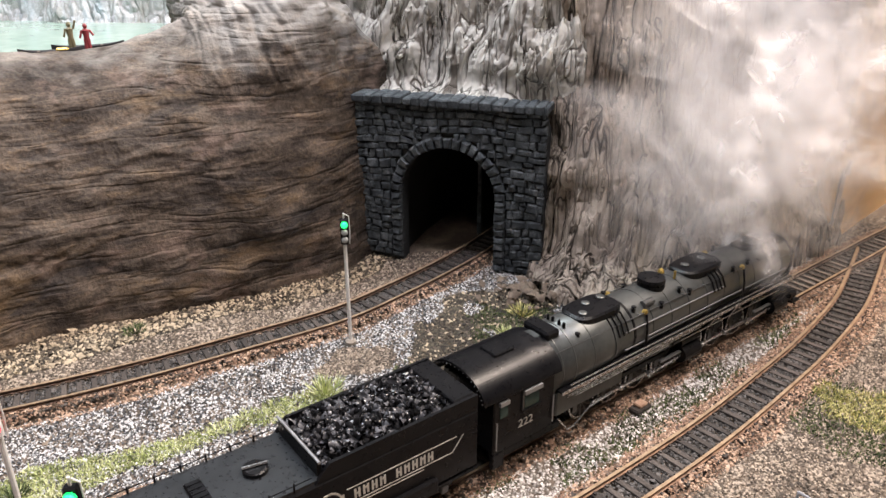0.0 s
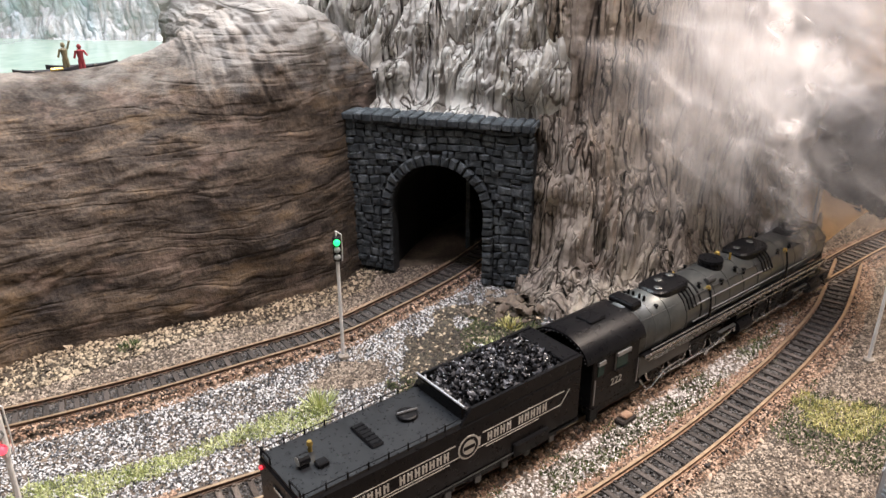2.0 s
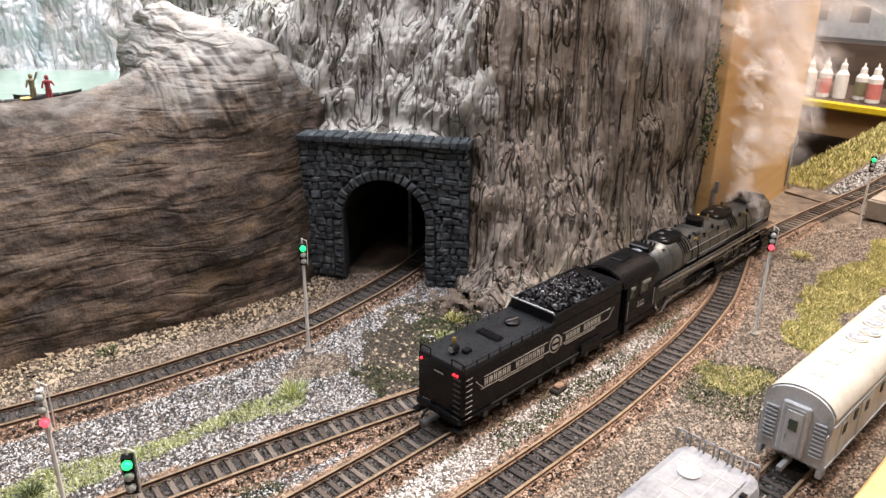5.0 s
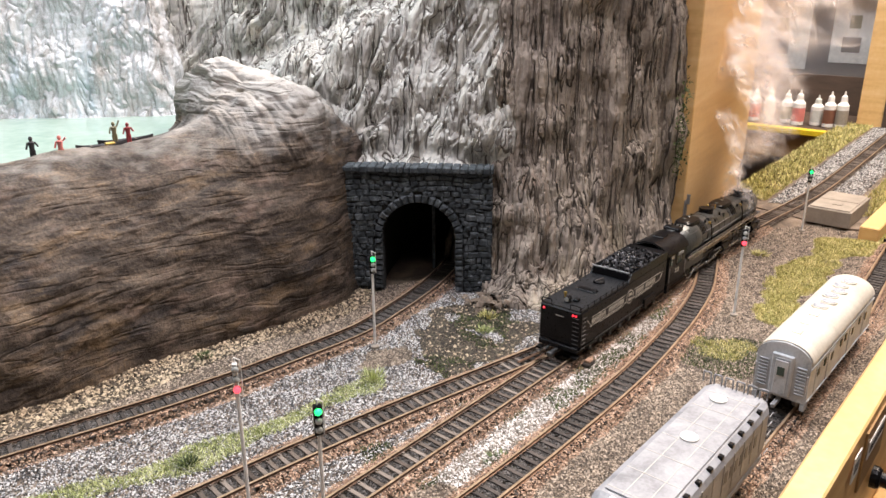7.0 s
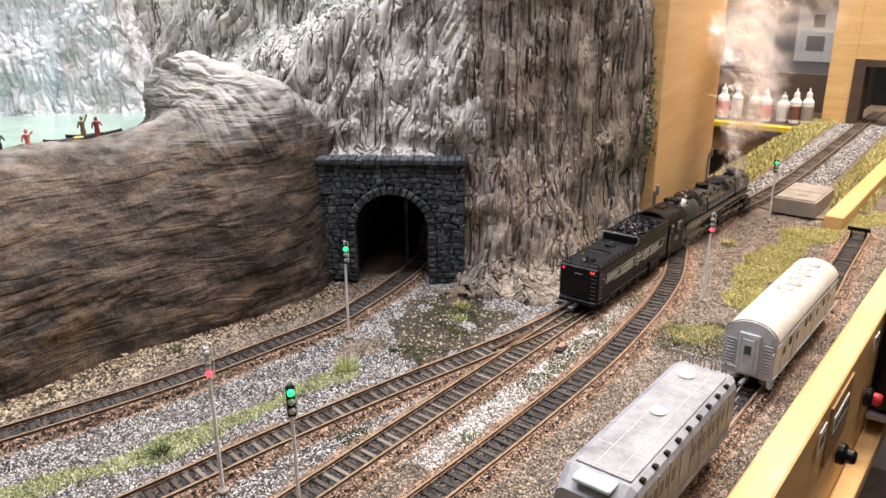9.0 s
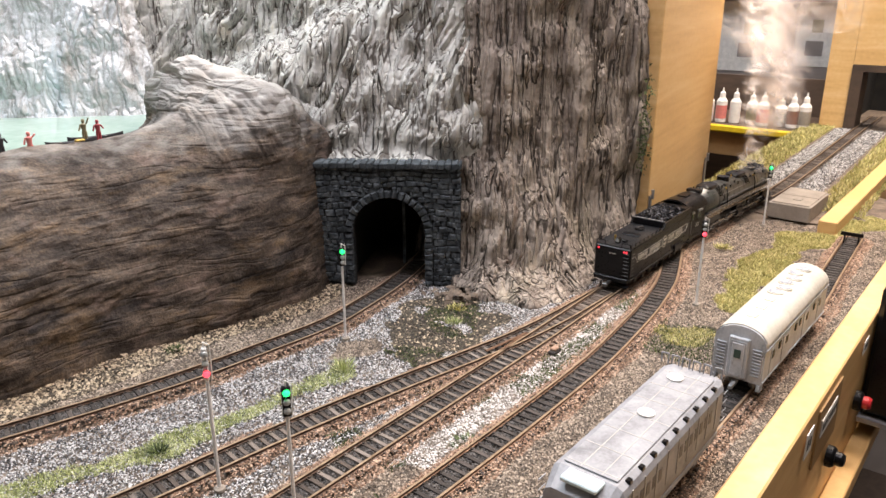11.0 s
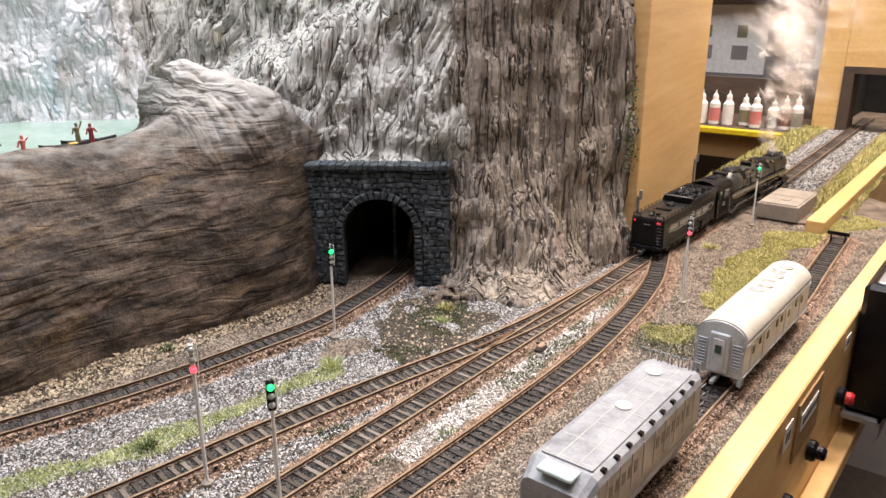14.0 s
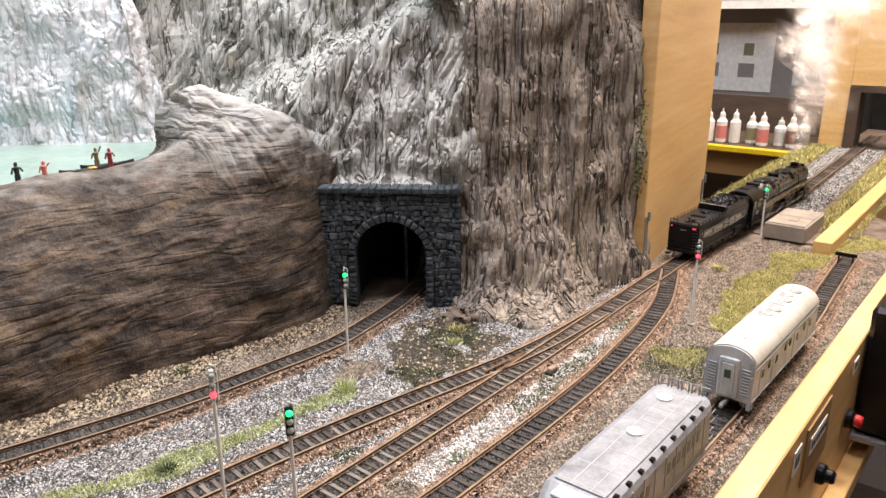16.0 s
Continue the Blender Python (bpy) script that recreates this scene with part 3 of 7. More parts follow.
def high_back(x, z):
    return 0.16 * (z - 0.12) + (0.022 + 0.03 * sig((0.12 - x) / 0.02)) * sig((z - step(x)) / 0.006) - 0.020 * np.exp(-np.maximum(z - 0.110, 0) / 0.008) * sig((x + 0.02) / 0.01) * sig((0.088 - x) / 0.005)


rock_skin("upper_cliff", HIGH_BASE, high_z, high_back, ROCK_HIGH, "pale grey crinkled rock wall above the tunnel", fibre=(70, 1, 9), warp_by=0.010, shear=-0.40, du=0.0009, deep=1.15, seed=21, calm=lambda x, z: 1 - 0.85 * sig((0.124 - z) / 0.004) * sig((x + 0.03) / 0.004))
RIGHT_BASE = [(0.100, 0.66), (0.100, 0.60), (0.104, 0.572), (0.125, 0.556), (0.165, 0.552), (0.205, 0.556), (0.245, 0.572), (0.285, 0.594), (0.318, 0.614), (0.340, 0.640), (0.350, 0.70)]


def right_z(x):
    return (-0.004 + 0.45 * UP)[None, :] + 0 * x[:, None]


def right_back(x, z):
    flare = 0.055 * np.exp(-((x - 0.165) / 0.048) ** 2) + 0.012 * sig((0.30 - x) / 0.01)
    return 0.07 * z - flare * np.exp(-np.maximum(z, 0) / 0.030) * sig((x - 0.112) / 0.006) + 0.035 * sig((z - step(x)) / 0.012) * sig((0.20 - x) / 0.02)


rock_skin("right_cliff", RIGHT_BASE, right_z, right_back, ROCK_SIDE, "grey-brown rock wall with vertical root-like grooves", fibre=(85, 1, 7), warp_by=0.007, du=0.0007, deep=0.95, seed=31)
bm = bmesh.new()
front = [(-1.0, 0.37), (-0.60, 0.445), (-0.40, 0.50), (-0.30, 0.545), (-0.25, 0.574), (-0.205, 0.612), (-0.17, 0.66), (-0.155, 0.72), (-0.14, 0.80), (-0.3, 0.83), (-1.0, 0.85)]
top = [bm.verts.new((x, y, 0.1395)) for x, y in front]
bm.faces.new(top)
lake = part("lake", bm, WATER)
tagged(lake, "pale green still lake water below the waterfall", "lake", kind="structure")

FALL_BASE = [(-0.46, 0.800), (-0.38, 0.792), (-0.30, 0.780), (-0.22, 0.772), (-0.185, 0.775), (-0.165, 0.80)]


def fall_z(x):
    return (0.136 + 0.30 * UP)[None, :] + 0 * x[:, None]


rock_skin("waterfall", FALL_BASE, fall_z, lambda x, z: 0.20 * (z - 0.12), FALLS, "white-blue waterfall veil running down the rock", fibre=(80, 1, 22), warp_by=0.014, deep=0.40, seed=41)
tagged(bpy.data.objects["waterfall"], category="waterfall")

# ---- tunnel portal ----
PORTAL = pose(0.0385, 0.5775, 0, 0, 0, math.degrees(math.atan2(-0.045, 0.127)))
portal = thing("tunnel_portal", "dark slate-grey cut stone tunnel portal", "tunnel portal", PORTAL)
W, HT, RO, SPRING = 0.0665, 0.112, 0.0335, 0.050


def arch_wall(y0, y1):
    bm = bmesh.new()
    n = 20
    inner = [(-RO, -0.004)] + [(-RO * math.cos(math.pi * k / n), SPRING + RO * math.sin(math.pi * k / n)) for k in range(n + 1)] + [(RO, -0.004)]
    outer = [(-W, -0.004)]
    for k in range(n + 1):
        a = math.pi * k / n
        c, s = -math.cos(a), math.sin(a)
        f = min(W / max(abs(c), 1e-6), (HT - SPRING) / max(s, 1e-6))
        outer.append((c * f, SPRING + s * f))
    outer.append((W, -0.004))
    rows = [[bm.verts.new((x, y, z)) for x, z in loop] for loop, y in ((inner, y0), (outer, y0), (outer, y1), (inner, y1))]
    for a, b in zip(rows, rows[1:] + rows[:1]):
        for i in range(len(a) - 1):
            bm.faces.new((a[i], a[i + 1], b[i + 1], b[i]))
    return bm


part("backing_wall", arch_wall(0.0016, 0.013), MORTAR, portal)
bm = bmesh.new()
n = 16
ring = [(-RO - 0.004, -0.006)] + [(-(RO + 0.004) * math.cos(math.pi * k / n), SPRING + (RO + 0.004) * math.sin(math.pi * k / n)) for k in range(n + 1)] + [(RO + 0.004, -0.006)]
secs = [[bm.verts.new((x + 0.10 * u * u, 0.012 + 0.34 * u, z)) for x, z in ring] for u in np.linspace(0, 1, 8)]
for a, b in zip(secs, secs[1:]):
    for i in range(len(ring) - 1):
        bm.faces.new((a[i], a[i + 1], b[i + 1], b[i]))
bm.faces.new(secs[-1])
# the bore's darkness is put into this lining's colour
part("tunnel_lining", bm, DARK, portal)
bm = bmesh.new()
add_box(bm, 0.006, 0.009, 0.055, 0.058, 0, 0.085)
part("roof_prop", bm, STONE, portal, "dim timber prop inside the tunnel")
rng = random.Random(4)


def stone(corners, proud, parent, depth=0.003):
    """One rough stone: a four-cornered outline in the wall's plane with a bulging, uneven face."""
    bm = bmesh.new()
    cx, cz = sum(c[0] for c in corners) / 4, sum(c[1] for c in corners) / 4
    back = [bm.verts.new((x, depth, z)) for x, z in corners]
    mid = [bm.verts.new((x + rng.uniform(-0.0002, 0.0002), -proud * rng.uniform(0.15, 0.45), z + rng.uniform(-0.0002, 0.0002))) for x, z in corners]
    face = [bm.verts.new((x + (cx - x) * rng.uniform(0.22, 0.4), -proud * rng.uniform(0.7, 1.15), z + (cz - z) * rng.uniform(0.22, 0.4))) for x, z in corners]
    for a, b in ((back, mid), (mid, face)):
        for i in range(4):
            bm.faces.new((a[i], a[(i + 1) % 4], b[(i + 1) % 4], b[i]))
    bm.faces.new(face)
    return part("stone", bm, STONE, parent)


def quad(x0, x1, z0, z1, j=0.0007):
    return [(x + rng.uniform(-j, j), z + rng.uniform(-j, j) + 0.0011 * math.sin(95 * x + 60 * z)) for x, z in ((x0, z0), (x1, z0), (x1, z1), (x0, z1))]


z = 0.0
RING = RO + 0.0078
while z < HT - 0.002:
    h = min(rng.uniform(0.0042, 0.0066), HT - z)
    if HT - z - h < 0.003:
        h = HT - z
    x = -W
    zm = z + h / 2
    gap = RING if zm < SPRING else math.sqrt(max(0, RING ** 2 - (zm - SPRING) ** 2))
    while x < W - 0.0005:
        w = rng.uniform(0.0045, 0.0105)
        end = min(W, x + w)
        if W - end < 0.003:
            end = W
        a, b = x, end
        if gap > 0:
            if -gap < b and a < -gap:
                b = -gap
            elif a < gap < b:
                a = gap
            elif -gap <= a and b <= gap:
                x = end
                continue
        if b - a > 0.0012:
            if h > 0.0054 and rng.random() < 0.25 and b - a < 0.008:
                stone(quad(a + 0.0003, b - 0.0003, z + 0.0003, z + h * 0.5 - 0.0002), rng.uniform(0.0008, 0.0018), portal)
                stone(quad(a + 0.0003, b - 0.0003, z + h * 0.5 + 0.0002, z + h - 0.0003), rng.uniform(0.0008, 0.0018), portal)
            else:
                stone(quad(a + 0.0003, b - 0.0003, z + 0.0003, z + h - 0.0003), rng.uniform(0.0008, 0.002), portal)
        x = end
    z += h
for k in range(19):
    a0, a1 = math.pi * k / 19 + 0.012, math.pi * (k + 1) / 19 - 0.012
    r1 = RING - 0.0006 + rng.uniform(-0.0006, 0.0008)
    stone([(-RO * math.cos(a0), SPRING + RO * math.sin(a0)), (-r1 * math.cos(a0), SPRING + r1 * math.sin(a0)), (-r1 * math.cos(a1), SPRING + r1 * math.sin(a1)), (-RO * math.cos(a1), SPRING + RO * math.sin(a1))], rng.uniform(0.0022, 0.003), portal, 0.006)
for side in (-1, 1):
    z = 0.0
    while z < SPRING - 0.001:
        h = min(rng.uniform(0.0042, 0.006), SPRING - z)
        xa, xb = sorted((side * RO, side * (RING - 0.0006)))
        stone(quad(xa, xb, z + 0.0003, z + h - 0.0003, 0.0003), rng.uniform(0.0024, 0.0034), portal, 0.006)
        z += h
x = -W - 0.0008
while x < W + 0.0003:
    w = rng.uniform(0.005, 0.009)
    e = min(x + w, W + 0.0008)
    bm = box(x + 0.0002, e - 0.0003, -0.0035 - rng.uniform(0, 0.0008), 0.016, HT - 0.001 + rng.uniform(-0.0004, 0.0004), HT + 0.0042 + rng.uniform(-0.0005, 0.0006), 0.0008)
    part("coping_stone", bm, STONE, portal)
    x = e


# ---- tracks ----
def railway(name, line, label, tie_mat=TIE, rail_mat=RAIL):
    tr = thing(name, label, "track")
    c = curve_points(line, 0.004)
    t = np.gradient(c, axis=0)
    t /= np.linalg.norm(t, axis=1, keepdims=True)
    nrm = np.stack([-t[:, 1], t[:, 0]], 1)
    foot, head = 0.0013, 0.00078
    prof = [(-foot, 0.0020), (-foot, 0.0024), (-0.0003, 0.0026), (-0.0003, 0.0034), (-head, 0.0036), (-head, 0.0042), (head, 0.0042), (head, 0.0036), (0.0003, 0.0034), (0.0003, 0.0026), (foot, 0.0024), (foot, 0.0020)]
    for side in (-1, 1):
        v = []
        for (x, y), (nx, ny) in zip(c, nrm):
            for o, z in prof:
                d = side * 0.0087 + o
                v.append((x + nx * d, y + ny * d, z))
        k = len(prof)
        f = [(i * k + j, i * k + (j + 1) % k, (i + 1) * k + (j + 1) % k, (i + 1) * k + j) for i in range(len(c) - 1) for j in range(k)]
        ob = mesh_object("rail", v, f, rail_mat, tr)
        ob.data.materials.append(RAIL_TOP)
        for i, pl in enumerate(ob.data.polygons):
            if i % k == 5:
                pl.material_index = 1
    bm = box(-0.0014, 0.0014, -0.0138, 0.0138, 0.0, 0.0020, 0.0002)
    for sx in (-1, 1):
        for o in (-0.0019, 0.0019):
            add_box(bm, -0.0006, 0.0006, sx * 0.0087 + o - 0.0007, sx * 0.0087 + o + 0.0007, 0.0019, 0.0028)
    first = part("tie", bm, tie_mat, tr)
    r = random.Random(name)
    cc = curve_points(line, 0.0073)
    tt = np.gradient(cc, axis=0)
    for i, (x, y) in enumerate(cc):
        ob = first if i == 0 else new("tie", first.data)
        ob.parent = tr
        ob.matrix_basis = pose(x, y, r.uniform(-0.0003, 0.0001), 0, 0, math.degrees(math.atan2(tt[i, 1], tt[i, 0])) + r.uniform(-1.5, 1.5))
    return tr


railway("tunnel_track", LINE_TUNNEL, "rusty model railway track curving into the tunnel", TIE, RAIL_DARK)
railway("main_track", LINE_MAIN, "rusty main line track with weathered grey ties", TIE_GREY, RAIL_DARK)
railway("branch_track", LINE_LEFT, "rusty branch track with grey ties meeting a turnout", TIE_GREY, RAIL_DARK)
railway("aisle_track", LINE_RIGHT, "rusty track curving in to join the main line")
siding = railway("siding_track", LINE_SIDING, "rusty dead-end siding track with dark ties")
# guard rails and the frog of the turnout
bm = bmesh.new()
for a, b in (((0.066, 0.3925), (0.114, 0.4285)), ((0.078, 0.4115), (0.120, 0.4335))):
    d = Vector((b[0] - a[0], b[1] - a[1], 0)).normalized()
    q = Vector((-d.y, d.x, 0)) * 0.0006
    for s in (-1, 1):
        add_pipe(bm, [Vector((*a, 0.0036)) + q * s, Vector((*b, 0.0036)) + q * s], 0.0006, 6)
frog = part("turnout_frog", bm, RAIL)
tagged(frog, "rusty steel frog and guard rails of the turnout", "track")
buffer = thing("buffer_stop", "small black steel buffer stop at the siding's end", "buffer stop", pose(0.540, 0.549, 0.002, 0, 0, 39))
part("beam", box(-0.0012, 0.0012, -0.011, 0.011, 0.009, 0.013, 0.0004), BLACK, buffer)
for sy in (-1, 1):
    part("upright", tube((0, sy * 0.007, 0), (0, sy * 0.007, 0.010), 0.0009, seg=6), BLACK, buffer)
    part("brace", tube((0.010, sy * 0.007, 0), (0, sy * 0.007, 0.010), 0.0008, seg=6), BLACK, buffer)

# ---- gravel, turf, grass ----
RG = np.random.default_rng(7)
LINE_PTS = [curve_points(l, 0.003) for l in LINES]
N = 760000
cand = np.stack([RG.uniform(-0.34, 0.66, N), RG.uniform(0.06, 0.66, N)], 1)
e_y = 0.200 + (cand[:, 0] - 0.124) * 0.7149
cand = cand[(cand[:, 1] > e_y) & (cand[:, 1] < e_y + 0.62)]


def dist_to(pts, line):
    best = np.full(len(pts), 9.0)
    side = np.zeros(len(pts))
    for i in range(0, len(line) - 1, 3):
        a, b = line[i], line[min(i + 3, len(line) - 1)]
        ab = b - a
        ap = pts - a
        u = np.clip((ap @ ab) / (ab @ ab), 0, 1)
        d = np.linalg.norm(ap - u[:, None] * ab, axis=1)
        m = d < best
        best[m] = d[m]
        side[m] = (ab[0] * ap[:, 1] - ab[1] * ap[:, 0])[m]
    return best, np.sign(side)


DS = [dist_to(cand, l) for l in LINE_PTS]
dmin = np.min([d for d, s in DS], axis=0)
low_line = curve_points(LOW_BASE[1:-1], 0.006)
d_cliff, s_cliff = dist_to(cand, low_line)
right_line = curve_points([(0.105, 0.535), (0.165, 0.495), (0.245, 0.545), (0.31, 0.602), (0.50, 0.79)], 0.01)
d_right, s_right = dist_to(cand, right_line)
c3 = np.concatenate([cand, np.zeros((len(cand), 1))], 1)
zone_n = fbm(c3 * 28, 3, 91)
u_rand = RG.random(len(cand))
gz = ground_z(cand[:, 0], cand[:, 1])
free = ((s_cliff < 0) | (cand[:, 0] > -0.03)) & ((s_right < 0) | (cand[:, 0] < 0.10)) & (cand[:, 1] < 0.60 + np.maximum(0, cand[:, 0] - 0.3) * 0.9)
between = dmin < 0.0078
shoulder = (dmin >= 0.0102) & (dmin < 0.0190 + 0.002 * zone_n)
left_of_tunnel = (DS[0][1] > 0) & (cand[:, 0] < 0.02)
mid_zone = (DS[0][1] < 0) & (DS[1][1] > 0) & (DS[2][1] > 0) & (cand[:, 0] < 0.30)
wedge = (DS[1][1] < 0) & (DS[3][1] > 0)
vee = (DS[2][1] < 0) & (DS[1][1] > 0) & (cand[:, 0] < 0.10)
aisle = DS[3][1] < 0
far_side = cand[:, 0] > 0.36


def spot(cx, cy, r):
    return np.hypot(cand[:, 0] - cx, cand[:, 1] - cy) + 0.018 * zone_n < r


strip_line = curve_points([(-0.42, 0.235), (-0.231, 0.327), (-0.171, 0.345), (-0.10, 0.377), (-0.03, 0.418)], 0.01)
d_strip = dist_to(cand, strip_line)[0] + 0.006 * zone_n
tan_spots = spot(-0.014, 0.446, 0.019) | spot(-0.035, 0.277, 0.030)
chips = (spot(0.026, 0.432, 0.026) | spot(0.052, 0.464, 0.034) | spot(0.078, 0.492, 0.034)) & mid_zone & (dmin > 0.019)
talus = left_of_tunnel & (d_cliff < (0.034 - 0.016 * np.clip((cand[:, 0] + 0.17) / 0.06, 0, 1)) + 0.006 * zone_n)
green_spots = (wedge & (zone_n + 14 * (0.026 - DS[3][0]) > -0.02)) | spot(0.240, 0.402, 0.036) | (vee & (zone_n > 0.35))
band = curve_points([(0.325, 0.452), (0.375, 0.497), (0.425, 0.535), (0.50, 0.581), (0.571, 0.597), (0.66, 0.612)], 0.01)
far_grass = (dist_to(cand, band)[0] + 0.012 * zone_n < 0.023) & (dmin > 0.016)
d_mid = d_strip < 0.011


def take(mask, share):
    return mask & free & (u_rand < share)


def at(mask, lift):
    return np.concatenate([cand[mask], (gz[mask] + np.asarray(lift))[:, None]], 1)


bed = take(between, 1.0)
pebbles("track_bed_ballast", np.concatenate([cand[bed], np.full((bed.sum(), 1), 0.0009)], 1), 0.0007, BALLAST_DARK, "dark fine ballast packed between the ties", RG)
rusty = take(shoulder & ~(mid_zone & (DS[0][0] > 0.05) & (zone_n > 0.2)), 1.0)
lift_r = 0.0008 + 0.0016 * np.clip((0.0165 - dmin[rusty]) / 0.004, 0, 1) - gz[rusty] * np.clip((0.0165 - dmin[rusty]) / 0.004, 0, 1)
pebbles("rusty_shoulder_ballast", at(rusty, lift_r), 0.00062, BALLAST_RUST, "rust-stained fine ballast along the track shoulders", RG)
rest = (dmin >= 0.0155)
grey = take(rest & (mid_zone | vee) & ~tan_spots & ~chips, 1.0)
pebbles("grey_ballast", at(grey, 0.0007), 0.00056, BALLAST_GREY, "salt-and-pepper grey crushed stone ballast", RG)
pale = take(rest & wedge & ~tan_spots, 0.9)
pebbles("pale_ballast", at(pale, 0.0006), 0.00068, BALLAST_PALE, "pale grey crushed stone with bare earth", RG)
other = ~left_of_tunnel & ~mid_zone & ~wedge & ~vee & ~far_grass
tan = take(rest & (tan_spots | other), 0.95)
pebbles("tan_gravel", at(tan, 0.0006), 0.00066, BALLAST_TAN, "tan and brown fine gravel", RG)
chip = take(rest & chips, 0.07)
pebbles("tan_stone_chips", at(chip, 0.0009), 0.0010, TALUS, "cream stone chips on dark soil", RG)
soil = take(rest & (chips | talus), 1.0)
pebbles("dark_soil", at(soil, 0.0003), 0.0008, SOIL, "dark brown soil crumbs under stone chips", RG)
tal = take(rest & talus, 0.42)
pebbles("talus_stones", at(tal, 0.0012), 0.00115, TALUS, "cream and tan talus stones at the cliff foot", RG)
back_dirt = take(rest & left_of_tunnel & ~talus, 0.8)
pebbles("dark_scree", at(back_dirt, 0.0005), 0.00075, BALLAST_TAN, "tan-brown scree beside the tunnel track", RG)
rub = np.stack([RG.normal(0.090, 0.016, 60), RG.normal(0.525, 0.008, 60), RG.uniform(0.000, 0.006, 60)], 1)
pebbles("portal_rubble", rub, 0.0036, EARTH, "grey-brown rubble stones at the portal foot", RG, category="rubble")


def grass(name, mask, share, mat, label, tall, wide=0.00035):
    pts = at(take(mask, share), 0.0)
    k = 4
    p = np.repeat(pts, k, 0) + np.concatenate([RG.normal(0, 0.0011, (len(pts) * k, 2)), np.zeros((len(pts) * k, 1))], 1)
    n = len(p)
    a = RG.uniform(0, 6.283, n)
    h = tall * RG.lognormal(0, 0.3, n)
    lean = RG.normal(0, 0.5, (n, 2)) * h[:, None]
    d = np.stack([np.cos(a), np.sin(a), 0 * a], 1) * wide
    tip = p + np.concatenate([lean, h[:, None]], 1)
    mid = p + np.concatenate([lean * 0.35, 0.55 * h[:, None]], 1)
    v = np.stack([p - d, p + d, mid + d * 0.8, mid - d * 0.8, tip], 1).reshape(-1, 3)
    f = (np.array([(0, 1, 2), (0, 2, 3), (3, 2, 4)])[None] + (np.arange(n) * 5)[:, None, None]).reshape(-1, 3)
    return tagged(soup(name, v, f, mat), label, "grass", kind="stuff")


grass("green_grass_strip", (dmin > 0.014) & mid_zone & d_mid, 0.75, GRASS_GREEN, "bright green static grass strip in the ballast", 0.0015)
grass("dark_turf", (rest & chips & (zone_n > 0.1)) | (rest & green_spots), 0.35, GRASS_DARK, "dark green ground foam turf patches", 0.0014)
grass("yellow_grass", far_grass | (spot(0.245, 0.412, 0.016) & rest), 0.5, GRASS_YELLOW, "yellow-green static grass beside the siding", 0.0018)


def tuft(x, y, r, tall, mat, label):
    ob = thing("grass_tuft", label, "grass tuft", pose(x, y, -0.001), group="grass tufts")
    rr = np.random.default_rng(int(abs(x) * 9999))
    bm = bmesh.new()
    for k in range(150):
        a, q = rr.uniform(0, 6.283), r * math.sqrt(rr.random())
        px, py = q * math.cos(a), q * math.sin(a)
        h = tall * rr.uniform(0.5, 1.15) * (1 - 0.4 * q / r)
        lx, ly = px * 0.6 + rr.normal(0, 0.15) * h, py * 0.6 + rr.normal(0, 0.15) * h
        b = rr.uniform(0, 6.283)
        dx, dy = 0.0004 * math.cos(b), 0.0004 * math.sin(b)
        bm.faces.new([bm.verts.new(v) for v in ((px - dx, py - dy, 0), (px + dx, py + dy, 0), (px + lx, py + ly, h))])
    part("turf", bm, mat, ob)
    return ob


for x, y, r, h, m, l in ((-0.029, 0.424, 0.008, 0.008, GRASS_GREEN, "bright green grass tuft in grey ballast"), (0.072, 0.478, 0.006, 0.005, GRASS_GREEN, "bright green grass tuft on dark soil"), (0.083, 0.505, 0.007, 0.005, GRASS_YELLOW, "yellow-green tuft beside the portal rubble"), (0.225, 0.462, 0.010, 0.005, GRASS_DARK, "dark green low shrub beside the track"), (0.406, 0.583, 0.008, 0.006, GRASS_YELLOW, "yellow-green tuft beside the main track"), (-0.152, 0.347, 0.006, 0.004, GRASS_DARK, "dark green tuft in the grass strip"), (-0.150, 0.487, 0.006, 0.004, GRASS_DARK, "dark green tuft among talus stones"), (0.030, 0.303, 0.009, 0.003, GRASS_DARK, "dark green foam clump between tracks")):
    tuft(x, y, r, h, m, l)
lump = thing("switch_motor_box", "weathered brown box beside the turnout", "switch machine", pose(0.130, 0.402, -0.002, 0, 0, 40))
part("housing", box(-0.006, 0.006, -0.003, 0.003, 0, 0.0045, 0.0008), TIE, lump)
part("cover", box(-0.003, 0.0035, -0.0024, 0.0024, 0.0043, 0.0062, 0.0006), BALLAST_RUST, lump)
# ---- fascia ----
D = Vector((0.8135, 0.5816, 0))
NF = Vector((0.5816, -0.8135, 0))
FAS = Matrix(((D.x, -NF.x, 0, 0.124), (D.y, -NF.y, 0, 0.198), (0, 0, 1, 0), (0, 0, 0, 1)))
fascia = thing("layout_fascia", "varnished plywood board along the layout edge", "fascia board", FAS)
part("board", box(-0.9, 0.60, -0.019, 0.0, -0.115, 0.012, 0.0012), WOOD, fascia)
part("lower_ledge", box(-0.9, 0.60, -0.034, -0.0195, -0.115, -0.098, 0.001), WOOD, fascia)
part("recess_plate", box(0.150, 0.212, -0.0205, -0.0192, -0.040, 0.004), WOOD_DARK, fascia, "darker plywood plate")


def fascia_thing(name, label, category, x, z):
    return thing(name, label, category, FAS @ pose(x, -0.0207, z))


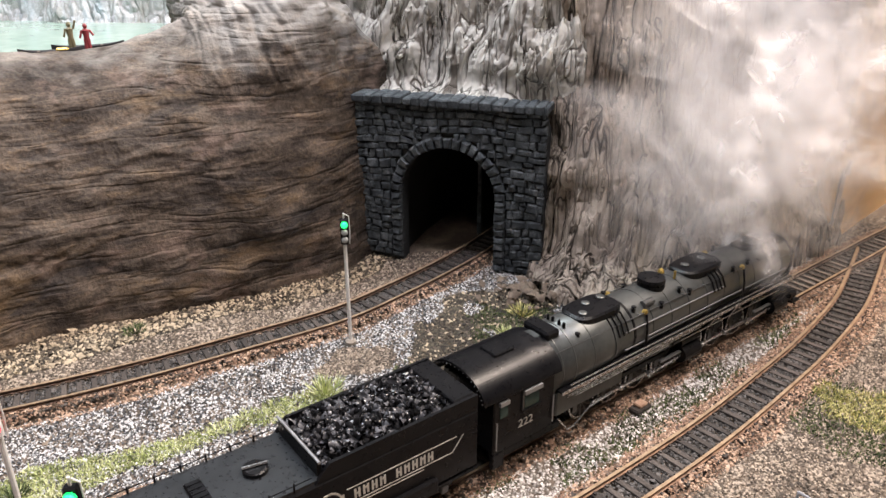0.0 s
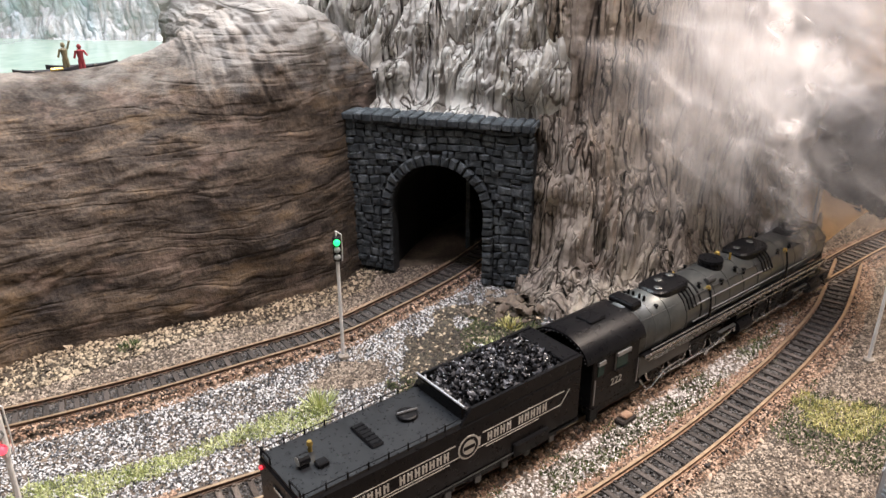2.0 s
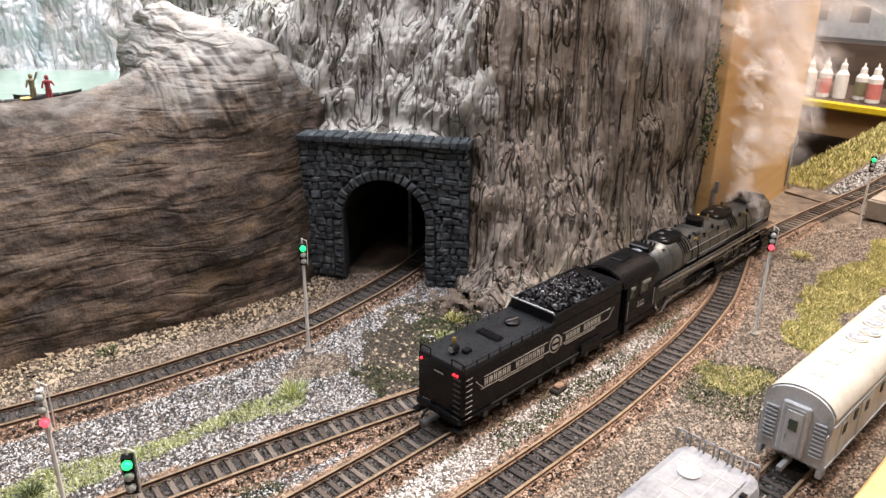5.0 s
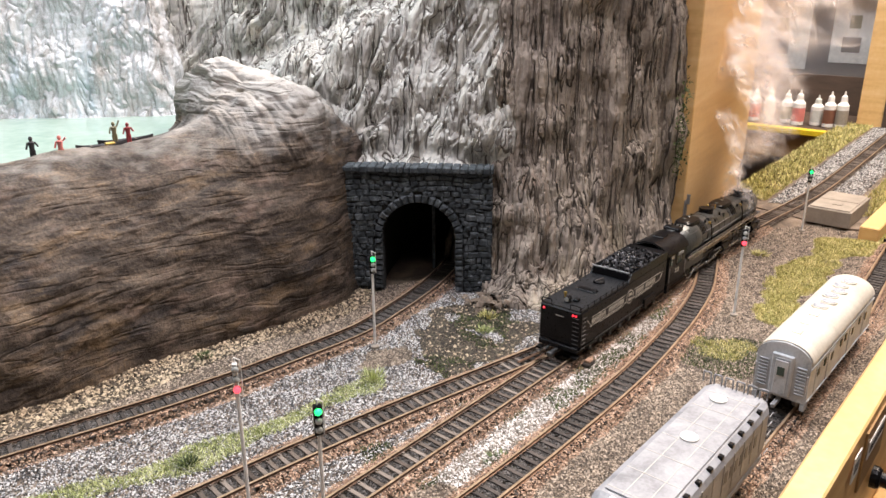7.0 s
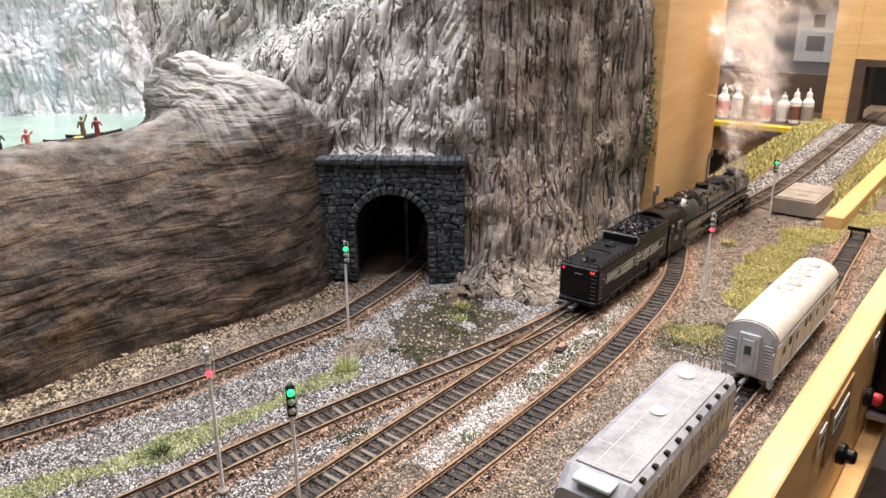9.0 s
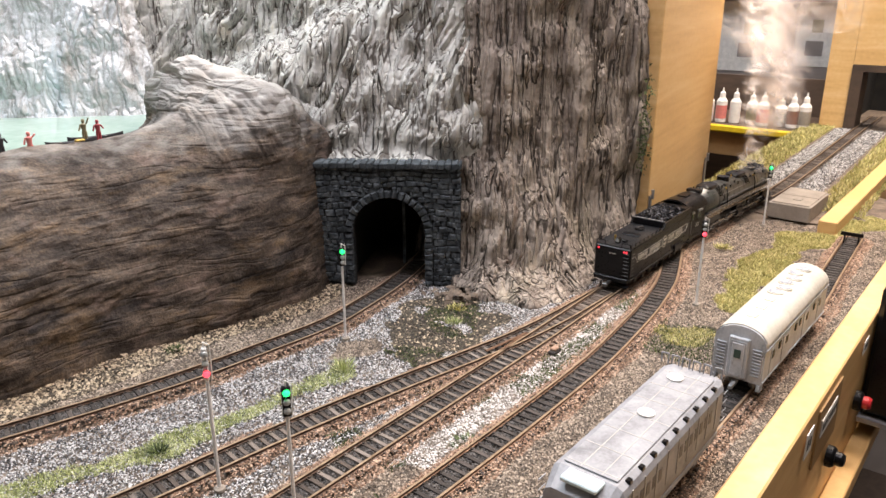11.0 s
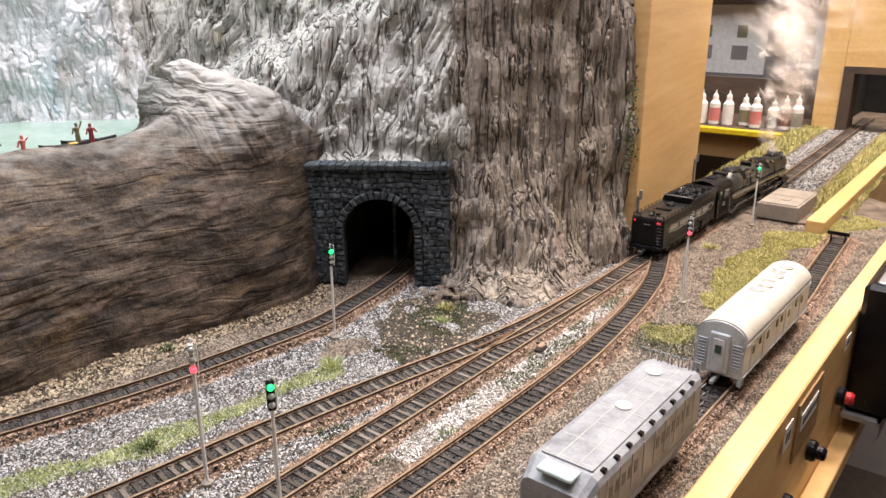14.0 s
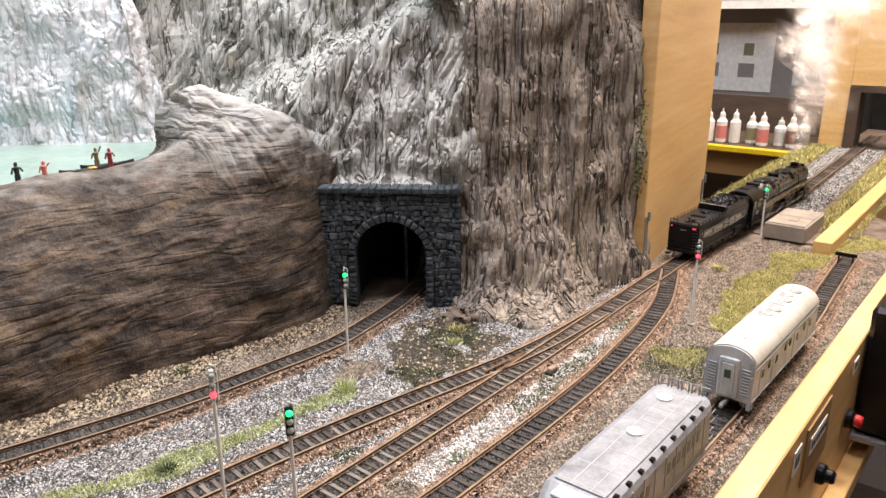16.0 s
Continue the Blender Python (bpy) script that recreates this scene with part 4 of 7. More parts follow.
for x, z, w, h in ((0.122, -0.004, 0.016, 0.018), (0.178, -0.012, 0.042, 0.013), (0.285, 0.0, 0.016, 0.011)):
    la = fascia_thing("panel_label", "small white paper label with dark print", "label", x, z)
    part("paper", box(-w / 2, w / 2, -0.0006, 0.0, -h / 2, h / 2), PAPER, la)
    for k in range(int(w / 0.006)):
        part("print_bar", box(-w / 2 + 0.003 + k * 0.006, -w / 2 + 0.0065 + k * 0.006, -0.0008, -0.0005, -h * 0.2, h * 0.2), BLACK, la)
for x, z, c in ((0.140, -0.066, 1), (0.199, -0.054, 0), (0.285, -0.048, 1)):
    sw = fascia_thing("panel_button", "round black and red push button" if c else "black rotary knob on the plywood", "button", x, z)
    part("collar", lathe([(0.008, 0), (0.008, -0.004), (0.0065, -0.006)], axis="Y"), BLACK, sw)
    part("cap", lathe([(0.0052, -0.005), (0.0052, -0.010), (0.004, -0.012)], axis="Y"), RED_PLASTIC if c else BLACK, sw)
ctl = fascia_thing("throttle_box", "black plastic throttle housing with silver trim on the fascia", "throttle", 0.375, -0.022)
part("housing", box(-0.055, 0.20, -0.045, 0.0, -0.055, 0.060, 0.004), BLACK, ctl)
part("top_plate", box(-0.050, 0.195, -0.040, -0.008, 0.0595, 0.0625, 0.001), STEEL, ctl)
for k in range(4):
    part("dial", lathe([(0.008, 0), (0.008, 0.006), (0.006, 0.008)], (-0.03 + 0.045 * k, -0.024, 0.0625)), BLACK, ctl)
br = fascia_thing("shelf_bracket", "grey bent metal bracket under the throttle", "bracket", 0.345, -0.080)
part("plate", box(-0.03, 0.03, -0.03, 0.0, -0.002, 0.002), STEEL, br)
part("flange", box(-0.03, 0.03, -0.030, -0.027, -0.014, 0.002), STEEL, br)

# ---- plywood tower beside the mountain ----
P0, P1 = Vector((0.322, 0.604, 0)), Vector((0.512, 0.780, 0))
pd = (P1 - P0).normalized()
TOW = Matrix(((pd.x, -pd.y, 0, P0.x), (pd.y, pd.x, 0, P0.y), (0, 0, 1, 0), (0, 0, 0, 1)))
tower = thing("plywood_panel", "tall warm plywood panel at the mountain's end", "wood panel", TOW)
LEN = (P1 - P0).length
part("front_board", box(0.0, LEN, 0.0, 0.018, -0.10, 0.62, 0.001), WOOD, tower)
part("end_board", box(LEN - 0.018, LEN, 0.0185, 0.45, -0.10, 0.62, 0.001), WOOD, tower)
for x, z in ((0.004, 0.028), (LEN - 0.012, 0.024)):
    hg = thing("latch_plate", "small grey metal latch plate on the plywood", "latch", TOW @ pose(x, -0.0003, z))
    part("plate", box(-0.004, 0.004, -0.0016, 0.0, -0.020, 0.030, 0.0006), STEEL, hg)
    part("pin", tube((0, -0.003, 0.026), (0, -0.003, 0.036), 0.0018, seg=8), STEEL, hg)
tag = thing("paper_tag", "small white numbered paper tag on plywood", "label", TOW @ pose(0.12, -0.0006, 0.300))
part("paper", box(-0.008, 0.008, -0.0005, 0, -0.008, 0.008), PAPER, tag)
part("print_bar", box(-0.003, 0.003, -0.0008, -0.0004, -0.004, 0.004), BLACK, tag)
vine = thing("ivy_sprig", "dark green ivy sprigs clinging to the rock edge", "ivy", pose(0.305, 0.589, 0.0))
rv = np.random.default_rng(3)
for zc in (0.105, 0.135, 0.165):
    bm = bmesh.new()
    for k in range(90):
        c = Vector((rv.normal(-0.004, 0.003), rv.normal(-0.002, 0.003), zc + rv.normal(0, 0.010)))
        a = Vector(rv.normal(0, 1, 3)).normalized() * 0.0021
        b = Vector(rv.normal(0, 1, 3)).normalized() * 0.0021
        bm.faces.new([bm.verts.new(v) for v in (c - a, c + b, c + a)])
    part("foliage", bm, GRASS_DARK, vine)

# ---- far deck, shelf, tunnel wall ----
bm = bmesh.new()
poly = [(0.50, 0.765), (0.736, 0.913), (1.011, 1.148), (1.30, 1.40), (1.40, 1.227), (0.955, 0.904), (0.572, 0.625), (0.55, 0.64)]
hi = [bm.verts.new((x, y, -0.0005)) for x, y in poly]
lo = [bm.verts.new((x, y, -0.05)) for x, y in poly]
bm.faces.new(hi)
bm.faces.new(lo[::-1])
for i in range(len(poly)):
    bm.faces.new((lo[i], lo[(i + 1) % len(poly)], hi[(i + 1) % len(poly)], hi[i]))
deck = part("far_ground", bm, EARTH)
tagged(deck, "earth-covered narrow layout deck leading to the far tunnel", "ground", kind="structure")
FAR_DIR = Vector((0.795, 0.607, 0))
FARM = Matrix(((FAR_DIR.x, -FAR_DIR.y, 0, 0.69), (FAR_DIR.y, FAR_DIR.x, 0, 0.818), (0, 0, 1, 0), (0, 0, 0, 1)))
fb = thing("far_fascia", "plywood edge board of the far layout section", "fascia board", Matrix(((0.808, -0.589, 0, 0.566), (0.589, 0.808, 0, 0.619), (0, 0, 1, 0), (0, 0, 0, 1))))
part("board", box(-0.03, 0.80, -0.020, 0.0, -0.10, 0.014, 0.001), WOOD, fb)
RF = np.random.default_rng(12)


def far_points(n, y0, y1, x0=-0.16, x1=0.52):
    x, y = RF.uniform(x0, x1, n), RF.uniform(y0, y1, n)
    return np.stack([0.69 + FAR_DIR.x * x - FAR_DIR.y * y, 0.818 + FAR_DIR.y * x + FAR_DIR.x * y, 0.0008 + 0 * x], 1)


pebbles("far_grey_ballast", np.concatenate([far_points(9000, 0.013, 0.040), far_points(9000, -0.048, -0.013)]), 0.0009, BALLAST_GREY, "pale grey ballast beside the far track", RF)
pebbles("far_track_bed", far_points(3000, -0.0078, 0.0078), 0.0012, BALLAST_DARK, "dark ballast between the far rails", RF)


def far_grass_object(name, n, y0, y1, label):
    p = far_points(n, y0, y1)
    a = RF.uniform(0, 6.283, n)
    h = 0.004 * RF.lognormal(0, 0.3, n)
    d = np.stack([np.cos(a), np.sin(a), 0 * a], 1) * 0.0009
    tip = p + np.stack([RF.normal(0, 0.002, n), RF.normal(0, 0.002, n), h], 1)
    v = np.stack([p - d, p + d, tip], 1).reshape(-1, 3)
    tagged(soup(name, v, np.arange(3 * n).reshape(-1, 3), GRASS_YELLOW), label, "grass", kind="stuff")


far_grass_object("far_grass", 9000, 0.044, 0.10, "yellow-green grass beyond the far track")
far_grass_object("near_far_grass", 9000, -0.115, -0.055, "yellow-green grass before the far track")
bxm = Matrix(((D.x, -D.y, 0, 0.542), (D.y, D.x, 0, 0.648), (0, 0, 1, 0), (0, 0, 0, 1)))
cb = thing("concrete_block_building", "low grey-tan concrete box beside the track", "building", bxm)
part("block", box(0.0, 0.088, -0.022, 0.026, 0.0, 0.019, 0.0008), CONCRETE, cb)
for k in range(2):
    part("roof_slab", box(0.002 + 0.043 * k, 0.043 + 0.043 * k, -0.020, 0.024, 0.0188, 0.0205, 0.0006), CONCRETE, cb)
part("hatch", box(0.020, 0.030, -0.006, 0.004, 0.0203, 0.0215, 0.0004), CONCRETE, cb)
A = Vector((0.6, -0.8, 0))
WALLM = Matrix(((A.x, -A.y, 0, 1.083), (A.y, A.x, 0, 1.157), (0, 0, 1, 0), (0, 0, 0, 1)))
fw = thing("far_tunnel_wall", "plywood wall with a dark tunnel opening for the far track", "wood wall", WALLM)
part("left_board", box(-0.045, 0.0, 0.0, 0.018, -0.02, 0.33), WOOD, fw)
part("top_board", box(0.0005, 0.50, 0.0, 0.018, 0.125, 0.33), WOOD, fw)
part("right_board", box(0.175, 0.50, 0.0, 0.018, -0.02, 0.1245), WOOD, fw)
bm = box(0.0, 0.020, -0.004, 0.06, -0.002, 0.112)
add_box(bm, 0.150, 0.170, -0.004, 0.06, -0.002, 0.112)
add_box(bm, 0.0, 0.170, -0.004, 0.06, 0.112, 0.124)
part("tunnel_frame", bm, FRAME_BROWN, fw, "dark brown timber frame")
# added near-black sheets: shade behind the far opening, painted in
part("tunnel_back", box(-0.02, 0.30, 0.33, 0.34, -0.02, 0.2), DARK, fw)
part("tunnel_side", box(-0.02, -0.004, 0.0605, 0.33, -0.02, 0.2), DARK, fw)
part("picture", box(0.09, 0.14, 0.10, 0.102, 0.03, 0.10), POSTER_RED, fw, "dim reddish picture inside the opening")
SHM = Matrix(((A.x, -A.y, 0, 0.936), (A.y, A.x, 0, 1.226), (0, 0, 1, 0), (0, 0, 0, 1)))
shelf = thing("paint_shelf", "brown shelf with a yellow front edge", "shelf", SHM)
part("top", box(-0.50, 0.095, 0.0, 0.22, -0.016, -0.004, 0.001), FRAME_BROWN, shelf)
part("yellow_edge", box(-0.50, 0.095, -0.010, -0.0005, -0.018, -0.003, 0.003), YELLOW, shelf)
part("apron", box(-0.50, 0.095, 0.02, 0.035, -0.070, -0.0165), WOOD_DARK, shelf)
part("back_panel", box(-0.60, 0.12, 0.24, 0.25, -0.5, 0.075), FRAME_BROWN, shelf)


def bottle(u, v, r, h, cap, label, body):
    b = thing("paint_bottle", label, "bottle", SHM @ pose(u, v, -0.0035), group="paint bottles on the shelf")
    part("body", lathe([(r * 0.9, 0), (r, 0.002), (r, h * 0.62), (r * 0.55, h * 0.72)]), PAPER, b)
    part("cap", lathe([(r * 0.5, h * 0.70), (r * 0.55, h * 0.73), (r * 0.5, h * 0.86), (r * 0.2, h * 0.90), (r * 0.12, h)]), cap, b)
    part("paper_label", lathe([(r * 1.02, h * 0.12), (r * 1.02, h * 0.50)]), body, b)


for u, v, r, h, c, l, bd in ((-0.085, 0.03, 0.011, 0.072, PAPER, "white paint bottle with a pink band", PINK), (-0.058, 0.035, 0.011, 0.072, PAPER, "white paint bottle with a nozzle cap", PAPER), (-0.112, 0.03, 0.011, 0.070, PAPER, "white paint bottle half hidden by plywood", PAPER), (-0.028, 0.05, 0.011, 0.066, PAPER, "pale paint bottle with a dark label", OLIVE), (0.0, 0.03, 0.012, 0.070, PAPER, "white paint bottle with a red cap", PINK), (0.030, 0.05, 0.012, 0.060, GLASSY, "clear plastic bottle on the shelf", GLASSY), (0.055, 0.04, 0.011, 0.070, PAPER, "white nozzle bottle with brown paint", BROWN_PAINT), (0.078, 0.04, 0.011, 0.072, PAPER, "white nozzle bottle with grey label", CONCRETE)):
    bottle(u, v, r, h, c, l, bd)
BWM = Matrix(((A.x, -A.y, 0, 1.12), (A.y, A.x, 0, 1.72), (0, 0, 1, 0), (0, 0, 0, 1)))
cabinet = thing("back_cabinet", "grey-brown cabinet behind the paint shelf", "cabinet", BWM)
part("face", box(-0.7, 0.9, 0.0, 0.03, -0.95, 0.62), GREYWALL, cabinet)
for u, z, w, h in ((0.08, 0.15, 0.20, 0.17), (-0.16, 0.14, 0.2, 0.19), (0.32, 0.16, 0.18, 0.15)):
    po = thing("wall_poster", "white printed sheet with small pictures pinned up", "poster", BWM @ pose(u, -0.002, z))
    part("sheet", box(-w / 2, w / 2, -0.001, 0, -h / 2, h / 2), PAPER, po)
    for k in range(2):
        part("picture", box(-w / 2 + 0.025 + 0.09 * k, -w / 2 + 0.065 + 0.09 * k, -0.002, -0.0008, -0.05, -0.015), GREYWALL, po, "dim grey printed picture")
        part("picture", box(-w / 2 + 0.035 + 0.09 * k, -w / 2 + 0.06 + 0.09 * k, -0.002, -0.0008, 0.005, 0.035), OLIVE, po, "small printed picture")
bl = thing("blue_box", "blue and white carton above the posters", "carton", BWM @ pose(0.05, -0.06, 0.29))
part("carton", box(-0.08, 0.1, -0.05, 0.055, 0, 0.10, 0.002), BLUE, bl)
part("carton_shelf", box(-0.3, 0.45, -0.06, 0.058, -0.02, -0.001), PAPER, bl)

# ---- room shell ----
for name, b, m in (("floor", (-2.5, 3.2, -2.5, 3.2, -1.0, -0.95), CARPET), ("ceiling", (-2.5, 3.2, -2.5, 3.2, 1.9, 1.95), CEIL), ("wall_west", (-2.55, -2.5, -2.5, 3.2, -0.95, 1.9), WALLP), ("wall_east", (3.2, 3.25, -2.5, 3.2, -0.95, 1.9), WALLP), ("wall_south", (-2.5, 3.2, -2.55, -2.5, -0.95, 1.9), WALLP), ("wall_north", (-2.5, 3.2, 3.2, 3.25, -0.95, 1.9), WALLP)):
    tagged(part(name, box(*b), m), kind="structure")


# ---- signals ----
def signal(x, y, top, lit, tall_head, label, yaw=0, slim=1.0, head_mat=None):
    s = thing("block_signal", label, "signal", pose(x, y, -0.001, 0, 0, yaw), group="railway signals")
    part("base", lathe([(0.0032, 0), (0.0032, 0.0016), (0.0016, 0.0026)], seg=10), CONCRETE, s)
    part("mast", tube((0, 0, 0.002), (0, 0, top - tall_head * 0.5), 0.00105, 0.00095, seg=8), SIGNAL_GREY, s)
    hd = part("head", box(-0.0022 * slim, 0.0022 * slim, -0.0016, 0.0016, top - tall_head, top + 0.003, 0.0006), head_mat or BLACK, s)
    part("ladder_rail", add_pipe(bmesh.new(), [(0.0026, 0, top - tall_head), (0.0030, 0, top - tall_head * 0.4), (0.0028, 0, top + 0.004), (0.0006, 0, top + 0.0055)], 0.0003), SIGNAL_GREY, s)
    part("finial", tube((0, 0, top + 0.003), (0, 0, top + 0.006), 0.0005, seg=6), SIGNAL_GREY, s)
    cols = [("green", GREEN_LIT if lit == "green" else LENS_OFF), ("yellow", LENS_OFF), ("red", RED_LIT if lit == "red" else LENS_OFF)]
    for i, (c, m) in enumerate(cols):
        z = top - i * tall_head * 0.36
        part("hood", add_tube(bmesh.new(), (0, -0.0014, z), (0, -0.0026, z), 0.0019, seg=10, caps=False), BLACK, hd)
        part("lens", lathe([(0.0019, -0.0015), (0.0019, -0.0026), (0.0014, -0.0034), (0.0005, -0.0038)], (0, 0, z), axis="Y", seg=10), m, hd, c + " signal lens")
    return s


signal(-0.020, 0.4705, 0.0745, "green", 0.012, "slim signal mast showing green beside the tunnel track", 10)
signal(0.2880, 0.4545, 0.075, "red", 0.012, "slim signal mast showing red beside the converging tracks", -25)
signal(0.500, 0.640, 0.070, "green", 0.012, "slim signal mast showing green by the concrete box", -30)
signal(-0.1165, 0.2985, 0.085, "red", 0.016, "thin white signal mast showing red between tracks", 5, 0.6, SIGNAL_GREY)
signal(-0.0780, 0.2660, 0.074, "green", 0.014, "black-headed signal mast showing green between tracks", 5)

# ---- wagons on the siding ----
SID = curve_points(LINE_SIDING, 0.001)
SARC = np.concatenate([[0], np.cumsum(np.linalg.norm(np.diff(SID, axis=0), axis=1))])


def siding_pose(x):
    y = np.interp(x, SID[:, 0], SID[:, 1])
    y2 = np.interp(x + 0.03, SID[:, 0], SID[:, 1])
    return pose(x, y, RAILHEAD, 0, 0, math.degrees(math.atan2(y2 - y, 0.03)))


def truck(parent, x, base=0.024, r=0.0053, mat=None):
    for sx in (-1, 1):
        ws = part("wheelset", tube((x + sx * base / 2, -0.0085, r), (x + sx * base / 2, 0.0085, r), 0.0011, seg=8), STEEL, parent)
        for sy in (-1, 1):
            part("wheel", lathe([(r + 0.0006, 0), (r + 0.0006, 0.0006), (r, 0.0008), (r, 0.0026), (r * 0.5, 0.0022)], (x + sx * base / 2, sy * 0.0078 - 0.0013, r), axis="Y"), STEEL, ws)
    for sy in (-1, 1):
        bm = box(x - base * 0.62, x + base * 0.62, sy * 0.0125 - 0.0008, sy * 0.0125 + 0.0008, 0.0035, 0.0075, 0.0006)
        add_box(bm, x - 0.003, x + 0.003, sy * 0.0125 - 0.0012, sy * 0.0125 + 0.0012, 0.0025, 0.0085, 0.0004)
        part("side_frame", bm, mat or BLACK, parent)


coach = thing("passenger_car", "weathered silver-white baggage coach with tan roof on the siding", "railway car", siding_pose(0.283) @ pose(0, 0, 0))
CL, CW = 0.077, 0.0168
bm = bmesh.new()
prof = [(-CW, 0.010), (-CW, 0.037)] + [(-CW * math.cos(a), 0.037 + 0.0115 * math.sin(a)) for a in np.linspace(0.25, math.pi - 0.25, 11)] + [(CW, 0.037), (CW, 0.010)]
rings = [[bm.verts.new((x, y, z)) for y, z in prof] for x in (-CL, CL)]
for i in range(len(prof)):
    bm.faces.new((rings[0][i], rings[0][(i + 1) % len(prof)], rings[1][(i + 1) % len(prof)], rings[1][i]))
bm.faces.new(rings[0][::-1])
bm.faces.new(rings[1])
part("body", bm, COACH, coach)
bm = bmesh.new()
rp = [((CW + 0.0006) * -math.cos(a), 0.0372 + 0.0121 * math.sin(a)) for a in np.linspace(0.12, math.pi - 0.12, 15)]
rings = [[bm.verts.new((x, y, z)) for y, z in rp] for x in (-CL + 0.0015, CL - 0.0015)]
for i in range(len(rp) - 1):
    bm.faces.new((rings[0][i], rings[0][i + 1], rings[1][i + 1], rings[1][i]))
part("roof", bm, ROOF_TAN, coach, "tan weathered roof", smooth=True)
for k in range(6):
    fx, fy = -0.004 + 0.0125 * k, 0.0012 * (-1) ** k
    f = part("roof_fan", lathe([(0.0056, 0), (0.0056, 0.0009), (0.0050, 0.0013)], (fx, fy, 0.0488), seg=20), ROOF_TAN, coach)
    part("fan_grille", lathe([(0.0046, 0), (0.0046, 0.0003)], (fx, fy, 0.0501), seg=20), SLATE, f)
for k in range(3):
    part("roof_hatch", box(-0.06 + 0.018 * k, -0.052 + 0.018 * k, -0.003, 0.003, 0.0487, 0.0497, 0.0003), ROOF_TAN, coach)
dp = part("end_door_panel", box(-CL - 0.0024, -CL - 0.0001, -0.0068, 0.0068, 0.012, 0.041, 0.0008), COACH, coach)
part("door", box(-CL - 0.0030, -CL - 0.0022, -0.0040, 0.0040, 0.013, 0.037, 0.0003), COACH, dp)
part("door_frame", box(-CL - 0.0027, -CL - 0.0020, -0.0049, 0.0049, 0.0126, 0.0385), BLUEGREY, dp)
part("door_window", box(-CL - 0.0034, -CL - 0.0029, -0.0022, 0.0022, 0.0265, 0.0325), DARKGLASS, dp)
part("door_handle", tube((-CL - 0.0034, 0.0026, 0.021), (-CL - 0.0034, 0.0026, 0.024), 0.0003, seg=6), STEEL, dp)
for sy in (-1, 1):
    for k in range(9):
        part("end_louver", box(-CL - 0.0010, -CL - 0.0001, sy * 0.0118 - 0.0030, sy * 0.0118 + 0.0030, 0.0150 + 0.0023 * k, 0.0164 + 0.0023 * k, 0.0003), BLUEGREY, coach)
    part("grab_iron", add_pipe(bmesh.new(), [(-CL - 0.001, sy * 0.016, 0.018), (-CL - 0.0025, sy * 0.016, 0.019), (-CL - 0.0025, sy * 0.016, 0.030), (-CL - 0.001, sy * 0.016, 0.031)], 0.00035), STEEL, coach)
    part("step", box(-CL, -CL + 0.006, sy * 0.015 - 0.0015, sy * 0.015 + 0.0015, 0.0045, 0.0095, 0.0004), BLUEGREY, coach)
    for x, w, h, z in ((-0.060, 0.008, 0.019, 0.013), (-0.030, 0.016, 0.020, 0.012), (0.020, 0.016, 0.020, 0.012), (0.055, 0.008, 0.019, 0.013)):
        d = part("side_door", box(x - w / 2, x + w / 2, sy * CW - 0.0005, sy * CW + 0.0005, z, z + h, 0.0002), COACH, coach)
        part("door_window", box(x - 0.0022, x + 0.0022, sy * CW - 0.0008, sy * CW + 0.0008, z + h - 0.0075, z + h - 0.002), DARKGLASS, d)
    for x in (-0.045, -0.008, 0.003, 0.040):
        part("side_window", box(x - 0.002, x + 0.002, sy * CW - 0.0006, sy * CW + 0.0006, 0.026, 0.031), DARKGLASS, coach)
    for zz in (0.0115, 0.0345):
        part("belt_rail", box(-CL, CL, sy * CW - 0.0007, sy * CW + 0.0007, zz, zz + 0.0006), BLUEGREY, coach)
truck(coach, -0.050, 0.026)
truck(coach, 0.050, 0.026)
part("underframe_box", box(-0.02, 0.02, -0.011, 0.011, 0.004, 0.0098, 0.0006), BLACK, coach)
part("coupler", box(-CL - 0.010, -CL + 0.003, -0.0014, 0.0014, 0.006, 0.0088, 0.0004), STEEL, coach)

hop = thing("covered_hopper_car", "pale weathered grey covered hopper on the siding", "railway car", siding_pose(0.0975))
HL, HW = 0.0655, 0.0172
bm = bmesh.new()
prof = [(-0.010, 0.012), (-HW + 0.001, 0.016), (-HW, 0.022), (-HW, 0.039), (-HW + 0.0012, 0.0418), (-HW + 0.004, 0.0432), (HW - 0.004, 0.0432), (HW - 0.0012, 0.0418), (HW, 0.039), (HW, 0.022), (HW - 0.001, 0.016), (0.010, 0.012)]
sec = []
for x, sh in ((-HL, 0.55), (-HL + 0.010, 1.0), (HL - 0.004, 1.0), (HL, 0.9)):
    sec.append([bm.verts.new((x, y * (0.9 if sh < 1 else 1), 0.0432 - (0.0432 - z) * (sh if z < 0.03 else 1) - (0.006 if sh < 0.8 else 0))) for y, z in prof])
for a, b in zip(sec, sec[1:]):
    for i in range(len(prof)):
        bm.faces.new((a[i], a[(i + 1) % len(prof)], b[(i + 1) % len(prof)], b[i]))
bm.faces.new(sec[0][::-1])
bm.faces.new(sec[-1])
part("body", bm, HOPPER, hop)
rw = part("roof_walk", box(-HL + 0.012, HL - 0.006, -0.0125, 0.0125, 0.0434, 0.0440, 0.0002), HOPPER, hop)
for k in range(7):
    part("walk_seam", box(-HL + 0.014 + 0.0175 * k, -HL + 0.0145 + 0.0175 * k, -0.0126, 0.0126, 0.0438, 0.0441), HOPPER_RIB, rw)
for y in (-0.0055, 0.0045):
    part("walk_seam", box(-HL + 0.012, HL - 0.006, y, y + 0.0005, 0.0438, 0.0441), HOPPER_RIB, rw)
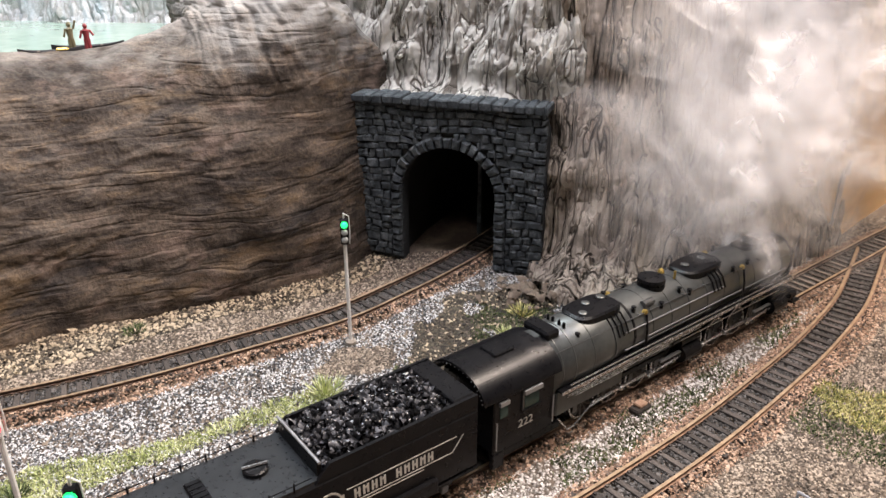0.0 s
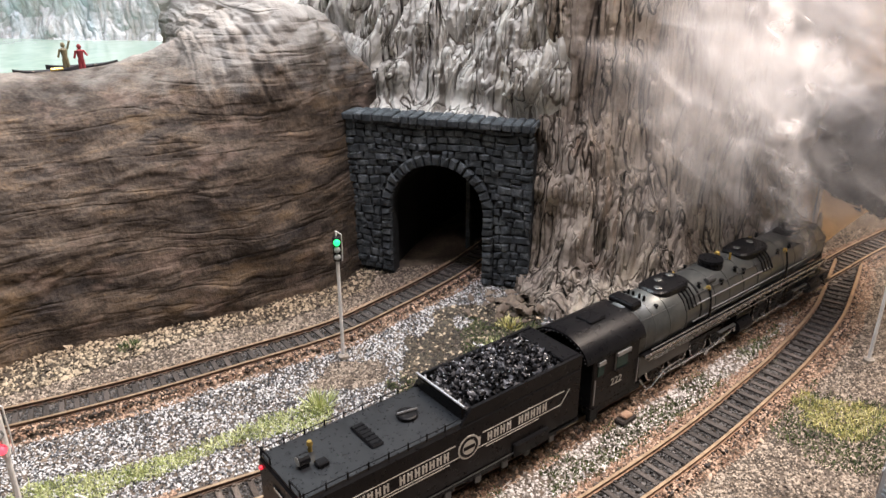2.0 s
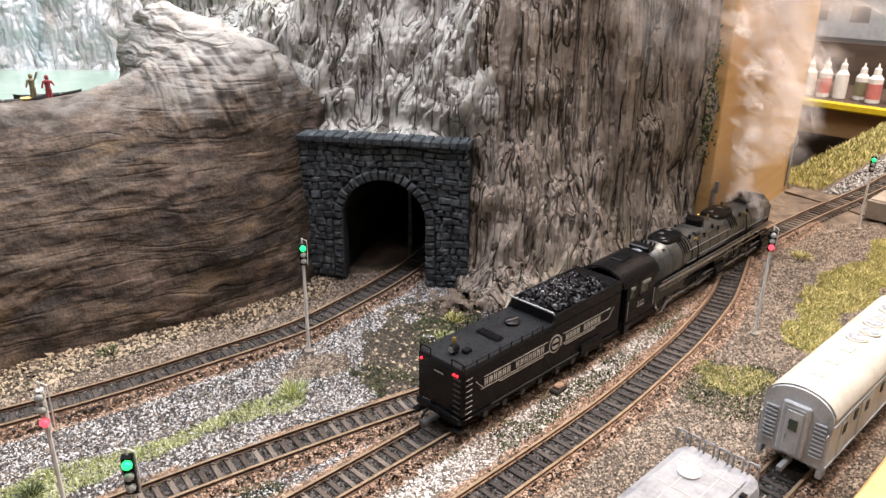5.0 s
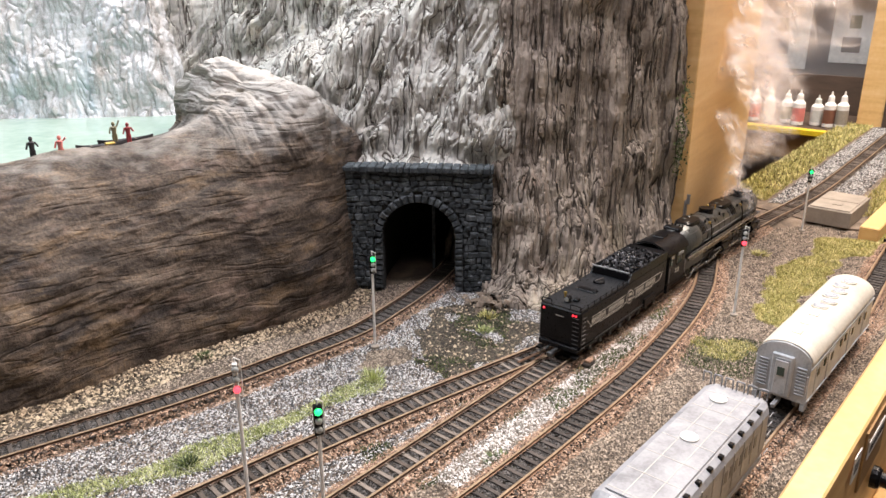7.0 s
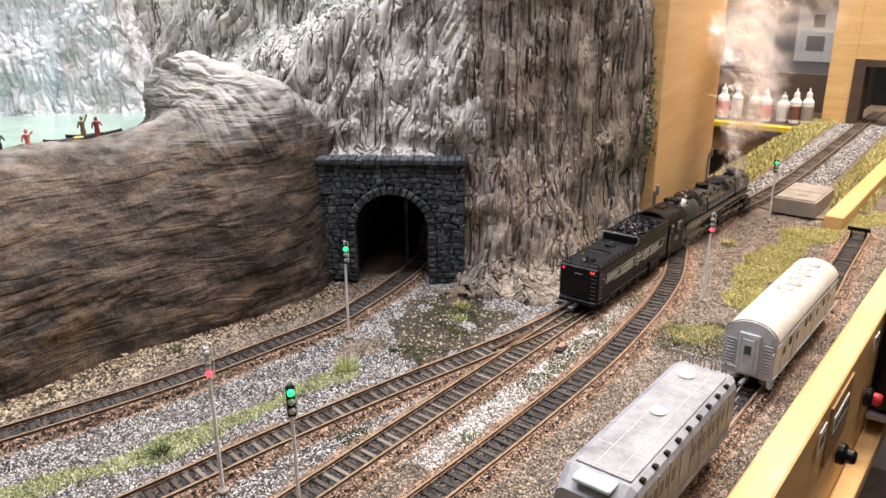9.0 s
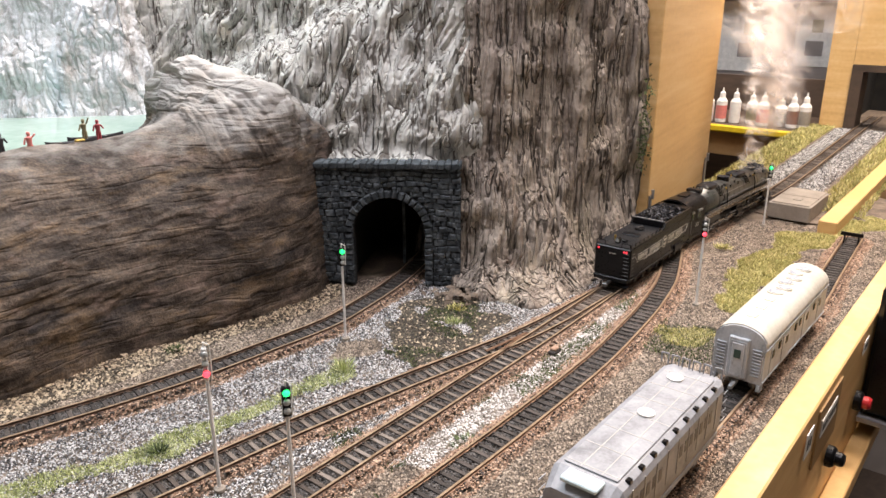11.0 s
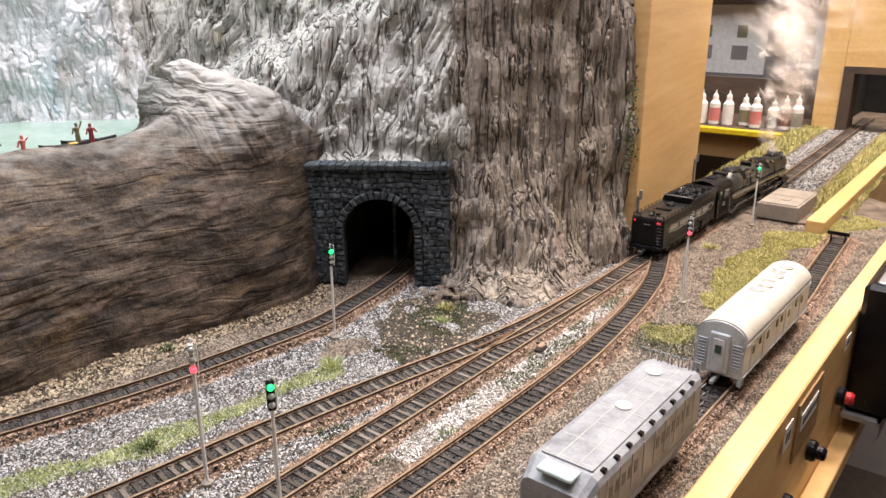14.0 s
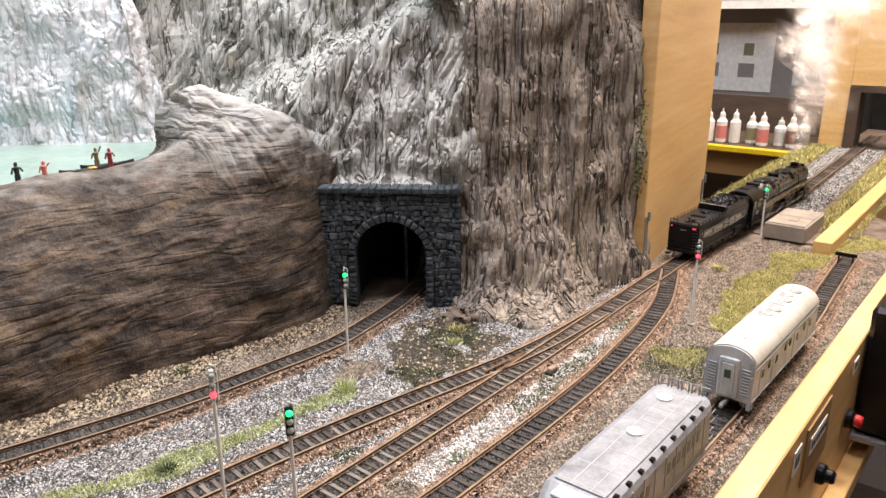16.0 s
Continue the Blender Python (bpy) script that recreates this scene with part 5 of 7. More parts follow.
for x in (0.005, 0.048):
    part("roof_hatch", lathe([(0.0042, 0), (0.0042, 0.0009), (0.003, 0.0014)], (x, 0.001 if x < 0.02 else 0.004, 0.0440)), PAPER, hop)
part("end_slope_cover", box(-HL + 0.0005, -HL + 0.0095, -0.0085, 0.0085, 0.0415, 0.0437, 0.0006), PALEBLUE, hop, "pale blue end cover")
for sy in (-1, 1):
    for k in range(9):
        if sy < 0:
            part("roof_clip", box(-HL + 0.016 + 0.0125 * k, -HL + 0.019 + 0.0125 * k, sy * (HW - 0.0022) - 0.0012, sy * (HW - 0.0022) + 0.0012, 0.0415, 0.0436, 0.0003), BLACK, hop)
        part("rib", box(-HL + 0.017 + 0.0125 * k, -HL + 0.0175 + 0.0125 * k, sy * HW - 0.0004, sy * HW + 0.0004, 0.022, 0.0395), HOPPER_RIB, hop)
    k = 0
    for word, x0 in ((5, -0.046), (7, 0.004)):
        for i in range(word):
            part("lettering_bar", box(x0 + 0.0064 * i, x0 + 0.0036 + 0.0064 * i, sy * HW - 0.00015, sy * HW + 0.00015, 0.0285, 0.0345), LETTER_GREY, hop)
    part("sill", box(-HL + 0.006, HL - 0.003, sy * 0.0155 - 0.001, sy * 0.0155 + 0.001, 0.0125, 0.0155, 0.0003), HOPPER, hop)
    for e in (-1, 1):
        for k in range(5):
            part("ladder_rung", tube((e * (HL - 0.003) - 0.003, sy * (HW + 0.0008), 0.018 + 0.005 * k), (e * (HL - 0.003) + 0.003, sy * (HW + 0.0008), 0.018 + 0.005 * k), 0.0003, seg=5), HOPPER, hop)
for k in range(6):
    y = -0.0145 + 0.0058 * k
    part("end_railing", add_pipe(bmesh.new(), [(HL - 0.001, y, 0.043), (HL - 0.001, y, 0.0485), (HL - 0.001, y + 0.0038, 0.0485), (HL - 0.001, y + 0.0038, 0.043)], 0.0004, 6), HOPPER, hop)
part("brake_wheel", lathe([(0.0028, 0), (0.0028, 0.0006), (0.001, 0.0012)], (HL + 0.001, 0.006, 0.036), axis="X"), PAPER, hop)
for k in range(3):
    bm = bmesh.new()
    add_lathe(bm, [(0.003, 0.006), (0.009, 0.0125)], (-0.036 + 0.036 * k, 0, 0), seg=4)
    part("discharge_bay", bm, HOPPER, hop)
truck(hop, -0.047, 0.021, mat=HOPPER)
truck(hop, 0.047, 0.021, mat=HOPPER)
part("coupler", box(HL, HL + 0.009, -0.0014, 0.0014, 0.006, 0.0088, 0.0004), STEEL, hop)
for o in hop.children_recursive:
    if o.name.split(".")[0] not in ("wheelset", "wheel", "side_frame", "coupler"):
        o.data.transform(Matrix.Diagonal((1.05, 1.09, 1.15, 1)))


# ---- the train's way ----
PATHLINE = curve_points(LINE_MAIN, 0.001)
ARC = np.concatenate([[0], np.cumsum(np.linalg.norm(np.diff(PATHLINE, axis=0), axis=1))])
TRAVEL = [(0.0, -0.0850), (1.5, -0.0425), (3.5, 0.0100), (6.0, 0.0800), (7.0, 0.1085), (9.0, 0.1670), (12.5, 0.2720), (14.5, 0.3280), (16.0, 0.3740)]


def rear_arc(t):
    x = np.interp(t, [r[0] for r in TRAVEL], [r[1] for r in TRAVEL])
    return float(np.interp(x, PATHLINE[:, 0], ARC))


def on_line(s):
    return np.array([np.interp(s, ARC, PATHLINE[:, 0]), np.interp(s, ARC, PATHLINE[:, 1])])


def vehicle_pose(s, length, z=RAILHEAD):
    a, b = on_line(s + 0.15 * length), on_line(s + 0.85 * length)
    c, d = (a + b) / 2, b - a
    return pose(c[0], c[1], z, 0, 0, math.degrees(math.atan2(d[1], d[0])))


TL, EL, GAP = 0.149, 0.257, 0.005


def tender_pose(t):
    return vehicle_pose(rear_arc(t), TL)


def engine_pose(t):
    return vehicle_pose(rear_arc(t) + TL + GAP, EL)


def wheel_profile(r):
    return [(r * 0.25, -0.0004), (r * 0.86, 0.0), (r * 0.86, 0.0004), (r, 0.0004), (r, 0.0022), (r + 0.0007, 0.0024), (r + 0.0007, 0.0030), (r * 0.2, 0.0026)]


ROLLING = []


def wheelset(parent, x, r, spoked=False):
    ws = part("wheelset", tube((0, -0.0088, 0), (0, 0.0088, 0), 0.0012, seg=8), BLACK, parent)
    ws.matrix_basis = pose(x, 0, r)
    for sy in (-1, 1):
        bm = bmesh.new()
        add_lathe(bm, wheel_profile(r), axis="Y", seg=20)
        bmesh.ops.transform(bm, matrix=Matrix.Diagonal((1, -sy, 1, 1)) @ Matrix.Identity(4), verts=bm.verts[:])
        bmesh.ops.translate(bm, vec=(0, sy * 0.0098, 0), verts=bm.verts[:])
        w = part("wheel", bm, BLACK, ws)
        if spoked:
            bm = bmesh.new()
            for k in range(12):
                a = 2 * math.pi * k / 12
                add_tube(bm, (0, sy * 0.0100, 0), (r * 0.88 * math.cos(a), sy * 0.0100, r * 0.88 * math.sin(a)), 0.0005, seg=4)
            add_box(bm, -r * 0.7, -r * 0.35, sy * 0.0102 - 0.0004, sy * 0.0102 + 0.0004, -r * 0.45, r * 0.45)
            part("spoke_web", bm, STEEL_DARK, ws)
            part("tyre", add_tube(add_tube(bmesh.new(), (0, sy * 0.0099, 0), (0, sy * 0.0103, 0), r * 0.99, seg=28, caps=False), (0, sy * 0.0103, 0), (0, sy * 0.01031, 0), r * 0.99, r * 0.86, seg=28, caps=False), BRIGHT, ws, "bright steel tyre face")
            part("crank_pin", tube((r * 0.45, sy * 0.0098, 0), (r * 0.45, sy * 0.0150, 0), 0.0009, seg=8), BRIGHT, ws)
    ROLLING.append((ws, x, r))
    return ws


# ---- tender ----
tender = thing("tender", "black coal tender with silver lettering on the main track", "tender", tender_pose(0))
HB, WB = 0.0740, 0.0176
part("tank", box(-HB, HB, -WB, WB, 0.0115, 0.0405, 0.0014), BLACK, tender)
part("deck", box(-HB + 0.001, 0.004, -WB + 0.001, WB - 0.001, 0.0400, 0.0412), DECK, tender)
bm = bmesh.new()
for sy in (-1, 1):
    vs = [(0.000, 0.040), (0.006, 0.0465), (HB - 0.001, 0.0470), (HB - 0.001, 0.040)]
    a = [bm.verts.new((x, sy * (WB - 0.0002), z)) for x, z in vs]
    b = [bm.verts.new((x, sy * (WB - 0.0016), z)) for x, z in vs]
    for i in range(4):
        bm.faces.new((a[i], a[(i + 1) % 4], b[(i + 1) % 4], b[i]))
    bm.faces.new(a)
    bm.faces.new(b[::-1])
part("bunker_side", bm, BLACK, tender)
part("bunker_back", box(0.002, 0.004, -WB + 0.002, WB - 0.002, 0.041, 0.0475, 0.0004), BLACK, tender)
part("bunker_rail", tube((0.0025, -WB + 0.001, 0.0480), (0.0025, WB - 0.001, 0.0480), 0.0006, seg=8), STEEL, tender)
part("bunker_front", box(HB - 0.012, HB - 0.001, -WB + 0.002, WB - 0.002, 0.041, 0.0472, 0.0006), BLACK, tender)
RC = np.random.default_rng(9)
cx, cy = RC.uniform(0.005, HB - 0.012, 1700), RC.uniform(-WB + 0.0025, WB - 0.0025, 1700)
cz = 0.0432 + 0.0062 * np.cos(cy / WB * 1.35) * np.clip((cx - 0.002) / 0.012, 0.4, 1) * np.clip((HB - 0.006 - cx) / 0.012, 0.5, 1) + RC.normal(0, 0.0006, 1700)
pebbles("coal_load", np.stack([cx, cy, cz], 1), 0.0013, COAL, "heap of glossy black coal lumps", RC, flat=1.0, parent=tender, whole=True)
part("manhole_rim", lathe([(0.0046, 0), (0.0046, 0.0016), (0.0040, 0.0020)], (-0.014, 0.001, 0.0411)), BLACK, tender)
part("manhole_bar", tube((-0.0185, 0.002, 0.0436), (-0.0095, 0.000, 0.0436), 0.0006, seg=6), BRIGHT, tender)
hatch = part("filler_hatch", box(-0.0375, -0.0315, -0.0085, 0.0085, 0.0411, 0.0424, 0.0006), BLACK, tender)
for k in range(6):
    part("hatch_rib", box(-0.0370, -0.0320, -0.0072 + 0.0026 * k, -0.0062 + 0.0026 * k, 0.0422, 0.0427), BLACK, hatch)
lamp = part("backup_lamp", tube((-0.0655, 0.000, 0.0440), (-0.0610, 0.000, 0.0440), 0.0022, seg=12), BLACK, tender)
part("lamp_bracket", box(-0.0650, -0.0615, -0.0020, 0.0020, 0.0411, 0.0425), BLACK, lamp)
part("lamp_glass", lathe([(0.0019, -0.0658), (0.0019, -0.0656)], (0, 0, 0.0440), axis="X", seg=12), LENS_OFF, lamp)
part("brass_valve", lathe([(0.0009, 0), (0.0009, 0.003), (0.0014, 0.0032), (0.0010, 0.0048)], (-0.057, 0.0060, 0.0411), seg=8), BRASS, tender)
part("deck_box", box(-0.060, -0.055, -0.006, -0.002, 0.0411, 0.0432, 0.0004), BLACK, tender)
for sy in (-1, 1):
    part("deck_handrail", tube((-HB + 0.001, sy * (WB - 0.0010), 0.0432), (-0.001, sy * (WB - 0.0010), 0.0432), 0.00022, seg=6), BLACK, tender)
    for k in range(8):
        part("handrail_post", tube((-HB + 0.002 + 0.0092 * k, sy * (WB - 0.0010), 0.0405), (-HB + 0.002 + 0.0092 * k, sy * (WB - 0.0010), 0.0440), 0.0004, seg=6), BLACK, tender)
    part("end_handrail", add_pipe(bmesh.new(), [(-HB + 0.001, sy * 0.016, 0.0405), (-HB + 0.001, sy * 0.016, 0.0445), (-HB + 0.001, sy * 0.008, 0.0445), (-HB + 0.001, sy * 0.008, 0.0405)], 0.0004), BLACK, tender)
    y0 = sy * WB
    # silver road-name panel: bars, stripes and a round emblem
    x = -0.0575
    for n, gap in ((6, 0.004), (7, 0.0135), (1, 0.003), (4, 0.0035), (5, 0.0)):
        for i in range(n):
            bar = part("lettering_bar", box(x, x + 0.0009, y0 - 0.00018, y0 + 0.00018, 0.0262, 0.0304), SILVER, tender)
            add = box(x + 0.0017, x + 0.0026, y0 - 0.00018, y0 + 0.00018, 0.0262, 0.0304)
            add_box(add, x + 0.0009, x + 0.0017, y0 - 0.00018, y0 + 0.00018, 0.0279 + 0.0008 * (i % 2), 0.0287 + 0.0008 * (i % 2))
            part("lettering_bar", add, SILVER, tender)
            x += 0.0037
        x += gap
    for zz, xa, xb in ((0.0248, -0.060, 0.060), (0.0234, -0.045, -0.006), (0.0234, 0.014, 0.046), (0.0316, -0.058, -0.003), (0.0316, 0.012, 0.062)):
        part("silver_stripe", box(xa, xb, y0 - 0.00016, y0 + 0.00016, zz, zz + 0.0004), SILVER, tender)
    for xa, xb in ((-0.0645, -0.058), (0.060, 0.0655)):
        part("silver_stripe", add_pipe(bmesh.new(), [(xa, y0, 0.0316 if xa < 0 else 0.0250), (xb, y0, 0.0250 if xa < 0 else 0.0316)], 0.00024), SILVER, tender)
    em = part("emblem", lathe([(0.0058, -0.0002), (0.0058, 0.0002)], (0.0043, y0, 0.0280), axis="Y", seg=24), SILVER, tender)
    part("emblem_field", lathe([(0.0050, -0.0003), (0.0050, 0.0003)], (0.0043, y0, 0.0280), axis="Y", seg=24), BLACK, em)
    part("emblem_ring", lathe([(0.0035, -0.0004), (0.0035, 0.0004)], (0.0043, y0, 0.0280), axis="Y", seg=24), SILVER, em)
    part("emblem_bar", box(0.0012, 0.0074, y0 - 0.0005, y0 + 0.0005, 0.0271, 0.0289), BLACK, em)
    part("side_sill", box(-HB, HB, sy * (WB - 0.0010) - 0.0009, sy * (WB - 0.0010) + 0.0009, 0.0098, 0.0114, 0.0003), BLACK, tender)
    part("sill_pipe", tube((-0.052, sy * (WB + 0.0006), 0.0125), (0.030, sy * (WB + 0.0006), 0.0125), 0.0003, seg=6), STEEL_DARK, tender)
    part("tool_box", box(0.030, 0.052, sy * WB - 0.0018, sy * WB + 0.0018, 0.0100, 0.0170, 0.0006), BLACK, tender)
    for x in (-0.045, -0.013, 0.020, 0.050):
        fr = part("truck_frame", box(x - 0.013, x + 0.013, sy * 0.0135 - 0.001, sy * 0.0135 + 0.001, 0.0045, 0.0085, 0.0008), BLACK, tender)
        for dx in (-0.008, 0.008):
            part("axle_box", box(x + dx - 0.0018, x + dx + 0.0018, sy * 0.0145 - 0.0012, sy * 0.0145 + 0.0012, 0.0035, 0.0078, 0.0004), STEEL_DARK, fr)
    part("marker_light", lathe([(0.0008, 0), (0.0008, -0.0008), (0.0004, -0.0012)], (-HB - 0.0002, sy * 0.0135, 0.0372), axis="X", seg=10), MARKER_LIT, tender, "glowing red marker light")
    part("rear_step", box(-HB - 0.004, -HB + 0.002, sy * 0.0150 - 0.0022, sy * 0.0150 + 0.0022, 0.0045, 0.0056), BLACK, tender)
for k in range(8):
    part("ladder_rung", tube((-HB - 0.0012, -0.0165, 0.0120 + 0.0034 * k), (-HB - 0.0012, -0.0115, 0.0120 + 0.0034 * k), 0.0003, seg=5), STEEL_DARK, tender)
    part("ladder_rung", tube((-HB + 0.001, -WB - 0.0010, 0.0120 + 0.0034 * k), (-HB + 0.006, -WB - 0.0010, 0.0120 + 0.0034 * k), 0.0003, seg=5), STEEL_DARK, tender)
part("marker_light", lathe([(0.0008, 0), (0.0008, -0.0008), (0.0004, -0.0012)], (-HB - 0.0002, -0.0112, 0.0372), axis="X", seg=10), MARKER_LIT, tender, "glowing red marker light")
part("rear_plate", box(-HB - 0.0006, -HB, -0.004, 0.004, 0.0335, 0.0348), BLACK, tender)
for k in range(5):
    part("print_bar", box(-HB - 0.0008, -HB - 0.0005, -0.0034 + 0.0014 * k, -0.0025 + 0.0014 * k, 0.0338, 0.0345), SILVER, tender)
part("rear_beam", box(-HB - 0.002, -HB + 0.001, -0.0165, 0.0165, 0.0080, 0.0120, 0.0005), BLACK, tender)
bm = box(-HB - 0.011, -HB, -0.0013, 0.0013, 0.0062, 0.0088, 0.0004)
add_box(bm, -HB - 0.0135, -HB - 0.0095, -0.0026, 0.0020, 0.0055, 0.0092, 0.0006)
part("coupler", bm, STEEL_DARK, tender)
part("air_hose", add_pipe(bmesh.new(), [(-HB - 0.002, 0.006, 0.009), (-HB - 0.006, 0.0065, 0.007), (-HB - 0.008, 0.006, 0.003)], 0.0006), BLACK, tender)
part("underframe", box(-HB + 0.003, HB, -0.010, 0.010, 0.0080, 0.0116), BLACK, tender)
for x in (-0.053, -0.037, -0.021, -0.005, 0.012, 0.028, 0.042, 0.058):
    wheelset(tender, x, 0.0053)

# ---- locomotive ----
engine = thing("steam_locomotive", "black articulated steam locomotive on the main track", "locomotive", engine_pose(0))
E0, LK = -EL / 2, 1.035
ZB, RB = 0.0350, 0.0150
part("boiler", lathe([(RB * 1.08, E0 + LK * 0.036), (RB * 1.08, E0 + LK * 0.075), (RB, E0 + LK * 0.083), (RB, E0 + LK * 0.160), (RB * 0.97, E0 + LK * 0.162), (RB * 0.95, E0 + LK * 0.226), (RB * 0.90, E0 + LK * 0.228)], (0, 0, ZB), axis="X", seg=40), BOILER, engine, smooth=False)
for p in engine.children[0].data.polygons:
    p.use_smooth = len(p.vertices) == 4
part("smokebox_front", lathe([(RB * 0.93, E0 + LK * 0.2275), (RB * 0.86, E0 + LK * 0.231), (RB * 0.5, E0 + LK * 0.233)], (0, 0, ZB), axis="X", seg=28), BLACK, engine)
for x in (0.042, 0.050, 0.062, 0.076, 0.090, 0.104, 0.118, 0.132, 0.147, 0.161, 0.176, 0.190, 0.204, 0.217):
    rr = RB * (1.08 if x < 0.077 else (1.0 if x < 0.161 else 0.955)) + 0.00025
    wide = 0.0014 if x in (0.090, 0.161) else 0.0005
    part("boiler_band", add_tube(bmesh.new(), (E0 + LK * x, 0, ZB), (E0 + LK * x + wide, 0, ZB), rr, seg=40, caps=True), BLACK if wide > 0.001 else BOILER, engine)


def oval(x0, x1, w, z, h, name, mat=BLACK):
    bm = bmesh.new()
    rows = []
    for zz, f in ((z - 0.003, 1.0), (z + h * 0.7, 1.0), (z + h, 0.9)):
        rows.append([bm.verts.new((E0 + LK * (x0 + x1) / 2 + (x1 - x0) / 2 * f * (abs(math.cos(a)) ** 0.6) * (1 if math.cos(a) > 0 else -1), w / 2 * f * (abs(math.sin(a)) ** 0.6) * (1 if math.sin(a) > 0 else -1), zz)) for a in np.linspace(0, 2 * math.pi, 29)[:-1]])
    for a, b in zip(rows, rows[1:]):
        for i in range(28):
            bm.faces.new((a[i], a[(i + 1) % 28], b[(i + 1) % 28], b[i]))
    bm.faces.new(rows[0][::-1])
    bm.faces.new(rows[-1])
    return part(name, bm, mat, engine)


sd = oval(0.060, 0.090, 0.0180, 0.0495, 0.0028, "sand_dome")
for dx in (0.066, 0.074, 0.084):
    part("dome_lid", lathe([(0.0022, 0), (0.0022, 0.0005), (0.0016, 0.0008)], (E0 + LK * dx, 0.003 if dx > 0.07 else -0.003, 0.0523), seg=12), BOILER, sd)
part("steam_dome", lathe([(0.0070, -0.002), (0.0070, 0.0016), (0.0064, 0.0018), (0.0064, 0.0030), (0.0072, 0.0032), (0.0068, 0.0046)], (E0 + LK * 0.118, 0, 0.0492), seg=24), BLACK, engine)
sd = oval(0.138, 0.170, 0.0180, 0.0485, 0.0030, "sand_dome")
for dx in (0.146, 0.160):
    part("dome_lid", lathe([(0.0022, 0), (0.0022, 0.0005), (0.0016, 0.0008)], (E0 + LK * dx, 0.001, 0.0517), seg=12), BOILER, sd)
st = part("smoke_stack", lathe([(0.0062, -0.003), (0.0056, 0.003), (0.0060, 0.0048), (0.0046, 0.0049), (0.0044, 0.001)], (E0 + LK * 0.205, 0, 0.0490), seg=20), BLACK, engine)
oval(0.190, 0.222, 0.0130, 0.0478, 0.0022, "stack_skirt")
part("feedwater_heater", tube((E0 + LK * 0.222, -0.0085, 0.0478), (E0 + LK * 0.222, 0.0085, 0.0478), 0.0028, seg=14), BLACK, engine)
part("brass_bell", lathe([(0.0018, 0), (0.0014, 0.0016), (0.0006, 0.0024)], (E0 + LK * 0.130, 0.0035, 0.0512), seg=12), BRASS, engine)
part("whistle", lathe([(0.0007, 0), (0.0007, 0.004)], (E0 + LK * 0.132, -0.0035, 0.0500), seg=8), BRASS, engine)
part("turret", box(E0 + LK * 0.039, E0 + LK * 0.047, -0.0080, 0.0080, 0.0495, 0.0535, 0.0010), BLACK, engine)
for dy in (-0.005, -0.002, 0.002, 0.005):
    part("safety_valve", lathe([(0.0008, 0), (0.0008, 0.002), (0.0005, 0.0026)], (E0 + LK * 0.052, dy, 0.0508), seg=8), BLACK, engine)
part("generator", tube((E0 + LK * 0.101, -0.0092, 0.0475), (E0 + LK * 0.108, -0.0092, 0.0475), 0.0019, seg=10), STEEL_DARK, engine)
hl = part("headlight", tube((E0 + LK * 0.229, 0, 0.0400), (E0 + LK * 0.236, 0, 0.0400), 0.0028, seg=14), BLACK, engine)
part("headlight_glass", lathe([(0.0024, 0.0), (0.0022, 0.0003)], (E0 + LK * 0.2360, 0, 0.0400), axis="X", seg=14), LENS_OFF, hl)
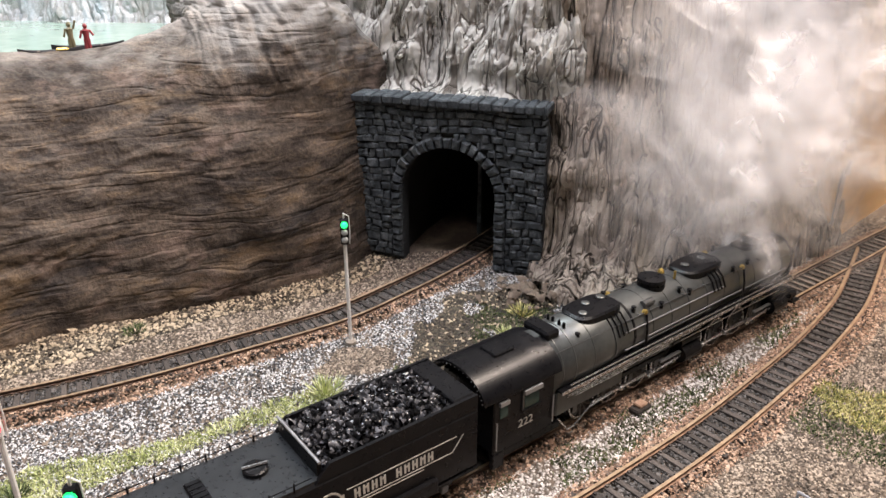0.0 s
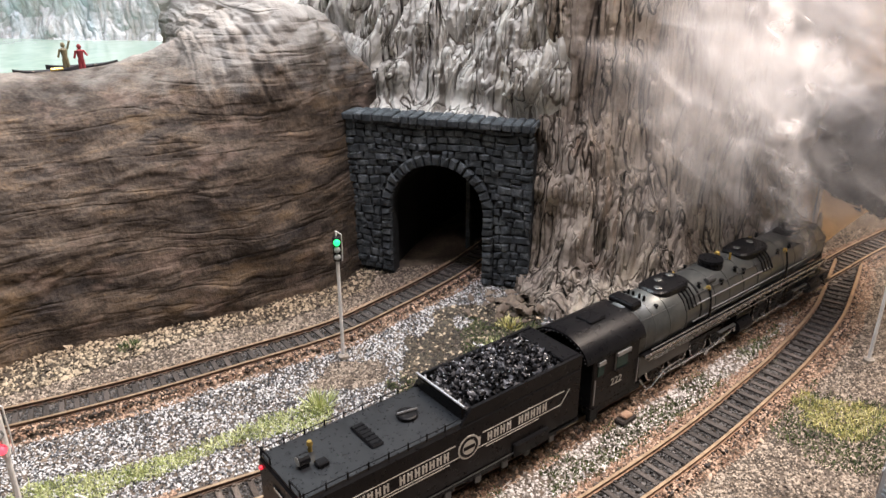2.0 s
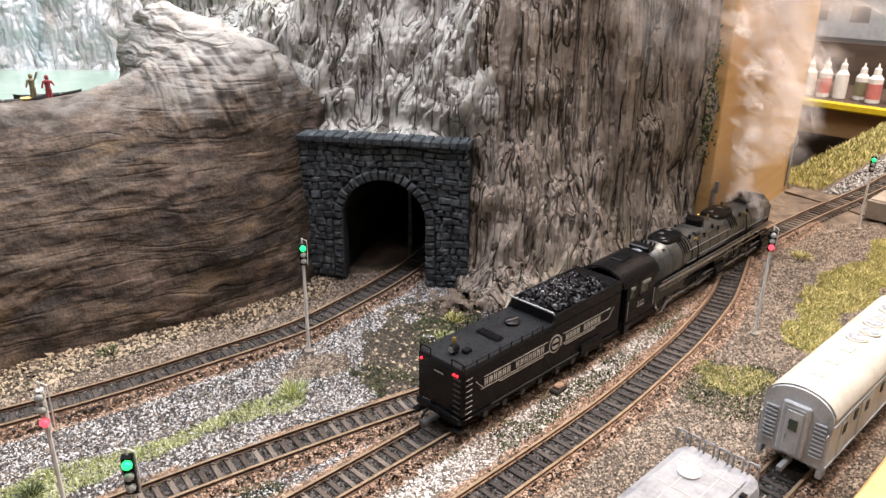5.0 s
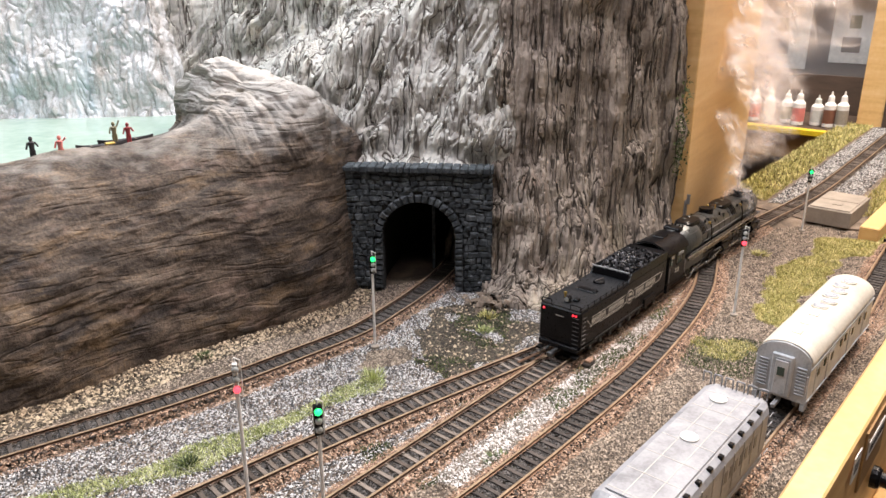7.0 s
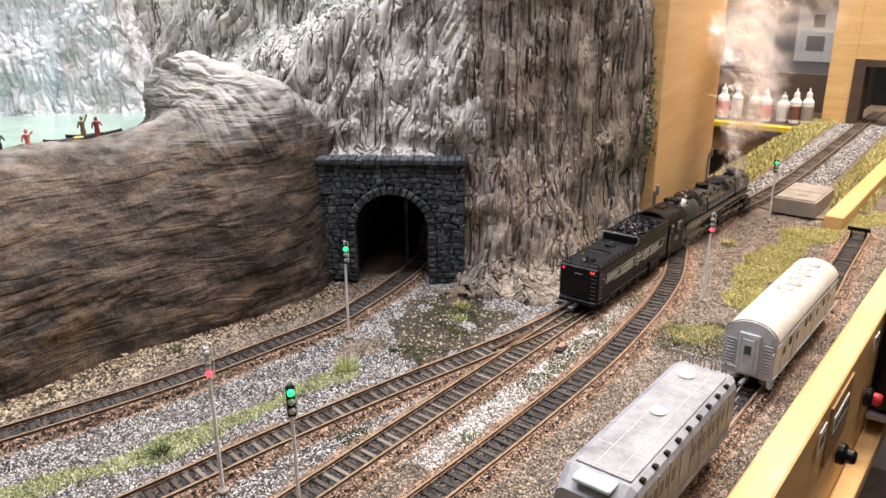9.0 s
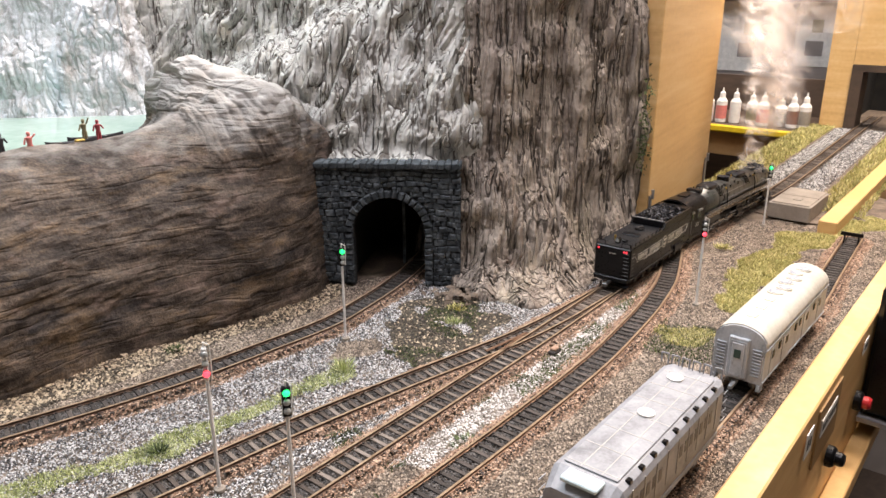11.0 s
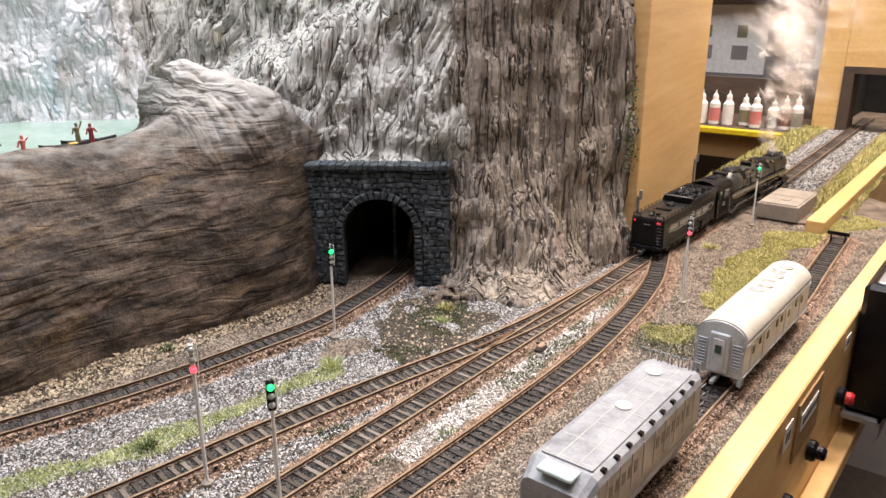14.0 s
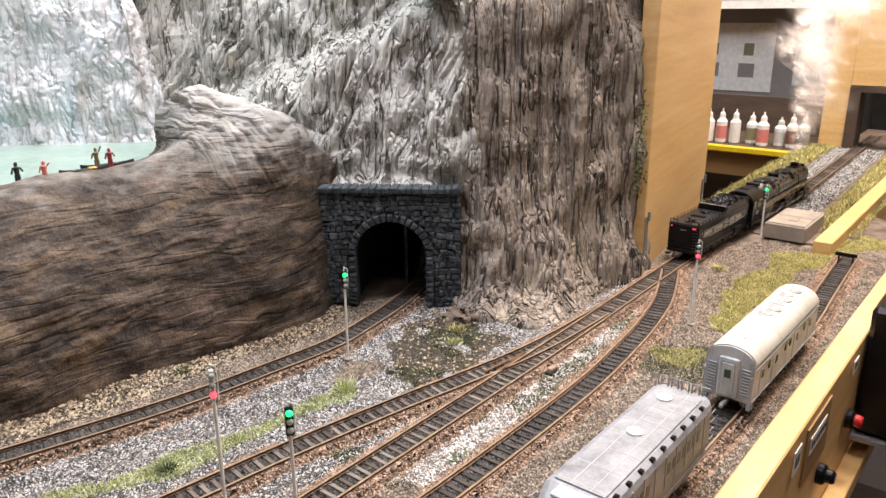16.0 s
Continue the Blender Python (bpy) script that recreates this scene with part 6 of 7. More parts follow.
for sy in (-1, 1):
    pump = part("air_pump", lathe([(0.0036, 0), (0.0036, 0.007), (0.0024, 0.0075), (0.0024, 0.009), (0.0038, 0.0095), (0.0038, 0.016), (0.003, 0.017)], (E0 + LK * 0.234, sy * 0.0075, 0.0225), seg=14), BLACK, engine)
    part("pump_pipe", add_pipe(bmesh.new(), [(E0 + LK * 0.234, sy * 0.0110, 0.036), (E0 + LK * 0.228, sy * 0.0135, 0.040), (E0 + LK * 0.215, sy * 0.0138, 0.041)], 0.0005), STEEL_DARK, pump)
    # running boards, rails and pipes
    part("running_board", box(E0 + LK * 0.040, E0 + LK * 0.226, sy * 0.0158 - 0.0024, sy * 0.0158 + 0.0024, 0.0268, 0.0276, 0.0002), BLACK, engine)
    part("board_edge", box(E0 + LK * 0.040, E0 + LK * 0.226, sy * 0.01825 - 0.0002, sy * 0.01825 + 0.0002, 0.0262, 0.0278), BRIGHT, engine)
    for zz, ya, xa, xb in ((0.0248, 0.0176, 0.044, 0.140), (0.0232, 0.0172, 0.044, 0.115), (0.0288, 0.0172, 0.046, 0.222), (0.0216, 0.0168, 0.050, 0.215)):
        part("side_pipe", tube((E0 + LK * xa, sy * ya, zz), (E0 + LK * xb, sy * ya, zz), 0.00042, seg=6), BRIGHT, engine)
    part("handrail", tube((E0 + LK * 0.040, sy * 0.0125, 0.0452), (E0 + LK * 0.222, sy * 0.0120, 0.0446), 0.00028, seg=6), STEEL_DARK, engine)
    for k in range(11):
        part("handrail_post", tube((E0 + LK * 0.046 + 0.0172 * k, sy * 0.0105, 0.0450), (E0 + LK * 0.046 + 0.0172 * k, sy * 0.0128, 0.0450), 0.0004, seg=5), STEEL_DARK, engine)
    for x0 in (0.076, 0.152):
        for k in range(4):
            part("sand_pipe", add_pipe(bmesh.new(), [(E0 + LK * x0 + 0.0032 * k, sy * 0.0085, 0.0490), (E0 + LK * x0 + 0.0032 * k, sy * 0.0124, 0.0455), (E0 + LK * x0 + 0.0032 * k, sy * 0.0152, 0.0400)], 0.0005), BLACK, engine)
    for x0 in (0.100, 0.180):
        part("check_valve", lathe([(0.0012, 0), (0.0016, 0.001), (0.0010, 0.0022)], (E0 + LK * x0, sy * 0.0118, 0.0440), seg=8), BRASS, engine)
        part("valve_pipe", add_pipe(bmesh.new(), [(E0 + LK * x0, sy * 0.0132, 0.0440), (E0 + LK * x0 - 0.002, sy * 0.0158, 0.0380), (E0 + LK * x0 - 0.002, sy * 0.0162, 0.0280)], 0.0006), BLACK, engine)
    for x0, zz in ((0.056, 0.0462), (0.094, 0.0466), (0.112, 0.0440), (0.128, 0.0462), (0.134, 0.0440), (0.172, 0.0448), (0.186, 0.0452), (0.210, 0.0440)):
        vy = math.sqrt(RB * RB - (zz - ZB) ** 2)
        fit = part("boiler_fitting", lathe([(0.0011, -0.0006), (0.0011, 0.0010), (0.0006, 0.0012), (0.0006, 0.0022)], (E0 + LK * x0, sy * vy, zz), seg=8), BLACK, engine)
        part("valve_wheel", lathe([(0.0013, 0.0021), (0.0013, 0.0025)], (E0 + LK * x0, sy * vy, zz), seg=10), BLACK, fit)
    for x0, x1, zz in ((0.084, 0.160, 0.0405), (0.100, 0.220, 0.0335), (0.084, 0.150, 0.0310)):
        vy = math.sqrt(RB * RB - (zz - ZB) ** 2) + 0.0006
        part("boiler_pipe", tube((E0 + LK * x0, sy * vy, zz), (E0 + LK * x1, sy * vy, zz), 0.00035, seg=6), STEEL, engine)
    part("air_tank", tube((E0 + LK * 0.085, sy * 0.0150, 0.0228), (E0 + LK * 0.125, sy * 0.0150, 0.0228), 0.0026, seg=12), BLACK, engine)
    part("firebox_side", box(E0 + LK * 0.040, E0 + LK * 0.084, sy * 0.0140 - 0.0012, sy * 0.0140 + 0.0012, 0.0130, 0.0262, 0.0006), BOILER, engine)
    for k in range(5):
        part("washout_plug", lathe([(0.0007, 0), (0.0005, 0.0006)], (E0 + LK * 0.046 + 0.008 * k, sy * 0.0135, 0.0418), axis="Y", seg=6), STEEL_DARK, engine)
    # cylinders
    for xc in (0.136, 0.218):
        cyl = part("cylinder", tube((E0 + LK * xc - 0.007, sy * 0.0140, 0.0105), (E0 + LK * xc + 0.007, sy * 0.0140, 0.0105), 0.0046, seg=16), BLACK, engine)
        part("valve_chest", tube((E0 + LK * xc - 0.008, sy * 0.0132, 0.0178), (E0 + LK * xc + 0.008, sy * 0.0132, 0.0178), 0.0030, seg=12), BLACK, cyl)
        part("cylinder_cover", lathe([(0.0040, 0.0), (0.0034, 0.0008)], (E0 + LK * xc + 0.0070, sy * 0.0140, 0.0105), axis="X", seg=14), STEEL, cyl)
        part("crosshead_guide", box(E0 + LK * xc - 0.024, E0 + LK * xc - 0.0075, sy * 0.0150 - 0.0008, sy * 0.0150 + 0.0008, 0.0128, 0.0136), STEEL, cyl)
        part("drain_pipe", add_pipe(bmesh.new(), [(E0 + LK * xc, sy * 0.0150, 0.006), (E0 + LK * xc + 0.004, sy * 0.0160, 0.0035), (E0 + LK * xc + 0.014, sy * 0.0160, 0.003)], 0.0004), BRIGHT, cyl)
    part("trailing_frame", box(E0 + LK * 0.006, E0 + LK * 0.044, sy * 0.0135 - 0.001, sy * 0.0135 + 0.001, 0.0052, 0.0100, 0.0007), BLACK, engine)
    part("injector_pipe", add_pipe(bmesh.new(), [(E0 + LK * 0.040, sy * 0.0165, 0.0130), (E0 + LK * 0.046, sy * 0.0172, 0.0050), (E0 + LK * 0.050, sy * 0.0172, 0.0048), (E0 + LK * 0.060, sy * 0.0170, 0.0110), (E0 + LK * 0.075, sy * 0.0168, 0.0118)], 0.00045), BRIGHT, engine)
    part("brake_hanger", box(E0 + LK * 0.060, E0 + LK * 0.120, sy * 0.0118 - 0.0006, sy * 0.0118 + 0.0006, 0.0125, 0.0150), BLACK, engine)
    part("pilot_step", box(E0 + LK * 0.238, E0 + LK * 0.246, sy * 0.0130 - 0.002, sy * 0.0130 + 0.002, 0.0040, 0.0050), BLACK, engine)
part("frame", box(E0 + LK * 0.010, E0 + LK * 0.228, -0.0060, 0.0060, 0.0100, 0.0220), BLACK, engine)
bm = bmesh.new()
for k in range(11):
    y = -0.0140 + 0.0028 * k
    add_tube(bm, (E0 + LK * 0.2375, y * 0.9, 0.0095), (E0 + LK * 0.2460 - abs(y) * 0.25, y, 0.0018), 0.0006, seg=5)
part("pilot", bm, BLACK, engine)
part("pilot_beam", box(E0 + LK * 0.232, E0 + LK * 0.239, -0.0160, 0.0160, 0.0090, 0.0132, 0.0006), BLACK, engine)
part("pilot_deck", box(E0 + LK * 0.222, E0 + LK * 0.238, -0.0150, 0.0150, 0.0130, 0.0144), BLACK, engine)
part("coupler", box(E0 + LK * 0.238, E0 + LK * 0.249, -0.0013, 0.0013, 0.0062, 0.0088, 0.0004), STEEL_DARK, engine)
# cab
cab = part("cab", box(E0 + LK * 0.002, E0 + LK * 0.036, -0.0172, 0.0172, 0.0120, 0.0400, 0.0006), BLACK, engine)
bm = bmesh.new()
rp = [(-0.0182 * math.cos(a), 0.0392 + 0.0118 * math.sin(a)) for a in np.linspace(0.06, math.pi - 0.06, 41)]
rin = [(-0.0176 * math.cos(a), 0.0386 + 0.0114 * math.sin(a)) for a in np.linspace(0.06, math.pi - 0.06, 41)]
rows = [[bm.verts.new((x, y, z)) for y, z in pr] for x, pr in ((E0 - 0.004, rp), (E0 + LK * 0.039, rp), (E0 + LK * 0.039, rin), (E0 - 0.004, rin))]
for a, b in zip(rows, rows[1:] + rows[:1]):
    for i in range(40):
        bm.faces.new((a[i], a[i + 1], b[i + 1], b[i]))
for i in (0, 40):
    bm.faces.new([r[i] for r in rows])
rf = part("cab_roof", bm, BLACK, engine)
part("roof_hatch", box(E0 + LK * 0.012, E0 + LK * 0.023, -0.0050, 0.0050, 0.0505, 0.0519, 0.0005), BLACK, rf)
bm = bmesh.new()
fr = [bm.verts.new((E0 + LK * 0.0365, y, z)) for y, z in rin]
fl = [bm.verts.new((E0 + LK * 0.0365, y, 0.0395)) for y, z in (rin[0], rin[-1])]
bm.faces.new(fr + [fl[1], fl[0]])
part("cab_front", bm, BLACK, cab)
bm = bmesh.new()
for k in range(18):
    a = 0.15 + (math.pi - 0.3) * k / 17
    add_tube(bm, (E0 - 0.0042, -0.0168 * math.cos(a), 0.0392 + 0.0104 * math.sin(a)), (E0 - 0.0038, -0.0168 * math.cos(a), 0.0392 + 0.0104 * math.sin(a)), 0.0003, seg=5)
part("roof_rivet_line", bm, STEEL, rf)
num = bpy.data.curves.new("number", "FONT")
num.body, num.size, num.align_x, num.extrude = "222", 0.0058, "CENTER", 0.0001
tmp = new("number", num)
num_mesh = bpy.data.meshes.new_from_object(tmp.evaluated_get(bpy.context.evaluated_depsgraph_get()))
bpy.data.objects.remove(tmp)
num_mesh.materials.append(SILVER)
for sy in (-1, 1):
    part("cab_window", box(E0 + LK * 0.0185, E0 + LK * 0.0265, sy * 0.0172 - 0.0004, sy * 0.0172 + 0.0004, 0.0292, 0.0382), DARKGLASS, cab)
    part("window_shade", box(E0 + LK * 0.0175, E0 + LK * 0.0275, sy * 0.0180 - 0.0008, sy * 0.0180 + 0.0008, 0.0368, 0.0388), STEEL, cab)
    part("window_post", box(E0 + LK * 0.0170, E0 + LK * 0.0180, sy * 0.0172 - 0.0006, sy * 0.0172 + 0.0006, 0.0280, 0.0390), STEEL_DARK, cab)
    part("rear_window", box(E0 + LK * 0.0050, E0 + LK * 0.0090, sy * 0.0172 - 0.0004, sy * 0.0172 + 0.0004, 0.0300, 0.0375), DARKGLASS, cab)
    part("window_shade", box(E0 + LK * 0.0045, E0 + LK * 0.0095, sy * 0.0178 - 0.0006, sy * 0.0178 + 0.0006, 0.0362, 0.0382), STEEL, cab)
    part("arm_rest", box(E0 + LK * 0.0170, E0 + LK * 0.0280, sy * 0.0178 - 0.0006, sy * 0.0178 + 0.0006, 0.0280, 0.0290), BLACK, cab)
    part("cab_grab_iron", tube((E0 + LK * 0.0030, sy * 0.0180, 0.0150), (E0 + LK * 0.0030, sy * 0.0180, 0.0290), 0.0003, seg=5), STEEL, cab)
    part("cab_grab_iron", tube((E0 + LK * 0.0350, sy * 0.0180, 0.0150), (E0 + LK * 0.0350, sy * 0.0180, 0.0290), 0.0003, seg=5), STEEL, cab)
    part("cab_step", box(E0 + LK * 0.002, E0 + LK * 0.008, sy * 0.0160 - 0.0014, sy * 0.0160 + 0.0014, 0.0045, 0.0120, 0.0003), BLACK, cab)
    nb = new("number", num_mesh)
    nb.parent = cab
    nb.matrix_basis = pose(E0 + LK * 0.0195, sy * 0.01745, 0.0205, 90, 0, 0 if sy < 0 else 180)
    tagged(nb, "silver cab number")
DRIVERS = ([0.062, 0.0815, 0.101, 0.1205], [0.146, 0.1655, 0.185, 0.2045])
RD = 0.0088
for group in DRIVERS:
    for x in group:
        wheelset(engine, E0 + LK * x, RD, True)
for x in (0.014, 0.032):
    wheelset(engine, E0 + LK * x, 0.0058)
wheelset(engine, E0 + LK * 0.228, 0.0046)
RODS, MAINS = [], []
for gi, group in enumerate(DRIVERS):
    for sy in (-1, 1):
        bm = box(-0.001, LK * (group[-1] - group[0]) + 0.001, -0.0005, 0.0005, -0.0009, 0.0009, 0.0003)
        for x in group:
            add_tube(bm, (LK * (x - group[0]), -0.0008, 0), (LK * (x - group[0]), 0.0008, 0), 0.0016, seg=10)
        rod = part("side_rod", bm, BRIGHT, engine)
        RODS.append((rod, E0 + LK * group[0], sy * 0.0136))
        bm = box(0, 0.030, -0.0005, 0.0005, -0.0008, 0.0008, 0.0002)
        add_tube(bm, (0, -0.0008, 0), (0, 0.0008, 0), 0.0017, seg=10)
        add_box(bm, 0.028, 0.032, -0.0012, 0.0012, -0.0018, 0.0018, 0.0003)
        mr = part("main_rod", bm, BRIGHT, engine)
        MAINS.append((mr, E0 + LK * group[2], sy * 0.0150))


# ---- figures and boats on the lake shore ----
def figure(name, x, y, h, mat, label, lean=0.0):
    bm = bmesh.new()
    add_tube(bm, (-0.0012, 0, 0), (-0.0008, 0, h * 0.48), 0.0010, 0.0013, 8)
    add_tube(bm, (0.0014, 0.0004, 0), (0.0008, 0, h * 0.48), 0.0010, 0.0013, 8)
    add_lathe(bm, [(0.0016, h * 0.44), (0.0019, h * 0.60), (0.0024, h * 0.78), (0.0010, h * 0.84)], seg=10)
    add_lathe(bm, [(0.0004, h * 0.83), (0.0013, h * 0.87), (0.0015, h * 0.93), (0.0009, h)], seg=10)
    add_tube(bm, (-0.0024, 0, h * 0.78), (-0.0040, -0.0008, h * 0.52), 0.0007, seg=6)
    add_tube(bm, (0.0024, 0, h * 0.78), (0.0044, -0.0010, h * (0.60 + lean)), 0.0007, seg=6)
    ob = part(name, bm, mat)
    ob.matrix_world = pose(x, y, 0.1405, 0, 0, 20)
    return tagged(ob, label, "figurine", group="figurines on the lake shore")


figure("standing_figurine", -0.264, 0.566, 0.0195, DARKCLOTH, "tiny figurine in dark clothes on the lake shore")
figure("standing_figurine", -0.244, 0.566, 0.0195, PINK, "tiny figurine in pink on the lake shore", 0.3)
figure("standing_figurine", -0.213, 0.617, 0.0200, OLIVE, "tiny figurine with a rod on the boat", 0.45)
figure("standing_figurine", -0.202, 0.616, 0.0190, DARKRED, "tiny figurine in a dark red shirt on the boat")
dog = part("dog_figurine", add_tube(add_tube(add_box(bmesh.new(), -0.0025, 0.0025, -0.0008, 0.0008, 0.0020, 0.0038, 0.0005), (-0.0020, 0, 0), (-0.0020, 0, 0.0025), 0.0005, seg=6), (0.0020, 0, 0), (0.0030, 0, 0.0055), 0.0007, seg=6), DARKCLOTH)
dog.matrix_world = pose(-0.256, 0.567, 0.1405, 0, 0, 10)
tagged(dog, "tiny dark dog figurine on the shore", "figurine", group="figurines on the lake shore")


def canoe(x, y, yaw, length, label):
    c = thing("canoe", label, "boat", pose(x, y, 0.1400, 0, 0, yaw), group="canoes")
    bm = bmesh.new()
    rows = []
    for u in np.linspace(-1, 1, 11):
        w = 0.0042 * (1 - abs(u) ** 2.2) + 0.0003
        up = 0.0022 * abs(u) ** 3
        rows.append([bm.verts.new((u * length / 2, yy * w, zz + up)) for yy, zz in ((-1, 0.0038), (-0.8, 0.0012), (0, 0), (0.8, 0.0012), (1, 0.0038), (0.85, 0.0036), (0.5, 0.0016), (-0.5, 0.0016), (-0.85, 0.0036))])
    for a, b in zip(rows, rows[1:]):
        for i in range(9):
            bm.faces.new((a[i], a[(i + 1) % 9], b[(i + 1) % 9], b[i]))
    bm.faces.new(rows[0][::-1])
    bm.faces.new(rows[-1])
    part("hull", bm, DARKCLOTH, c)
    for u in (-0.2, 0.18):
        part("thwart", box(u * length - 0.0008, u * length + 0.0008, -0.0036, 0.0036, 0.0030, 0.0037), FRAME_BROWN, c)
    return c


canoe(-0.222, 0.606, 22, 0.040, "dark canoe drawn up at the lake shore")
canoe(-0.206, 0.626, 24, 0.046, "second dark canoe afloat behind the first")
cargo = part("canoe_cargo", box(-0.004, 0.004, -0.0025, 0.0025, 0, 0.0035, 0.0008), BRASS)
cargo.matrix_world = pose(-0.216, 0.6085, 0.1418, 0, 0, 22)
tagged(cargo, "small yellow-brown bundle lying in the canoe", "bundle")


# ---- smoke: soft wisps in rigid puffs ----
def smoke_material():
    m = bpy.data.materials.new("pale_steam")
    m.use_nodes = True
    nt = m.node_tree
    n, li = nt.nodes, nt.links
    b = n["Principled BSDF"]
    b.inputs["Base Color"].default_value = (0.76, 0.74, 0.73, 1)
    b.inputs["Roughness"].default_value = 1.0
    b.inputs["Specular IOR Level"].default_value = 0.0
    tr = n.new("ShaderNodeBsdfTranslucent")
    tr.inputs[0].default_value = (0.76, 0.74, 0.73, 1)
    # both shaders added in full: brightness beyond the received light, put into the steam
    half = n.new("ShaderNodeAddShader")
    li.new(b.outputs[0], half.inputs[0])
    li.new(tr.outputs[0], half.inputs[1])
    at_ = n.new("ShaderNodeAttribute")
    at_.attribute_name = "fade"
    co = n.new("ShaderNodeTexCoord")
    no = n.new("ShaderNodeTexNoise")
    no.inputs["Scale"].default_value, no.inputs["Detail"].default_value, no.inputs["Distortion"].default_value = 38.0, 4.0, 1.2
    li.new(co.outputs["Object"], no.inputs["Vector"])
    mr = n.new("ShaderNodeMapRange")
    mr.inputs["From Min"].default_value, mr.inputs["From Max"].default_value = 0.27, 0.75
    li.new(no.outputs[0], mr.inputs[0])
    mu = n.new("ShaderNodeMath")
    mu.operation = "MULTIPLY"
    li.new(at_.outputs["Fac"], mu.inputs[0])
    li.new(mr.outputs[0], mu.inputs[1])
    cl = n.new("ShaderNodeBsdfTransparent")
    mx = n.new("ShaderNodeMixShader")
    li.new(mu.outputs[0], mx.inputs[0])
    li.new(cl.outputs[0], mx.inputs[1])
    li.new(half.outputs[0], mx.inputs[2])
    li.new(mx.outputs[0], n["Material Output"].inputs[0])
    return m


STEAM = smoke_material()
scene.cycles.transparent_max_bounces = 48
scene.cycles.max_bounces, scene.cycles.diffuse_bounces, scene.cycles.transmission_bounces = 12, 8, 8


def puff(seed, r, flakes, thick, tall=1.0):
    """A drifting piece of steam: bowed wisps, thin at their rims, gathered in a cloud of radius r."""
    g = np.random.default_rng(seed)
    v, f, fade = [], [], []
    for k in range(flakes):
        c = np.clip(g.normal(0, 0.38, 3), -0.9, 0.9) * r * np.array([1, 1, tall])
        q = Euler((g.uniform(0.1, 1.35), g.uniform(-0.7, 0.7), g.uniform(-1.2, 1.2))).to_matrix()
        q = np.array(q)
        R = r * g.uniform(0.40, 0.75)
        bow = g.uniform(-0.5, 0.5)
        base = len(v)
        for i in range(5):
            rad = i / 4
            for j in range(14):
                a = 2 * math.pi * j / 14
                wob = 1 + 0.18 * math.sin(3 * a + k) + 0.1 * math.sin(5 * a + 2 * k)
                p = np.array([R * rad * wob * math.cos(a), R * rad * wob * math.sin(a) * (0.7 + 0.5 * tall), bow * R * rad * rad])
                v.append(c + q @ p)
                fade.append(thick * (1 - rad * rad) ** 1.4)
        for i in range(4):
            for j in range(14):
                f.append((base + i * 14 + j, base + i * 14 + (j + 1) % 14, base + (i + 1) * 14 + (j + 1) % 14, base + (i + 1) * 14 + j))
    ob = mesh_object("steam_puff", v, f, STEAM, smooth=True)
    attr = ob.data.attributes.new("fade", "FLOAT", "POINT")
    attr.data.foreach_set("value", fade)
    return tagged(ob, "pale drifting steam from the locomotive", "steam", group="steam puffs", kind="stuff")


def stack_at(t):
    return (engine_pose(t) @ Vector((E0 + LK * 0.205, 0, 0.050)))


RS = random.Random(8)
CLOUD, YOUNG, HOVER, HAZE = [], [], [], []
for k in range(25):
    CLOUD.append((puff(100 + k, RS.uniform(0.050, 0.072), 16, 0.21, 1.3), (0.165 + 0.055 * (k % 5) + RS.uniform(-0.015, 0.015), RS.uniform(-0.015, 0.015), 0.075 + 0.055 * (k // 5) + RS.uniform(-0.02, 0.02)), RS.uniform(0.008, 0.022), RS.uniform(0.016, 0.034)))
for k in range(46):
    YOUNG.append((puff(200 + k, 0.0125, 14, 0.36, 1.3), -3.0 + 0.41 * k, RS.uniform(-0.006, 0.006), RS.uniform(-0.006, 0.006)))
for k in range(14):
    HOVER.append((puff(300 + k, 0.020 + 0.0036 * k, 20, 0.27, 1.2), RS.uniform(-0.02, 0.02), RS.uniform(-0.02, 0.02), 0.045 + 0.019 * k, RS.uniform(0.001, 0.003)))

for k in range(9):
    HAZE.append((puff(500 + k, 0.062, 24, 0.032, 0.9), RS.uniform(-0.06, 0.06), RS.uniform(-0.05, 0.05), RS.uniform(-0.02, 0.04)))


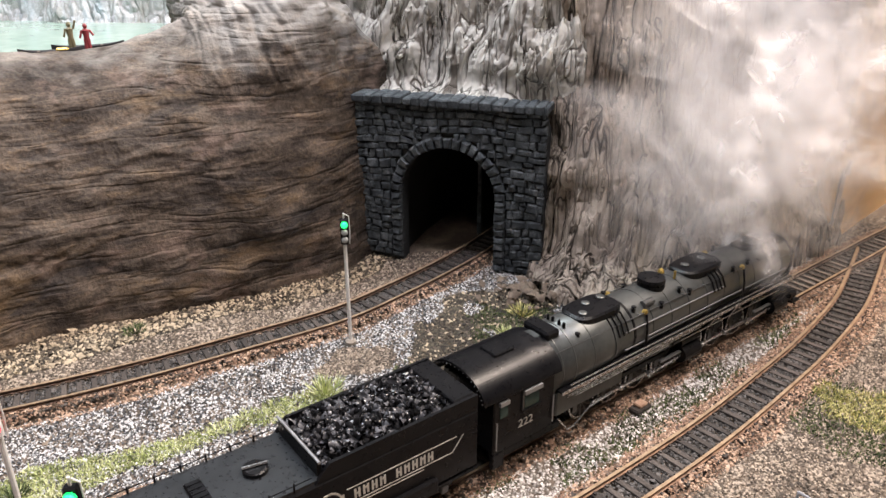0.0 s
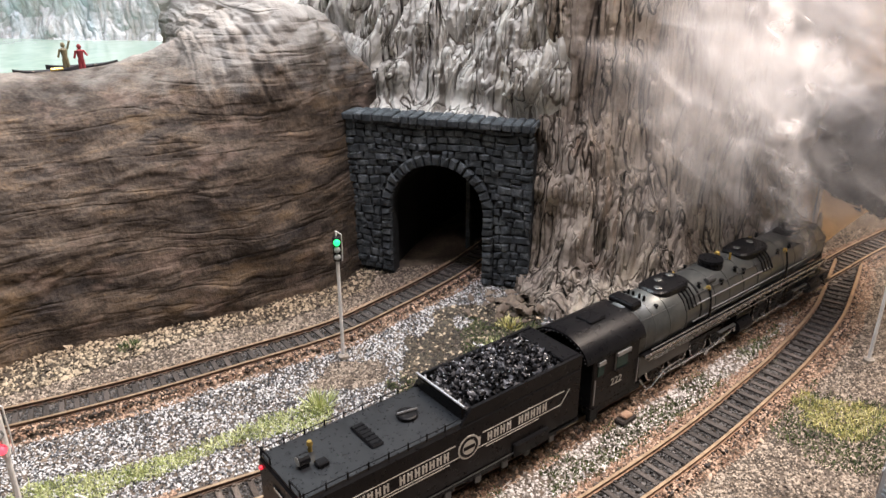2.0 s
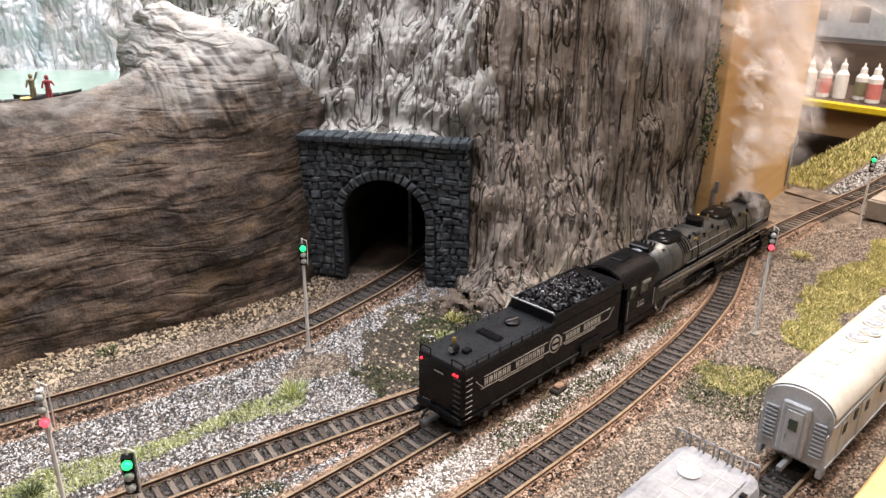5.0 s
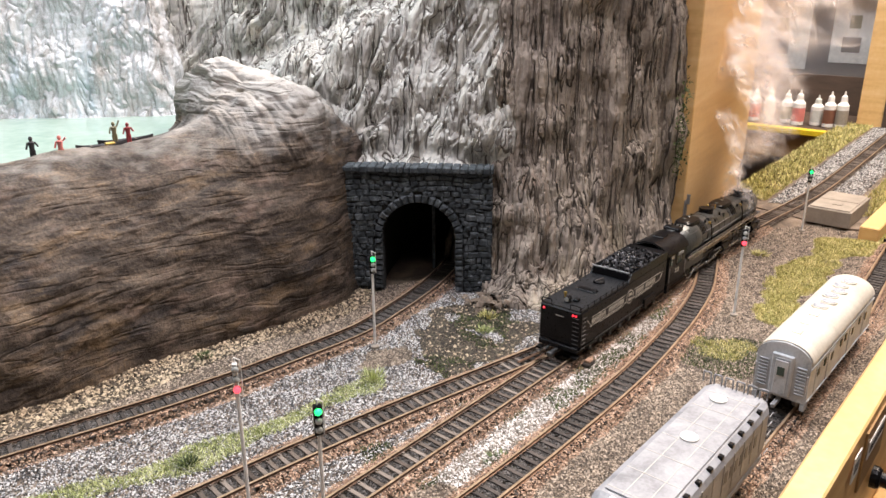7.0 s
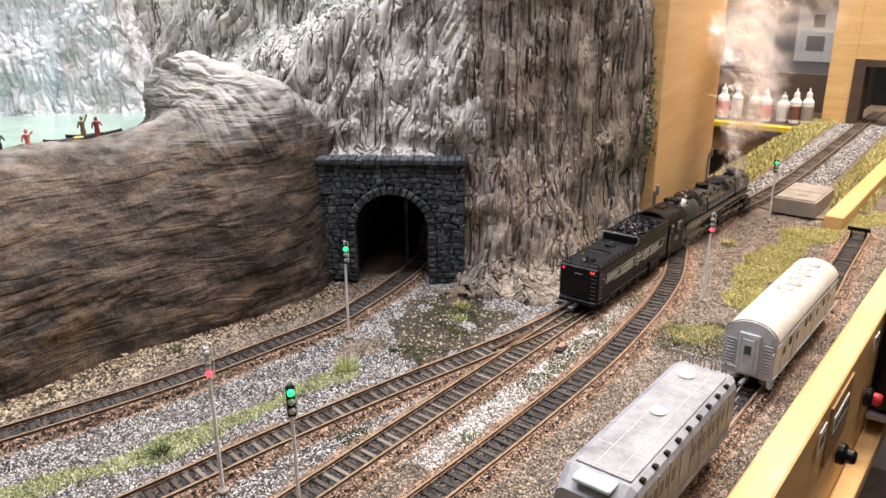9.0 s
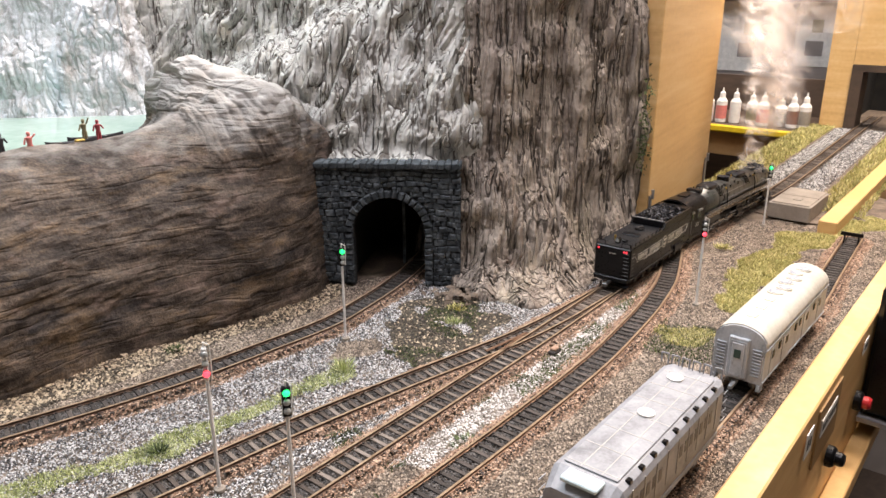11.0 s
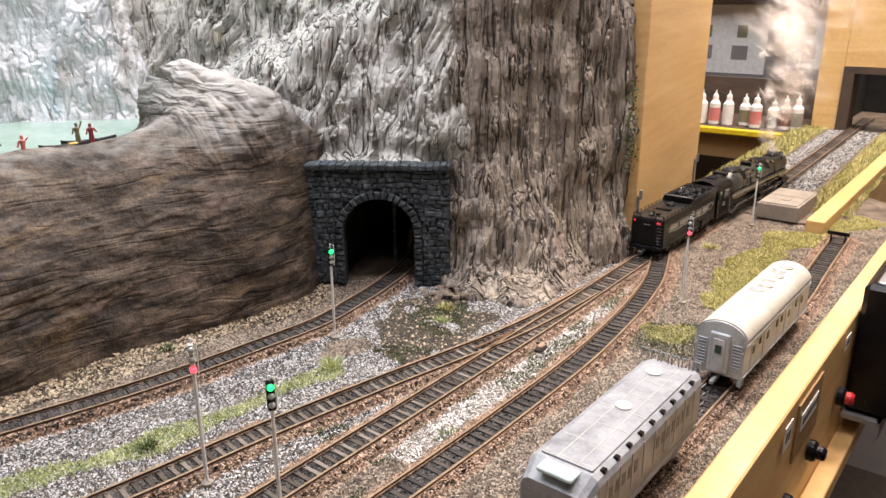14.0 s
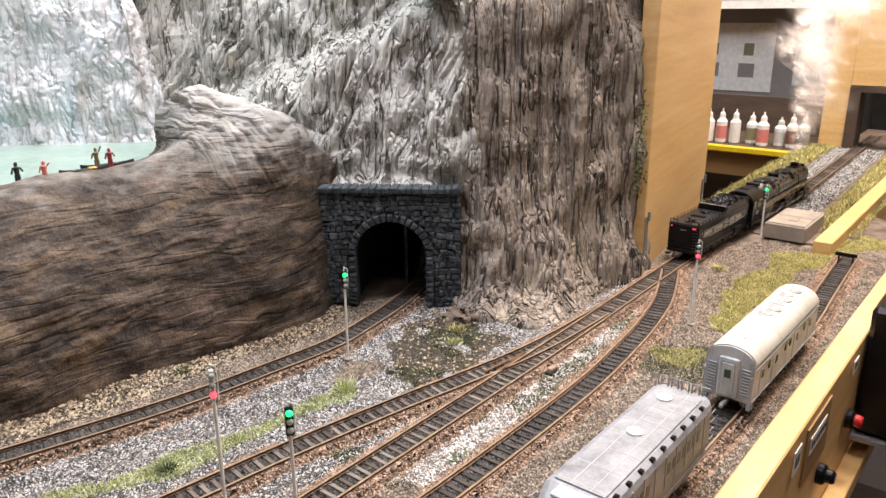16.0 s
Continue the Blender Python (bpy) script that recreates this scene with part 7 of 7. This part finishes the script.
def motions():
    times = [0.5 * k for k in range(33)]
    walk(tender, [(t, tender_pose(t)) for t in times])
    walk(engine, [(t, engine_pose(t)) for t in times])
    fine = [0.16 * k for k in range(101)]
    run = [rear_arc(t) - rear_arc(0) for t in fine]
    for ws, x, r in ROLLING:
        walk(ws, [(t, pose(x, 0, r, 0, math.degrees(s / r), 0)) for t, s in zip(fine, run)])
    for rod, x, y in RODS:
        walk(rod, [(t, pose(x + 0.45 * RD * math.cos(-s / RD), y, RD + 0.45 * RD * math.sin(-s / RD))) for t, s in zip(fine, run)])
    for rod, x, y in MAINS:
        rows = []
        for t, s in zip(fine, run):
            px, pz = x + 0.45 * RD * math.cos(-s / RD), RD + 0.45 * RD * math.sin(-s / RD)
            rows.append((t, pose(px, y, pz, 0, -math.degrees(math.asin((0.0105 - pz) / 0.030)), 0)))
        walk(rod, rows)
    for ob, (x, dy, z), across, rise in CLOUD:
        walk(ob, [(t, pose(x + across * t, 0.515 + 0.75 * (x - 0.2) + dy + 0.6 * across * t, z + 0.7 * rise * t + 0.0035 * t * t, 0, 0, 4 * t)) for t in (0, 1, 2, 3, 4, 6, 8, 10, 12, 14, 16)])
    for ob, dx, dy, dz in HAZE:
        drift = ((0, 0.38, 0.62, 0.17), (1.5, 0.36, 0.56, 0.13), (2.5, 0.29, 0.43, 0.06), (3.5, 0.33, 0.38, 0.09), (4.5, 0.36, 0.24, 0.14), (6, 0.60, 0.10, 0.22), (9, 0.95, -0.15, 0.42), (16, 1.5, -0.6, 0.80))
        walk(ob, [(t, pose(x + dx, y + dy, z + dz, 0, 0, 5 * t)) for t, x, y, z in drift])
    for ob, born, dx, dy in YOUNG:
        rows = []
        for t in [0.5 * k for k in range(33)]:
            age = max(0.0, t - born)
            here = stack_at(max(0.0, min(t, born)))
            if born < 0:
                here = stack_at(0.0) - Vector((0.024, 0.018, 0)) * -born
            lift = 0.055 * age + 0.004 * age * age - (0.012 if age == 0 else 0)
            rows.append((t, pose(here.x + dx * age + 0.006 * age, here.y + dy * age, here.z + lift, 0, 0, 9 * age)))
        walk(ob, rows)
    for ob, dx, dy, up, slow in HOVER:
        rows = []
        for t in [1.0 * k for k in range(17)]:
            s = stack_at(t)
            rows.append((t, pose(s.x + dx * (0.4 + up * 5) + 0.3 * up, s.y + dy * (0.4 + up * 5) + 0.15 * up, s.z + up + slow * (t - 8), 0, 0, 6 * t)))
        walk(ob, rows)


motions()
